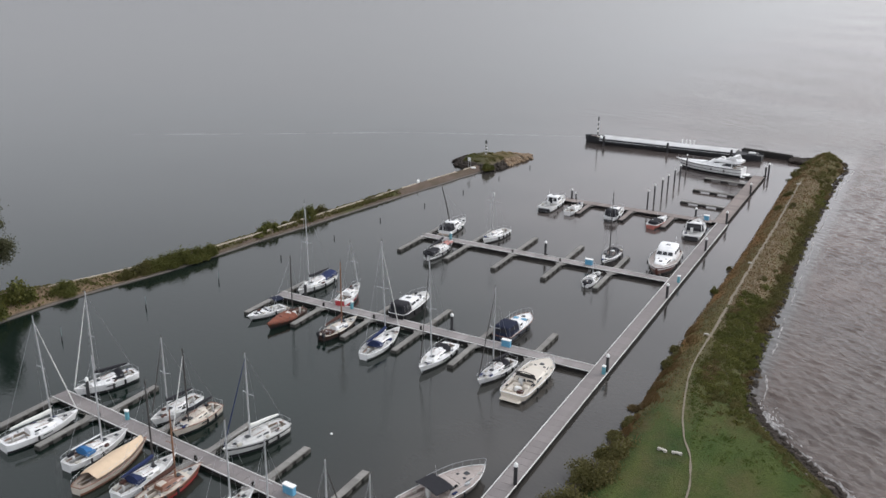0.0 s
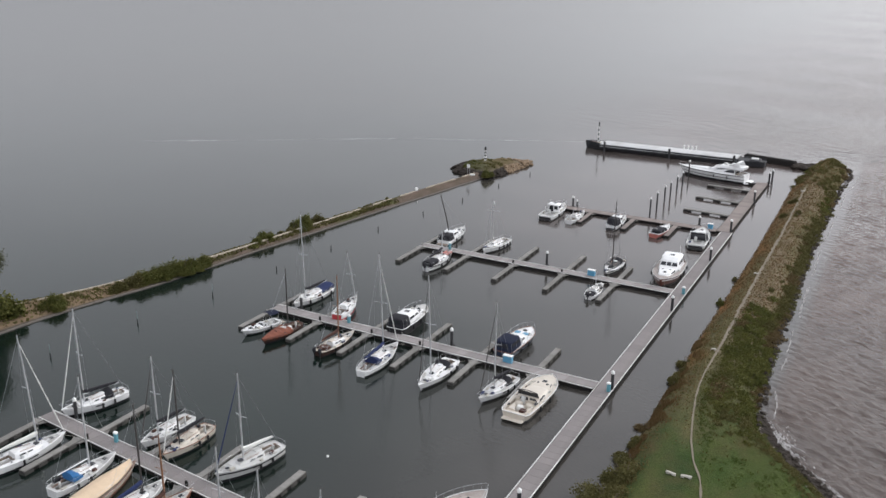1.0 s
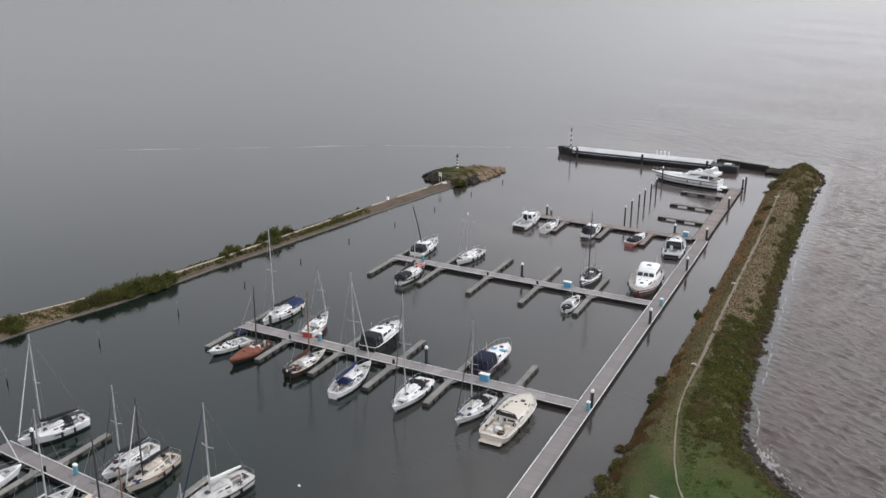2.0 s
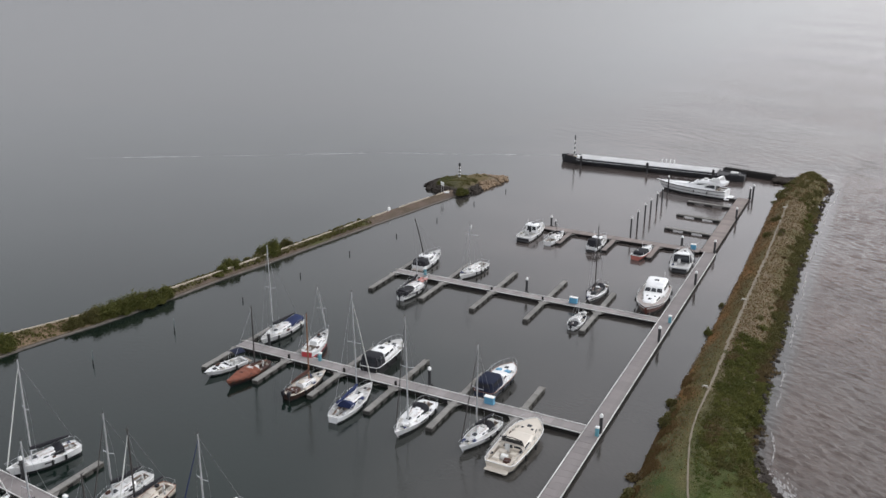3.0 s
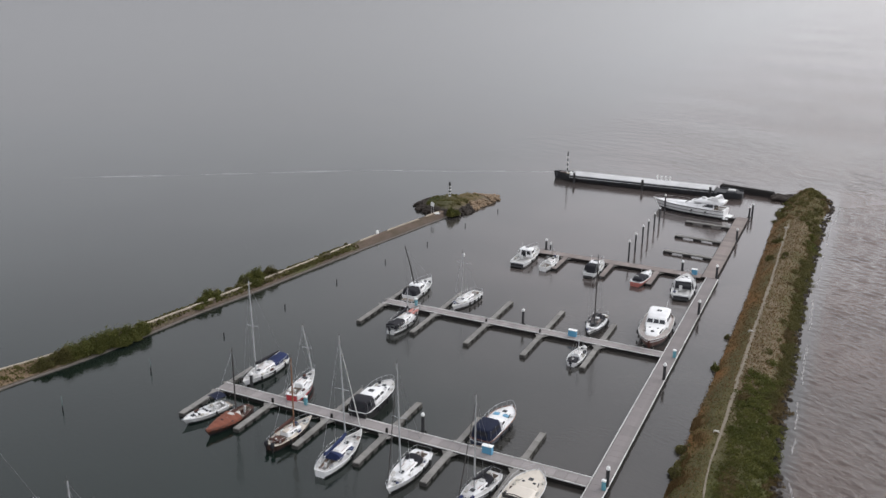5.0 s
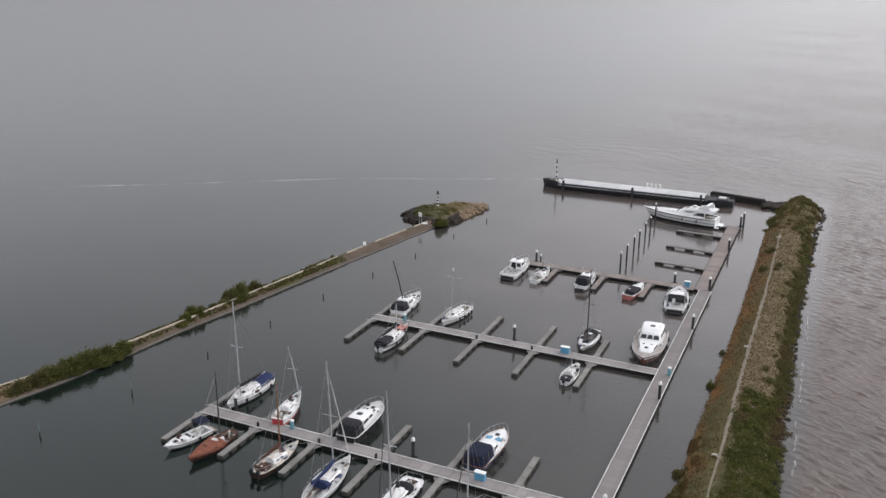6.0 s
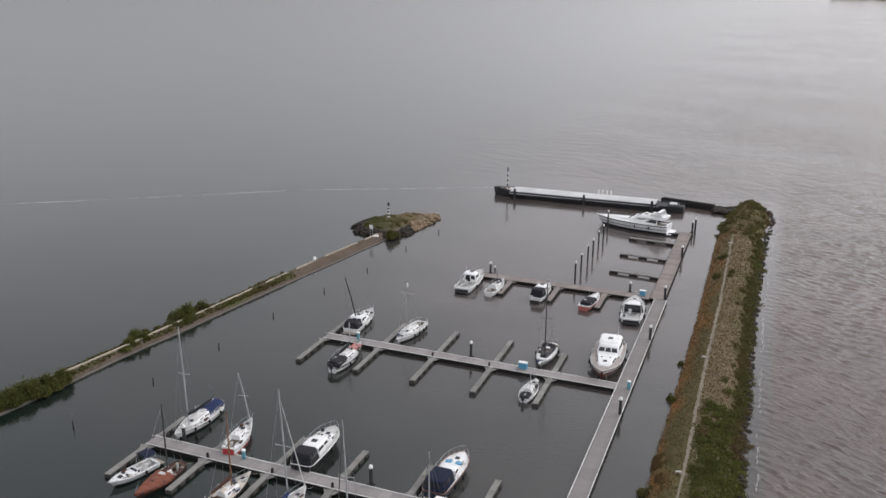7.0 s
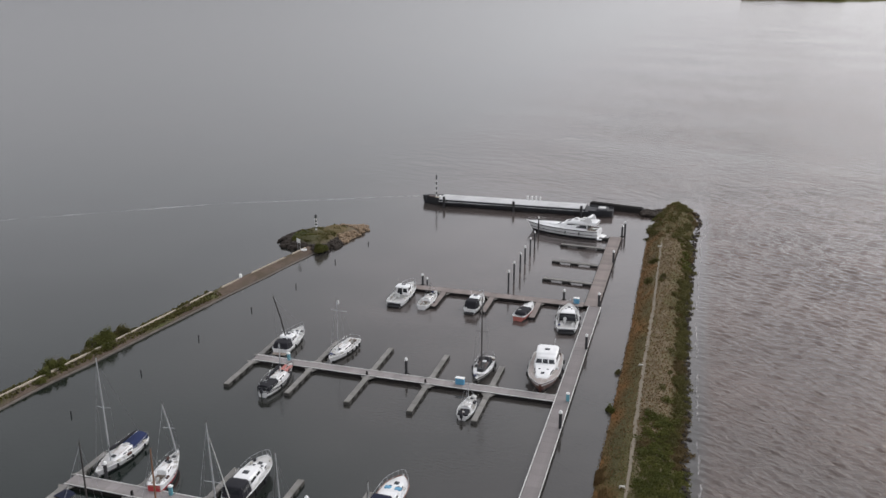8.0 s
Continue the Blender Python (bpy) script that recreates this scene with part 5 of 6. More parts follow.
def rig(t, h, top, at=0.58, mast_m=None, boom=True, cover=None, jib=None, spread=1, lean=0.0, r=0.085, backstay=True, side=0.0):
    mast_m = mast_m or ALU
    x = h.xs(at)
    foot = h.zs(at) + 0.1
    mx, my = x - lean, side
    s = Shape().tube([(x, 0, foot - 0.1), (lerp(x, mx, 0.5), my / 2, lerp(foot, top, 0.55)), (mx, my, top)], [r, r, r * 0.7], 8)
    m = part("mast", s, mast_m, t)
    part("masthead_gear", Shape().box(mx - 0.12, mx + 0.3, my - 0.015, my + 0.015, top, top + 0.05).tube([(mx, my, top), (mx, my, top + 0.5)], 0.012, 4), DARKM, m, "", 0)
    for k in range(spread):
        f = (0.52 if spread == 1 else 0.36 + 0.3 * k)
        z = lerp(foot, top, f)
        xx, yy = lerp(x, mx, f), my * f
        part("spreader", Shape().tube([(xx - 0.12, yy - h.beam * 0.30, z + 0.05), (xx, yy, z), (xx - 0.12, yy + h.beam * 0.30, z + 0.05)], 0.03, 5), mast_m, m)
    s = Shape()
    hx, hz = lerp(x, mx, 0.97), lerp(foot, top, 0.97)
    for sg in (-1, 1):
        f = 0.52
        sp = (lerp(x, mx, f) - 0.12, my * f + sg * h.beam * 0.30, lerp(foot, top, f) + 0.05)
        q = h.s_at(x - 0.15)
        s.tube([(hx, my, hz), sp, (x - 0.15, sg * h.hb(q) * 0.92, h.zs(q))], 0.011, 4)
    if backstay:
        s.tube([(hx, my, hz), (h.xs(0.01), 0, h.zs(0))], 0.011, 4)
    if not jib:
        s.tube([(hx, my, hz), (h.xs(0.985), 0, h.zs(0.985))], 0.013, 4)
    part("standing_rigging", s, STEEL, t, "thin steel stays")
    if jib:
        a, b = Vector((hx, my, hz - 0.3)), Vector((h.xs(0.985) - 0.05, 0, h.zs(0.985) + 0.15))
        part("furled_jib", Shape().tube([a, a.lerp(b, 0.4), a.lerp(b, 0.9), b], [0.024, 0.05, 0.066, 0.04], 6), jib, t, "headsail rolled up on its stay")
    if boom:
        z = h.zs(0.3) + 1.15
        x1 = h.xs(0.12)
        b = part("boom", Shape().tube([(x, 0, z), (x1, 0, z - 0.05)], 0.06, 6), mast_m, t)
        if cover:
            part("sail_cover", Shape().tube([(x + 0.14, 0, z + 0.75), (x - 0.02, 0, z + 0.32), (lerp(x, x1, 0.2), 0, z + 0.17), (lerp(x, x1, 0.6), 0, z + 0.12), (x1 + 0.1, 0, z + 0.05)], [0.07, 0.16, 0.19, 0.16, 0.08], 8, 1.25), cover, b, "folded sail under its canvas cover")


def hood(t, h, x0, x1, w, z, height, material, name="sprayhood", slope=0.55):
    """A canvas hood on hoops."""
    s = Shape()
    rows = []
    for u in (0, 0.25, 0.5, 0.75, 1.0):
        x = lerp(x0, x1, u)
        top = height * (1 - slope * max(0, u - 0.25) / 0.75)
        ww = w * (1 - 0.1 * u)
        rows.append([(x, ww * math.cos(a) if abs(math.cos(a)) < 0.8 else math.copysign(ww * 0.98, math.cos(a)), z + top * min(1, math.sin(a) * 1.15)) for a in (math.pi * k / 10 for k in range(11))])
    s.rings(rows, caps=True, closed=True)
    return part(name, s, material, t)


def hatches(t, h, spots, z_of, material=None):
    for x, y, w in spots:
        part("hatch", rounded(x - w / 2, x + w / 2, y - w / 2, y + w / 2, z_of(x) - 0.03, z_of(x) + 0.05, 0.04), material or GLASS, t, "smoked deck hatch")


def sail_boat(label, bow, stern, mast, beam=0.32, free=0.95, hull=None, deck=None, trunk=None, stripe=None, boot=None, cover=None, jib=None, sprayhood=None, tent=None, mast_m=None, at=0.57, spread=1, lean=0.0, side=0.0, stern_w=0.72, fend=(0.3, 0.5), rail=None, boom=True, wood_floor=True, pulpit=True, grp="moored sailing boats", r=0.085, panes=True, tent_h=1.25):
    hull, deck, boot = hull or WHITE, deck or DECKW, boot or BLACKH
    m, ln = boat_pose(bow, stern)
    t = thing("sailing_boat", label, "sailing boat", m, grp)
    h = Hull(ln, ln * beam, free * (0.58 + ln / 45), stern_w, 0.45, 2.0)
    hull_parts(t, h, hull, deck, (0.05, 0.34, 0.52), stripe, boot, rail, TEAK if wood_floor else deck)
    x0, x1 = h.xs(0.345), h.xs(0.74)
    zb = h.zs(0.5) - 0.04
    c = (x0, x1, h.hb(0.4) * 0.66, h.hb(0.74) * 0.55, zb, 0.50, 0.30, 0.03, 0.5, 0.86)
    cb = cabin(t, c, trunk or hull if not trunk else trunk, windows=((0.12, 0.36, 0.42, 0.78), (0.42, 0.62, 0.42, 0.75)) if panes else (), name="coachroof")
    hatches(t, h, ((h.xs(0.66), 0, 0.48), (h.xs(0.84), 0, 0.42)), lambda x: zb + (0.40 if x < x1 - 0.5 else h.zs(0.85) - zb + 0.02))
    part("companionway", rounded(x0 - 0.02, x0 + 0.75, -0.3, 0.3, zb + 0.45, zb + 0.62, 0.05), deck, t)
    for sg in (-1, 1):
        grip = [cab_corner(c, u, sg, 1) for u in (0.22, 0.4, 0.6, 0.78)]
        part("grab_rail", Shape().tube([(p.x, p.y * 0.74, p.z + 0.07) for p in grip], 0.028, 4), VARN, cb, "varnished wooden grab rail")
        part("halyard", Shape().tube([(p.x, p.y * (0.25 + 0.1 * k), p.z + 0.065) for k, p in enumerate(grip[::-1])], 0.016, 4), ROPE, cb, "rope led aft over the cabin top")
        pad = [(h.xs(q), sg * h.hb(q) * f, h.zs(q) - 0.03 + 0.024 * h.beam * (1 - f * f)) for q, f in ((0.77, 0.12), (0.77, 0.8), (0.92, 0.66), (0.92, 0.12))]
        part("deck_pad", Shape().panel(*pad, 0.012), PAD, t, "grey non-slip foredeck panel", 0)
    if pulpit:
        rails(t, h, 0.12, 0.8)
    rig(t, h, mast, at, mast_m, boom, cover, jib, spread, lean, r, True, side)
    if sprayhood:
        hood(t, h, x0 - 0.45, x0 + 0.65, h.hb(0.38) * 0.70, zb + 0.05, 0.82, sprayhood)
    if tent:
        hood(t, h, h.xs(0.03), x0 + 0.2, h.hb(0.2) * 0.72, zb - 0.05, tent_h, tent, "cockpit_tent", 0.25)
    fenders(t, h, fend)
    deck_gear(t, h, int(abs(bow[0] * 37) + abs(bow[1] * 11)), 10)
    ropes(t, h, bow, stern)
    part("wheel_pedestal", rounded(h.xs(0.14) - 0.1, h.xs(0.14) + 0.1, -0.12, 0.12, h.zs(0) - 0.5, h.zs(0) + 0.35, 0.04), GREYW, t)
    part("tiller", Shape().tube([(h.xs(0.03), 0, h.zs(0) + 0.15), (h.xs(0.2), 0.1, h.zs(0) + 0.35)], 0.03, 5), VARN, t)
    for sg in (-1, 1):
        part("portlight", Shape().panel(*[Vector((h.xs(q), sg * (h.hb(q) * (0.96 + 0.02 * (1 - q)) + 0.004), h.zs(q) * v)) for q, v in ((0.46, 0.66), (0.6, 0.66), (0.595, 0.78), (0.465, 0.78))], 0.015), GLASS, t, "dark hull portlight", 0)
        part("winch", Shape().tube([(x0 - 0.5, sg * h.hb(0.3) * 0.7, h.zs(0.3)), (x0 - 0.5, sg * h.hb(0.3) * 0.7, h.zs(0.3) + 0.22)], 0.09, 8), STEEL, t)
    return t, h


def motor_boat(label, bow, stern, beam=0.34, free=1.05, hull=None, deck=None, house=None, boot=None, stripe=None, canopy=None, canopy_span=(0.02, 0.42), canopy_h=1.7, span=(0.36, 0.78), house_h=1.15, screen=True, rail_on=True, platform=True, roof=None, fend=(0.3, 0.55), arch=False, full=0.42, power=3.0, tum=0.84, cockpit=(0.04, 0.36, 0.75), rf=0.7, win=((0.08, 0.46, 0.5, 0.86), (0.52, 0.8, 0.5, 0.84)), pane=None, grp="moored motor boats", sheer=0.3, low=0.85, floor_m=None, trunk=(0.88, 0.3), bimini=None, fly=None, plat_m=None, rail_m=None, wide=0.8, stern_m=None, pane_v=(0.30, 0.86)):
    hull, deck, house, boot = hull or WHITE, deck or DECKW, house or WHITE, boot or BLACKH
    m, ln = boat_pose(bow, stern)
    t = thing("motor_boat", label, "motor boat", m, grp)
    h = Hull(ln, ln * beam, free * (0.55 + ln / 38), 0.88, full, power, 1.0, sheer)
    hull_parts(t, h, hull, deck, cockpit, stripe, boot, rail_m or WHITE, floor_m or TEAK)
    zb = h.zs(0.5) - 0.03
    x0, x1 = h.xs(span[0]), h.xs(span[1])
    w0, w1 = h.hb(span[0]) * wide, h.hb(span[1]) * (wide - 0.14)
    c = (x0, x1, w0, w1, zb, house_h, house_h * low, 0.05, rf, tum)
    cabin(t, c, house, windows=win, front=tuple((a, b, *pane_v) for a, b in ((0.06, 0.34), (0.37, 0.63), (0.66, 0.94))) if screen else (), back=((0.1, 0.4, 0.35, 0.85), (0.45, 0.8, 0.02, 0.88)), name="deckhouse")
    if trunk:
        q = trunk[0]
        xa, xb = x1 - rf * 0.9, h.xs(q)
        tc = (xa, xb, h.hb(span[1]) * 0.72, h.hb(q) * 0.6, h.zs(0.8) - 0.06, trunk[1], trunk[1] * 0.75, 0.0, 0.35, 0.9)
        cabin(t, tc, house, ((0.35, 0.75, 0.3, 0.8),), name="foredeck_trunk")
        zt = h.zs(0.8) + trunk[1] * 0.85 - 0.03
        hatches(t, h, ((lerp(xa, xb, 0.72), 0, 0.5), (lerp(xa, xb, 0.46), -h.hb(0.8) * 0.33, 0.3), (lerp(xa, xb, 0.46), h.hb(0.8) * 0.33, 0.3)), lambda x: zt)
    if bimini:
        b0, b1, bz = bimini
        w = h.hb(0.3) * 0.85
        a, b = h.xs(b0), h.xs(b1)
        top = Shape()
        top.rings([[(lerp(a, b, u), -w, bz - 0.14), (lerp(a, b, u), -w * 0.6, bz - 0.02), (lerp(a, b, u), 0, bz + 0.04), (lerp(a, b, u), w * 0.6, bz - 0.02), (lerp(a, b, u), w, bz - 0.14), (lerp(a, b, u), w, bz - 0.18), (lerp(a, b, u), 0, bz), (lerp(a, b, u), -w, bz - 0.18)] for u in (0, 0.33, 0.67, 1)])
        bi = part("bimini", top, canopy or NAVYC, t, "fabric sunshade on a steel frame")
        for x in (a + 0.1, b - 0.1):
            for sg in (-1, 1):
                part("pole", Shape().tube([(lerp(x, (a + b) / 2, 0.6), sg * w, h.zs(0.3)), (x, sg * w, bz - 0.16)], 0.018, 4), STEEL, bi)
    if fly:
        f0, f1, fh = fly
        cf = (h.xs(f0), h.xs(f1), w0 * 0.86, w0 * 0.76, zb + house_h * 0.98, fh, fh * 0.9, -0.1, 0.45, 0.94)
        fb = cabin(t, cf, house, front=((0.12, 0.88, 0.45, 0.92),), name="flybridge")
        xa = h.xs(f0)
        for sg in (-1, 1):
            part("seat", rounded(xa + 0.25, xa + 0.95, sg * 0.5 - 0.35, sg * 0.5 + 0.35, zb + house_h + fh, zb + house_h + fh + 0.35, 0.1), CREAM, fb, "cream helm seat")
        part("console", rounded(h.xs(f1) - 1.0, h.xs(f1) - 0.55, -0.5, 0.5, zb + house_h + fh, zb + house_h + fh + 0.3, 0.08), house, fb)
    if roof:
        rx0, rx1 = x0 - 0.25, lerp(x0, x1, 0.62)
        cabin(t, (rx0, rx1 + 0.1, w0 * 0.86, w0 * 0.82, zb + house_h - 0.02, 0.17, 0.14, 0.12, 0.3, 0.9), roof, name="roof")
        part("roof_hatch", rounded(lerp(rx0, rx1, 0.45), lerp(rx0, rx1, 0.45) + 0.7, -0.35, 0.35, zb + house_h + 0.14, zb + house_h + 0.2, 0.04), GLASS, t, "smoked roof hatch")
    if canopy and not bimini:
        a, b = h.xs(canopy_span[0]), h.xs(canopy_span[1])
        w = h.hb(canopy_span[0] + 0.08) * 0.92
        cc = (a, b, w, w, h.zs(0.2) - 0.05, canopy_h, canopy_h, 0.25, 0.35, 0.86)
        cv = cabin(t, cc, canopy, windows=((0.15, 0.8, 0.5, 0.8),), back=((0.12, 0.88, 0.45, 0.8),), name="canopy", label="fabric cockpit canopy on hoops", glass=pane or canopy)
        s = Shape()
        for u in (0.08, 0.5, 0.92):
            s.tube([cab_corner(cc, u, -1, v) + Vector((0, -0.02, 0)) for v in (0, 0.9)] + [cab_corner(cc, u, 1, v) + Vector((0, 0.02, 0.0)) for v in (0.9, 0)], 0.02, 4)
        part("hoop", s, STEEL, cv)
    if rail_on:
        s = Shape()
        st = (0.45, 0.55, 0.65, 0.75, 0.84, 0.91, 0.96, 0.99)
        pts = [(h.xs(q) + (0.1 if q > 0.95 else 0), -h.hb(q) * 0.95 - 0.02, h.zs(q) + 0.62) for q in st]
        pts += [(x, -y, z) for x, y, z in reversed(pts)]
        pts = [(h.xs(0.40), -h.hb(0.4) * 0.95, h.zs(0.4))] + pts + [(h.xs(0.40), h.hb(0.4) * 0.95, h.zs(0.4))]
        s.tube(pts, 0.019, 5)
        for x, y, z in pts[1:-1]:
            s.tube([(x, y, z), (x, y, z - 0.65)], 0.013, 4)
        part("bow_rail", s, STEEL, t, "stainless bow rail")
    if platform:
        part("bathing_platform", rounded(-ln / 2 - 0.65, -ln / 2 + 0.06, -h.hb(0) * 0.9, h.hb(0) * 0.9, 0.22, 0.34, 0.08), plat_m or TEAK, t)
    if stern_m:
        part("transom", rounded(-ln / 2 - 0.06, -ln / 2 + 0.02, -h.hb(0) * 0.93, h.hb(0) * 0.93, 0.05, h.zs(0) * 0.8, 0.05), stern_m, t, "black transom panel")
    if arch:
        ax = h.xs(0.3)
        s = Shape().tube([(ax, -w0, zb), (ax - 0.4, -w0 * 0.9, zb + house_h + 0.55), (ax - 0.4, w0 * 0.9, zb + house_h + 0.55), (ax, w0, zb)], 0.09, 6)
        part("radar_arch", s, WHITE, t)
    fenders(t, h, fend)
    deck_gear(t, h, int(abs(bow[0] * 41) + abs(bow[1] * 13)), 8)
    ropes(t, h, bow, stern)
    part("helm_console", rounded(h.xs(0.36) - 0.25, h.xs(0.36) + 0.05, 0.15, 0.65, h.zs(0.3) - 0.45, h.zs(0.3) + 0.45, 0.06), GREYW, t)
    part("aerial", Shape().tube([(x0 + 0.3, w0 * 0.5, zb + house_h * 0.9), (x0 + 0.1, w0 * 0.5, zb + house_h + 1.3)], 0.014, 4), CAPW, t)
    part("anchor", Shape().tube([(h.xs(0.97), 0, h.zs(0.97) + 0.06), (h.xs(0.99) + 0.2, 0, h.zs(0.99) + 0.02)], 0.05, 5), STEEL, t)
    for sg in (-1, 1):
        for q in (0.06, 0.9):
            x, y, z = h.xs(q), sg * h.hb(q) * 0.85, h.zs(q)
            part("cleat", Shape().box(x - 0.12, x + 0.12, y - 0.03, y + 0.03, z, z + 0.08), STEEL, t, "", 0)
    return t, h


# row nearest the camera
sail_boat("white sloop with a bare aluminium mast and white sail cover", (-43.3, 60.7), (-44.6, 52.6), 12.8, free=1.15, cover=WHITEC, deck=WHITE, jib=WHITEC, fend=(0.4,), at=0.68, lean=0.5)
sail_boat("white sloop with black boom cover beside the pile", (-47.2, 63.4), (-45.3, 70.5), 11.9, beam=0.32, free=1.25, cover=BLACKC, sprayhood=BLACKC, jib=WHITEC, deck=WHITE, at=0.69)
sail_boat("white sailing yacht with a bright blue sprayhood", (-36.0, 60.4), (-36.4, 53.1), 10.4, free=1.12, sprayhood=BLUEC, at=0.62, boot=BLACKH)
sail_boat("white sailing boat with navy blue cockpit canvas", (-28.5, 59.3), (-28.6, 51.8), 9.9, free=1.1, sprayhood=NAVYC, cover=NAVYC, mast_m=DARKM, at=0.66, deck=GREYW, boot=NAVYH)
sail_boat("varnished wooden sailing boat with a cream deck", (-25.4, 59.4), (-26.0, 51.9), 7.9, hull=VARN, deck=CREAM, trunk=VARN, mast_m=MASTW, at=0.62, boot=REDH, stern_w=0.6, boom=True, cover=BROWNC)
sail_boat("white sailing boat with a grey-white coachroof", (-35.2, 62.7), (-35.0, 69.5), 9.4, beam=0.35, free=1.15, deck=GREYW, cover=BLACKC, jib=DARKM, at=0.70, boot=BLACKH)
sail_boat("cream sailing boat with open cockpit", (-31.7, 62.1), (-32.0, 69.1), 9.0, beam=0.34, free=1.1, hull=CREAM, deck=CREAM, cover=BLACKC, jib=WHITEC, mast_m=DARKM, boot=BLACKH, at=0.70, rail=VARN)
sail_boat("grey-white double-striped sailing yacht", (-24.8, 61.6), (-23.2, 69.3), 10.3, hull=GREYW, deck=GREYW, stripe=BLACKH, boot=BLACKH, cover=WHITEC, beam=0.34, free=1.3, jib=NAVYC, at=0.62)
for x, mast, lb in ((-18.4, 9.3, "white sloop berthed close to the walkway"), (-13.8, 8.9, "white sailing boat with a bare mast"), (-7.3, 9.5, "white sailing boat with a dark rolled headsail"), (-2.9, 9.8, "small white sloop at its berth")):
    y = row_y("O")(x) - 1.2
    sail_boat(lb, (x, y), (x, y - 7.4), mast, jib=DARKM if x == -7.3 else None, at=0.62)


def tarp_boat():
    m, ln = boat_pose((-33.2, 60.2), (-32.6, 50.9))
    t = thing("wooden_yacht", "wooden yacht under a beige ridge tarpaulin", "sailing boat", m, "moored sailing boats")
    h = Hull(ln, ln * 0.28, 0.72, 0.5, 0.48, 2.0, 1.2, 0.4)
    hull_parts(t, h, CREAM, TEAK, (0.06, 0.3, 0.5), None, VARN, VARN, TEAK)
    s = Shape()
    rows = []
    for k in range(9):
        q = lerp(0.2, 0.93, k / 8)
        w = min(h.hb(q) * 0.95, 1.15)
        z = h.zs(q) + 0.25
        rows.append([(h.xs(q), -w, z), (h.xs(q), -w * 0.5, z + 0.26), (h.xs(q), 0, z + 0.46 - 0.05 * math.sin(k * 1.9)), (h.xs(q), w * 0.5, z + 0.26), (h.xs(q), w, z), (h.xs(q), w, z - 0.04), (h.xs(q), 0, z + 0.40), (h.xs(q), -w, z - 0.04)])
    s.rings(rows)
    part("tarpaulin", s, BEIGEC, t, "beige tarpaulin over a ridge pole")
    c = (h.xs(0.3), h.xs(0.66), h.hb(0.45) * 0.6, h.hb(0.66) * 0.5, h.zs(0.5) - 0.05, 0.42, 0.35, 0.03, 0.3, 0.9)
    cabin(t, c, VARN, ((0.15, 0.4, 0.4, 0.8), (0.5, 0.75, 0.4, 0.8)), name="coachroof")
    for sg in (-1, 1):
        for q in (0.22, 0.4, 0.58, 0.76):
            part("tarp_post", Shape().tube([(h.xs(q), sg * h.hb(q) * 0.92, h.zs(q) - 0.05), (h.xs(q), sg * min(h.hb(q) * 0.9, 1.1), h.zs(q) + 0.27)], 0.02, 4), STEEL, t)
    rails(t, h, 0.12, 0.8, posts=4, pushpit=True)


tarp_boat()
motor_boat("aged white motor cruiser with a black bimini", (-1.7, 71.6), (-5.2, 62.4), hull=AGED, deck=AGED, house=AGED, floor_m=AGED, canopy=BLACKC, bimini=(0.28, 0.50, 1.8), span=(0.46, 0.66), house_h=0.8, fend=(0.35, 0.6), full=0.5, power=3.0, beam=0.36, boot=BLACKH, trunk=(0.86, 0.22))

# second row
sail_boat("white sloop with a navy cockpit tent", (-44.3, 99.8), (-44.25, 108.4), 13.0, tent=NAVYC, tent_h=0.8, cover=BLACKC, boot=BLACKH, at=0.72, side=-0.28, fend=(0.2, 0.5, 0.75))
t, h = sail_boat("white-decked sailing boat with a red hull", (-37.6, 105.4), (-36.6, 98.9), 8.6, hull=REDH, deck=WHITE, trunk=WHITE, at=0.93, lean=2.3, boom=False, fend=(), free=1.7, rail=WHITE, stern_w=0.8)
part("topside", h.band(0.52, 0.97), WHITE, t, "white upper topsides")
motor_boat("white cabin cruiser with black hull and dark canopy", (-27.9, 107.5), (-27.65, 98.8), free=1.5, full=0.5, sheer=0.15, hull=BLACKH, canopy=BLACKC, span=(0.28, 0.72), house_h=0.95, roof=WHITE, canopy_h=1.3, floor_m=DECKW, cockpit=(0.04, 0.27, 0.75), canopy_span=(0.0, 0.31), power=4.6, pane=GLASS, trunk=(0.86, 0.25))
t, h = motor_boat("motor cruiser with large navy canopy and wooden rim", (-12.4, 107.8), (-12.8, 99.2), free=1.35, sheer=0.15, canopy=NAVYD, canopy_span=(0.0, 0.44), hull=NAVYH, deck=WHITE, rail_m=VARN, span=(0.44, 0.66), house_h=0.7, win=((0.1, 0.7, 0.45, 0.8),), canopy_h=1.25, screen=False, power=4.6, full=0.5, pane=BLACKC, trunk=(0.88, 0.34))
for sg in (-1, 1):
    part("cushion", rounded(h.xs(0.66), h.xs(0.72), sg * 0.55 - 0.35, sg * 0.55 + 0.35, h.zs(0.7) + 0.28, h.zs(0.7) + 0.42, 0.06), BOXB, t, "blue sun cushion")
motor_boat("small white sports boat with a navy bimini", (-44.7, 89.3), (-43.2, 95.0), free=0.85, span=(0.48, 0.62), house_h=0.4, canopy=NAVYD, bimini=(0.08, 0.36, 2.1), deck=WHITE, rail_on=False, screen=True, win=((0.1, 0.8, 0.3, 0.85),), fend=(0.4,), boot=BLACKH, cockpit=(0.06, 0.5, 0.7), floor_m=DECKW, trunk=(0.9, 0.12), full=0.45)
t, h = sail_boat("brown boat half covered by a rust-red tarpaulin", (-40.6, 88.2), (-40.1, 95.6), 8.7, hull=DKBROWN, deck=BROWNC, trunk=GREYW, mast_m=DARKM, at=0.36, stern_w=0.5, jib=None, fend=(), boom=False, pulpit=False)
s = Shape()
rows = []
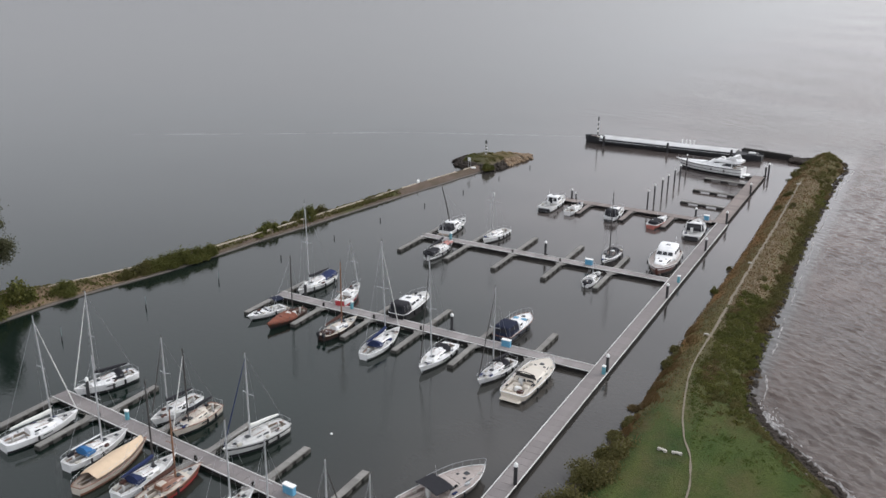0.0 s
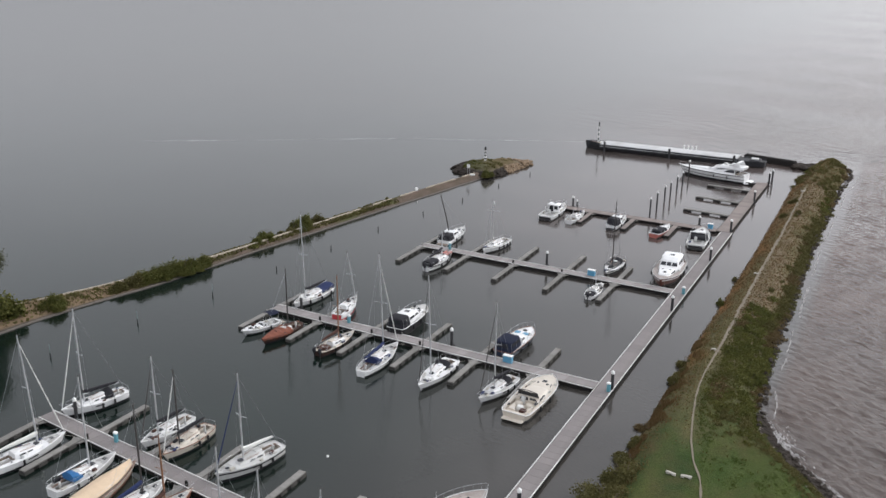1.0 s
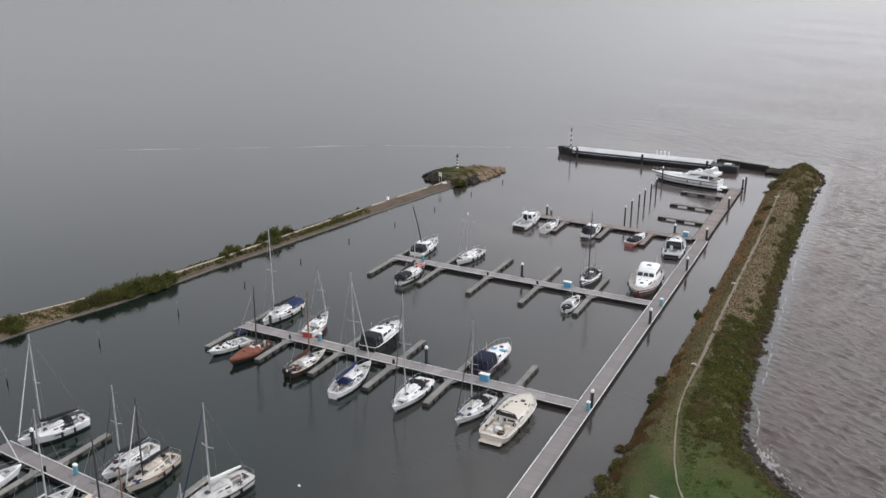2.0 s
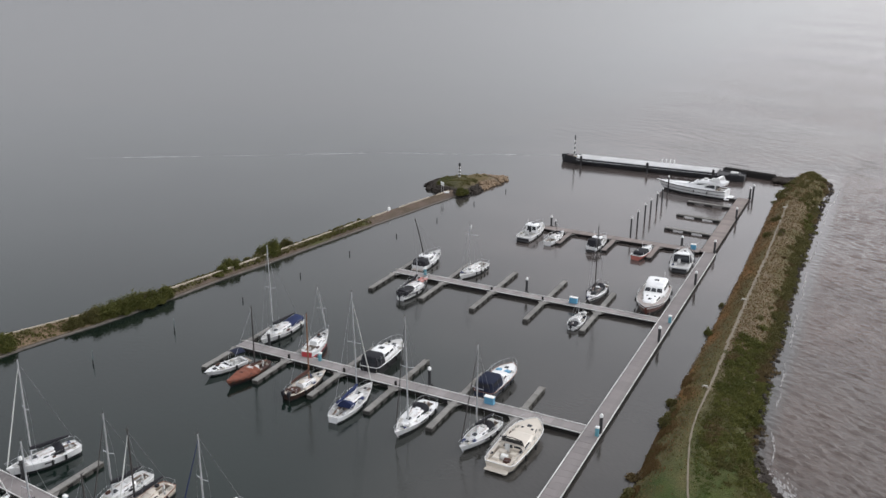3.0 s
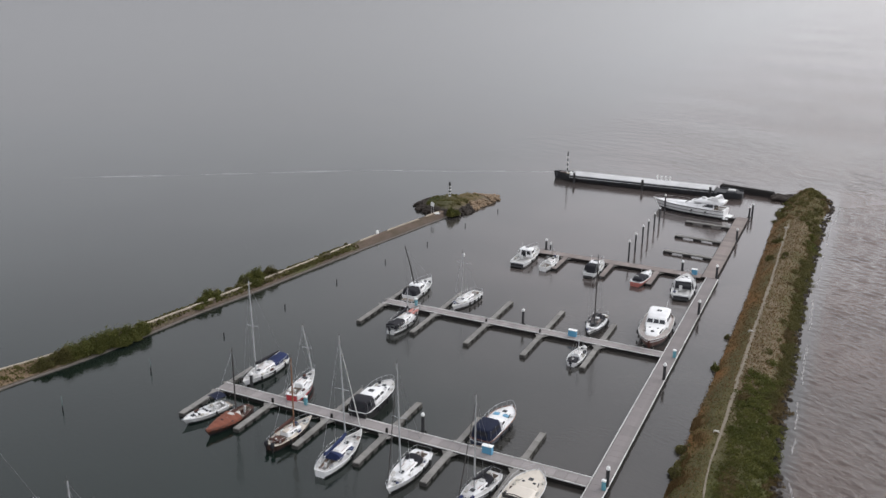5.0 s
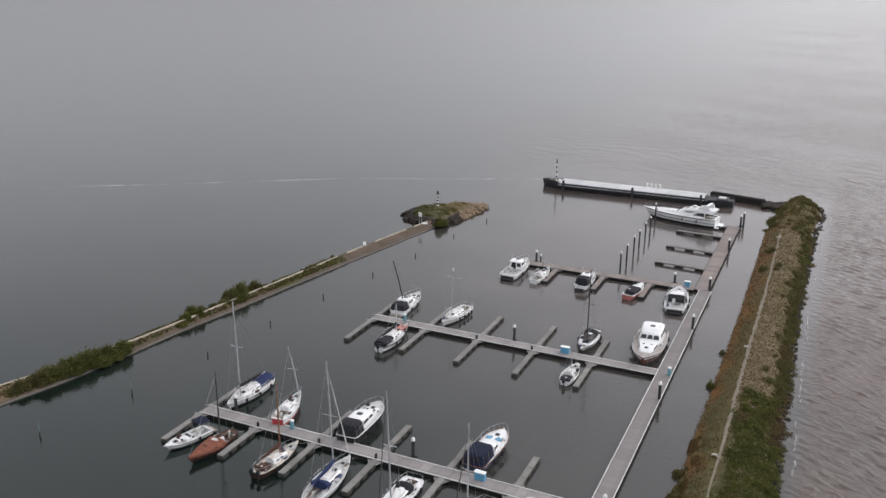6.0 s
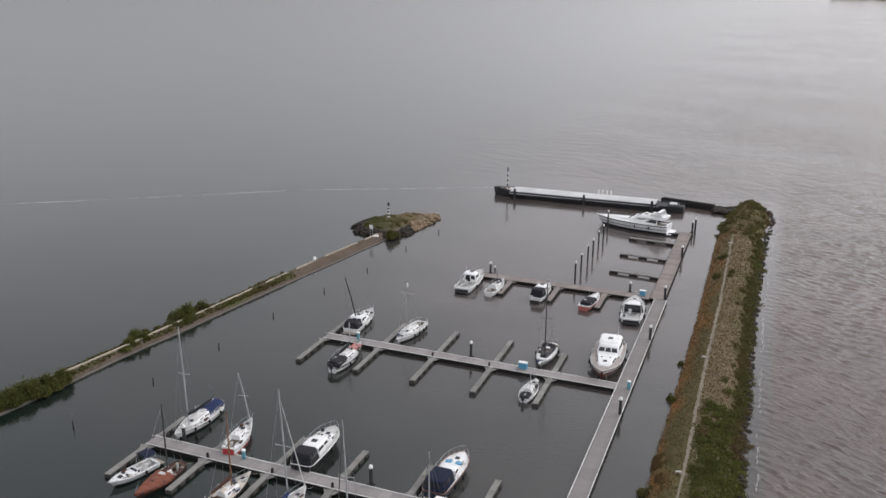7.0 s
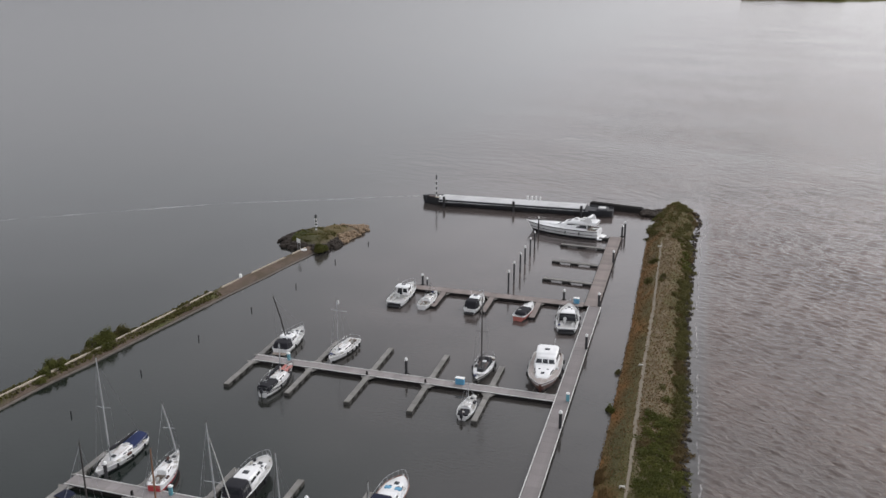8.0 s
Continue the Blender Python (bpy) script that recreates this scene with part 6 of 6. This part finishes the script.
for k in range(19):
    q = lerp(0.42, 0.985, k / 18)
    w, z = h.hb(q) + 0.05, h.zs(q)
    hh = 0.5 * (1 - 0.7 * k / 18) * (1 + 0.16 * math.sin(k * 1.9))
    row = []
    for j in range(13):
        a = math.pi * j / 12
        fold = 0.06 * noise.noise(Vector((k * 0.8, j * 1.1, 4))) + (0.10 * math.sin(k * 2.1) if j in (0, 1, 11, 12) else 0)
        row.append((h.xs(q), w * math.cos(a), z - 0.16 + (0.16 + hh) * max(0.0, math.sin(a)) ** 0.75 + fold))
    rows.append(row)
s.rings(rows)
part("tarpaulin", s, RUSTC, t, "rust-red tarpaulin over the foredeck")
t, h = sail_boat("brown-hulled sailing boat with cluttered white deck", (-32.1, 96.3), (-32.7, 89.2), 9.3, hull=DKBROWN, deck=CREAM, trunk=WHITE, mast_m=MASTW, at=0.6, stern_w=0.62, cover=BROWNC, rail=CREAM)
deck_gear(t, h, 77, 9)
for y in (-0.45, 0.4):
    outboard(t, h, y)
part("cockpit_cover", rounded(h.xs(0.1), h.xs(0.26), -0.75, 0.55, h.zs(0.1) - 0.1, h.zs(0.1) + 0.3, 0.12), BROWNC, t, "heap of brown canvas in the cockpit")
sail_boat("white sloop with navy sail cover and sprayhood", (-25.4, 95.9), (-25.2, 87.0), 13.4, sprayhood=NAVYC, cover=NAVYC, jib=WHITEC, at=0.64, side=0.42, fend=(0.5,), boot=BLACKH, stern_w=0.5)
sail_boat("clean white racing sloop with black sprayhood", (-17.4, 86.8), (-17.4, 95.1), 13.0, sprayhood=BLACKC, jib=DARKM, boom=False, deck=WHITE, at=0.68, side=-0.35, fend=(0.2, 0.4), stern_w=0.85)
sail_boat("white sloop with black canvas moored between cruiser and finger", (-10.15, 87.3), (-9.0, 94.5), 11.2, sprayhood=BLACKC, cover=BLACKC, at=0.62, jib=DARKM, boot=BLACKH)
t, h = motor_boat("cream open motor yacht with a flush cabin top", (-5.1, 96.3), (-5.5, 86.2), hull=CREAM, deck=CREAM, house=CREAM, span=(0.36, 0.76), house_h=0.42, canopy=None, beam=0.36, floor_m=CREAM, win=((0.08, 0.5, 0.3, 0.75),), screen=False, power=4.6, full=0.52, plat_m=CREAM, boot=BLACKH, wide=0.86, rf=1.1, low=0.8, cockpit=(0.04, 0.35, 0.8), trunk=(0.88, 0.16))
rails(t, h, 0.06, 0.4, 0.6, 5, False, True)
ws = Shape()
for sg in (-1, 1):
    ws.tube([(h.xs(0.40), sg * 1.25, h.zs(0.4) + 0.3), (h.xs(0.37), sg * 1.1, h.zs(0.4) + 1.05)], 0.04, 5)
ws.tube([(h.xs(0.37), -1.1, h.zs(0.4) + 1.05), (h.xs(0.385), 0, h.zs(0.4) + 1.1), (h.xs(0.37), 1.1, h.zs(0.4) + 1.05)], 0.045, 5)
part("windscreen_frame", ws, BLACKH, t, "dark windscreen frame")
part("windscreen", Shape().panel((h.xs(0.40), -1.2, h.zs(0.4) + 0.32), (h.xs(0.40), 1.2, h.zs(0.4) + 0.32), (h.xs(0.372), 1.05, h.zs(0.4) + 1.0), (h.xs(0.372), -1.05, h.zs(0.4) + 1.0), 0.01), GLASS, t, "raked tinted windscreen", 0)
for x, y, m in ((0.28, -0.6, CREAM), (0.28, 0.6, CREAM), (0.13, -0.5, BROWNC), (0.12, 0.75, CREAM), (0.2, 0.1, WHITEC)):
    part("seat", rounded(h.xs(x) - 0.3, h.xs(x) + 0.3, y - 0.36, y + 0.36, h.zs(0.1) - 0.48, h.zs(0.1) + 0.02, 0.08), m, t, "cockpit seat")
deck_gear(t, h, 19, 8)

# third row
t, h = motor_boat("white motor-sailer with a raked dark mast", (-39.9, 143.3), (-39.7, 135.0), canopy=BLACKC, canopy_span=(0.02, 0.3), canopy_h=0.9, boot=BLACKH, span=(0.3, 0.62), house_h=0.95, roof=WHITE, power=3.3, trunk=(0.88, 0.22))
rig(t, h, 8.4, 0.36, DARKM, False, None, None, 0, 2.0, 0.1, False, 0.8)
t, h = sail_boat("sailing boat with black cockpit tent and red foredeck", (-36.0, 131.4), (-36.0, 122.3), 5.2, tent=BLACKC, tent_h=0.85, cover=BLACKC, deck=GREYW, stripe=BLACKH, boot=BLACKH, free=1.0, trunk=WHITE, rail=BLACKH, at=0.62, stern_w=0.5)
outboard(t, h)
deck_gear(t, h, 31, 8)
for y0, y1, m in ((-0.62, -0.1, REDL), (0.12, 0.6, REDL)):
    part("deck_cushion", rounded(h.xs(0.70), h.xs(0.88), y0, y1, h.zs(0.8) + 0.02, h.zs(0.8) + 0.16, 0.06), m, t, "faded red deck cushion")
t, h = sail_boat("white sloop with many fenders hung out", (-31.7, 133.7), (-30.9, 141.8), 8.5, cover=None, boom=False, at=0.69, fend=(0.2, 0.35, 0.5, 0.65), r=0.05, spread=0)
part("radar_dome", Shape().tube([(h.xs(0.62) + 0.1, 0, 7.75), (h.xs(0.62) + 0.1, 0, 8.25)], 0.11, 8), CAPW, t, "white radar reflector on the mast")
part("spreader", Shape().tube([(h.xs(0.62), -1.25, 6.75), (h.xs(0.62), 0, 6.7), (h.xs(0.62), 1.25, 6.75)], 0.03, 5), ALU, t)
sail_boat("white-decked dark-hulled sloop with dark mast", (-10.7, 132.7), (-10.9, 141.0), 11.2, hull=BLACKH, deck=WHITE, mast_m=DARKM, sprayhood=BLACKC, stripe=WHITE, at=0.62)
t, h = sail_boat("small white day sailer with open cockpit", (-10.0, 129.0), (-10.1, 123.2), 3.4, beam=0.36, boom=False, tent=BLACKC, tent_h=0.3, free=0.8, boot=BLACKH, pulpit=False, fend=(), spread=0, r=0.05, stern_w=0.6)
outboard(t, h)
motor_boat("large white motor yacht with a maroon hull", (-2.25, 132.2), (-2.9, 143.6), hull=MAROON, rail_m=GREYW, deck=AGED, house=WHITE, roof=WHITE, stripe=WHITE, span=(0.12, 0.53), house_h=1.35, wide=0.86, pane_v=(0.45, 0.82), beam=0.38, free=1.4, rf=0.8, low=0.95, win=((0.06, 0.3, 0.5, 0.84), (0.34, 0.58, 0.5, 0.84), (0.62, 0.86, 0.5, 0.84)), platform=True, cockpit=(0.03, 0.13, 0.75), fend=(0.2, 0.45, 0.65), power=3.3, full=0.42, trunk=(0.85, 0.42))

# fourth row
motor_boat("white hardtop motor cruiser with dark lower hull", (-30.0, 166.6), (-30.2, 157.0), boot=BLACKH, stern_m=BLACKH, span=(0.42, 0.72), house_h=1.25, roof=WHITE, canopy=None, cockpit=(0.06, 0.4, 0.8), floor_m=DECKW, plat_m=RUBBER, power=3.3, fly=None, trunk=(0.88, 0.3))
sail_boat("small white sailing boat without its boom", (-25.1, 164.0), (-25.6, 157.0), 3.2, boom=False, at=0.6, mast_m=DARKM, spread=0, fend=(0.4,), boot=BLACKH, r=0.05)
motor_boat("small white cabin boat with black canopy", (-17.4, 164.4), (-17.8, 157.3), canopy=BLACKC, canopy_span=(0.06, 0.4), canopy_h=1.2, boot=BLACKH, span=(0.38, 0.72), house_h=1.05, roof=WHITE, floor_m=DECKW, plat_m=RUBBER)
motor_boat("red open motorboat under a black cover", (-8.8, 162.8), (-9.9, 156.4), hull=REDL, deck=WHITE, canopy=BLACKC, canopy_span=(0.14, 0.68), canopy_h=0.45, span=(0.6, 0.72), house_h=0.25, screen=False, win=(), rail_on=False, floor_m=DECKW, platform=False, fend=(), trunk=None)
motor_boat("white motor cruiser with open aft deck and arch", (-2.9, 163.4), (-2.0, 153.4), boot=BLACKH, stern_m=BLACKH, span=(0.42, 0.7), house_h=1.0, arch=True, canopy=BLACKC, canopy_span=(0.35, 0.46), canopy_h=1.05, pane=GLASS, floor_m=DECKW, cockpit=(0.05, 0.39, 0.8), plat_m=RUBBER, power=3.3)


def big_yacht():
    bow, stern = (-18.0, 207.0), (-2.9, 204.2)
    m, ln = boat_pose(bow, stern)
    t = thing("motor_yacht", "long white flybridge motor yacht with dark window bands", "yacht", m)
    h = Hull(ln, 4.6, 1.85, 0.86, 0.40, 2.7, 1.5, 0.04)
    hull_parts(t, h, WHITE, WHITE, (0.03, 0.15, 0.8), None, BLACKH, WHITE, TEAK)
    part("stripe", h.band(0.50, 0.56), SIGNB, t, "thin dark hull stripe")
    part("stripe", h.band(0.88, 0.95), SIGNB, t, "dark line under the deck edge")
    zb = h.zs(0.5) - 0.02
    cabin(t, (h.xs(0.15), h.xs(0.68), 1.7, 1.0, zb, 1.1, 0.6, 0.05, 2.2, 0.82), WHITE, ((0.02, 0.34, 0.25, 0.85), (0.42, 0.72, 0.3, 0.9)), ((0.06, 0.48, 0.2, 0.9), (0.52, 0.94, 0.2, 0.9)), ((0.1, 0.9, 0.05, 0.9),), name="deckhouse")
    cabin(t, (h.xs(0.58), h.xs(0.90), 1.15, 0.45, h.zs(0.7) - 0.05, 0.42, 0.2, 0.0, 1.0, 0.85), WHITE, name="foredeck_trunk")
    fb = (h.xs(0.03), h.xs(0.50), 1.75, 1.2, zb + 1.08, 0.62, 0.45, -0.2, 1.5, 0.92)
    cabin(t, fb, WHITE, name="flybridge", front=((0.1, 0.9, 0.4, 0.95),))
    for x, y in ((0.24, -0.7), (0.24, 0.7), (0.34, 0.0)):
        part("seat", rounded(h.xs(x) - 0.4, h.xs(x) + 0.4, y - 0.4, y + 0.4, zb + 1.66, zb + 1.95, 0.1), GREYW, t, "pale flybridge seat")
    w = Shape()
    for sg in (-1, 1):
        y = sg * 1.5
        w.panel((h.xs(0.08), y, zb + 1.55), (h.xs(0.24), y, zb + 1.75), (h.xs(0.15), y * 0.92, zb + 2.55), (h.xs(0.11), y * 0.92, zb + 2.6), 0.05)
    w.box(h.xs(0.11), h.xs(0.15), -1.4, 1.4, zb + 2.49, zb + 2.61)
    part("radar_arch", w, WHITE, t, "swept white radar arch", 20)
    part("bathing_platform", rounded(-ln / 2 - 1.0, -ln / 2 + 0.1, -1.9, 1.9, 0.25, 0.45, 0.15), WHITE, t)
    rails(t, h, 0.3, 0.82, 0.7, 8, True, False)
    part("bowsprit", Shape().tube([(h.xs(0.97), 0, h.zs(0.97) + 0.1), (h.xs(0.99) + 0.5, 0, h.zs(0.99) + 0.12)], 0.12, 6, 0.5), WHITE, t)
    fenders(t, h, (0.25, 0.45))


big_yacht()


# ---- barge that closes the harbour mouth ----
def barge():
    bow, stern = (-45.6, 222.7), (-2.0, 222.7)
    m, ln = boat_pose(bow, stern)
    t = thing("cargo_barge", "long dark steel barge with pale flat hatch covers", "barge", m)
    h = Hull(ln, 5.2, 1.05, 0.8, 0.12, 7.0, 0.35, 0.1)
    hull_parts(t, h, STEELD, STEELD, None, None, None, STEELD)
    x0, x1 = -ln / 2 + 6.0, ln / 2 - 4.6
    part("coaming", rounded(x0 - 0.2, x1 + 0.2, -2.2, 2.2, 0.75, 1.5, 0.06), STEELD, t)
    n = 12
    for i in range(n):
        a, b = lerp(x0, x1, i / n) + 0.015, lerp(x0, x1, (i + 1) / n) - 0.015
        s = Shape()
        s.rings([[(a, -2.32, 1.51), (a, -2.32, 1.64), (a, 0, 1.74), (a, 2.32, 1.64), (a, 2.32, 1.51)], [(b, -2.32, 1.51), (b, -2.32, 1.64), (b, 0, 1.74), (b, 2.32, 1.64), (b, 2.32, 1.51)]])
        part("hatch_cover", s, HATCH, t, "", 0)
    for sg in (-1, 1):
        part("side_rail", Shape().box(x0, x1, sg * 2.52 - 0.05, sg * 2.52 + 0.05, 1.06, 1.18), HATCH, t, "pale side rail", 0)
    for sg in (-1, 1):
        part("bulwark", h.band(0.95, 1.5, 0.0, 0.993, 0.885, (sg,)), STEELD, t, "raised dark bow bulwark")
        part("bulwark", h.band(0.95, 1.35, 0.0, 0.12, 0.0, (sg,)), STEELD, t, "raised dark stern bulwark")
    xb = ln / 2 - 2.2
    part("windlass", rounded(xb - 1.0, xb + 0.6, -0.7, 0.7, 1.02, 1.75, 0.2), DKBROWN, t, "dark rusty windlass")
    part("mooring_winch", rounded(xb - 2.0, xb - 1.4, -1.6, -0.6, 1.02, 1.6, 0.1), CAPW, t)
    part("mooring_winch", rounded(xb - 1.9, xb - 1.3, 0.8, 1.5, 1.02, 1.55, 0.1), STEELD, t)
    for y in (-1.6, 1.6):
        part("bollard", Shape().tube([(xb + 0.9, y, 0.98), (xb + 0.9, y, 1.7)], 0.16, 8), STEELD, t)
    xs = -ln / 2 + 2.4
    part("wheelhouse_base", rounded(xs - 1.3, xs + 1.1, -1.6, 1.6, 0.95, 1.5, 0.2), STEELD, t)
    part("engine_hatch", rounded(xs - 0.8, xs + 0.8, -0.7, 0.7, 1.5, 1.7, 0.1), GREYW, t, "grey engine hatch")
    for k in range(4):
        x = lerp(x0, x1, 0.36) + k * 0.95 - 1.4
        part("vent", Shape().tube([(x, -2.1, 1.62), (x, -2.1, 2.4), (x, -2.1, 2.55)], [0.16, 0.16, 0.24], 8), CAPW, t, "white ventilator")


barge()


def beacon(x, y, z, h, dark, label, r=0.24, kind="harbour_light"):
    t = thing(kind, label, "beacon", pose(x, y, z))
    n = 8
    for k in range(n):
        z0, z1 = h * k / n, h * (k + 1) / n
        q = 1 - 0.25 * k / n
        part("band", Shape().tube([(0, 0, z0 + 0.001), (0, 0, z1 - 0.001)], r * q, 10), dark if k % 2 else CAPW, t)
    part("lantern", Shape().tube([(0, 0, h), (0, 0, h + 0.3), (0, 0, h + 0.5)], [r * 0.9, r * 0.9, 0.08], 8), SIGNB, t)
    part("gallery", Shape().tube([(0, 0, h - 0.06), (0, 0, h)], r * 1.7, 10), SIGNB, t)
    part("base", rounded(-0.5, 0.5, -0.5, 0.5, -0.4, 0.0, 0.08), CONC, t)


beacon(-57.9, 190.0, 1.5, 2.75, SIGNB, "black and white banded harbour light on the mole head")
beacon(-42.3, 223.0, 1.45, 4.6, SIGNB, "black and white banded harbour light on the barge", 0.16)
for x in (-39.6, -23.6, -8.6):
    pile(x, 219.75, 2.4, 0.28, "barge piles", False)

t = thing("floating_wall", "dark steel floating breakwater arm beside the mole", "breakwater", pose(-7.6, 228.8, 0, 0, 0, -13))
part("body", rounded(0, 12.0, -0.8, 0.8, -0.5, 1.2, 0.1), UNDER, t)
part("walkway", Shape().box(0.2, 11.8, -0.5, 0.5, 1.202, 1.28), UNDER, t, "", 0)
part("handrail", Shape().tube([(0.3, 0.6, 1.2), (0.3, 0.6, 2.1), (5.5, 0.6, 2.1), (5.5, 0.6, 1.2)], 0.04, 5), STEELD, t)

t = thing("notice_board", "white notice board on two posts at the mole head", "sign", pose(-56.4, 178.3, 0.9, 0, 0, -25))
part("board", Shape().box(-0.5, 0.5, -0.03, 0.03, 1.5, 2.3), CAPW, t, "", 0)
for x in (-0.35, 0.35):
    part("post", Shape().tube([(x, 0.06, -0.5), (x, 0.06, 2.3)], 0.05, 6), STEEL, t)
t = thing("white_block", "white painted block at the end of the mole path", "block", pose(-55.6, 178.6, 0.9, 0, 0, 30))
part("body", rounded(-0.6, 0.6, -0.12, 0.12, -0.1, 0.22, 0.05), CAPW, t)
t = thing("white_block", "small white painted marker stone beside the mole path", "block", pose(west_crest(161) - 0.15, 161, 1.05))
part("body", rounded(-0.22, 0.22, -0.22, 0.22, -0.1, 0.55, 0.08), CAPW, t)

# pale boulder seats and benches by the footpath
for x, y, w, ang in ((12.4, 81.2, 0.95, -12), (13.8, 81.3, 1.0, 8), (10.0, 110.7, 0.6, 5), (9.7, 141.4, 0.6, 0), (9.3, 196.5, 0.7, 0)):
    t = thing("stone_bench", "pale stone bench in the grass by the footpath", "bench", pose(x, y, east_height(x, y), 0, 0, ang), "stone benches")
    part("seat", rounded(-w / 2, w / 2, -0.15, 0.15, 0.12, 0.24, 0.05), STONEP, t)
    for k in (-1, 1):
        part("foot", rounded(k * w * 0.33 - 0.14, k * w * 0.33 + 0.14, -0.12, 0.12, -0.2, 0.12, 0.04), STONEP, t)

# white floats: mooring buoys
for x, y in ((-18.6, 70.8),):
    t = thing("mooring_buoy", "small white round buoy floating in the harbour", "buoy", pose(x, y, 0.05))
    s = Shape()
    s.rings([[(0.14 * math.cos(b) * math.cos(a), 0.14 * math.cos(b) * math.sin(a), 0.14 * math.sin(b)) for a in (2 * math.pi * k / 10 for k in range(10))] for b in (-1.4, -0.9, -0.4, 0, 0.4, 0.9, 1.4)])
    part("ball", s, CAPW, t)
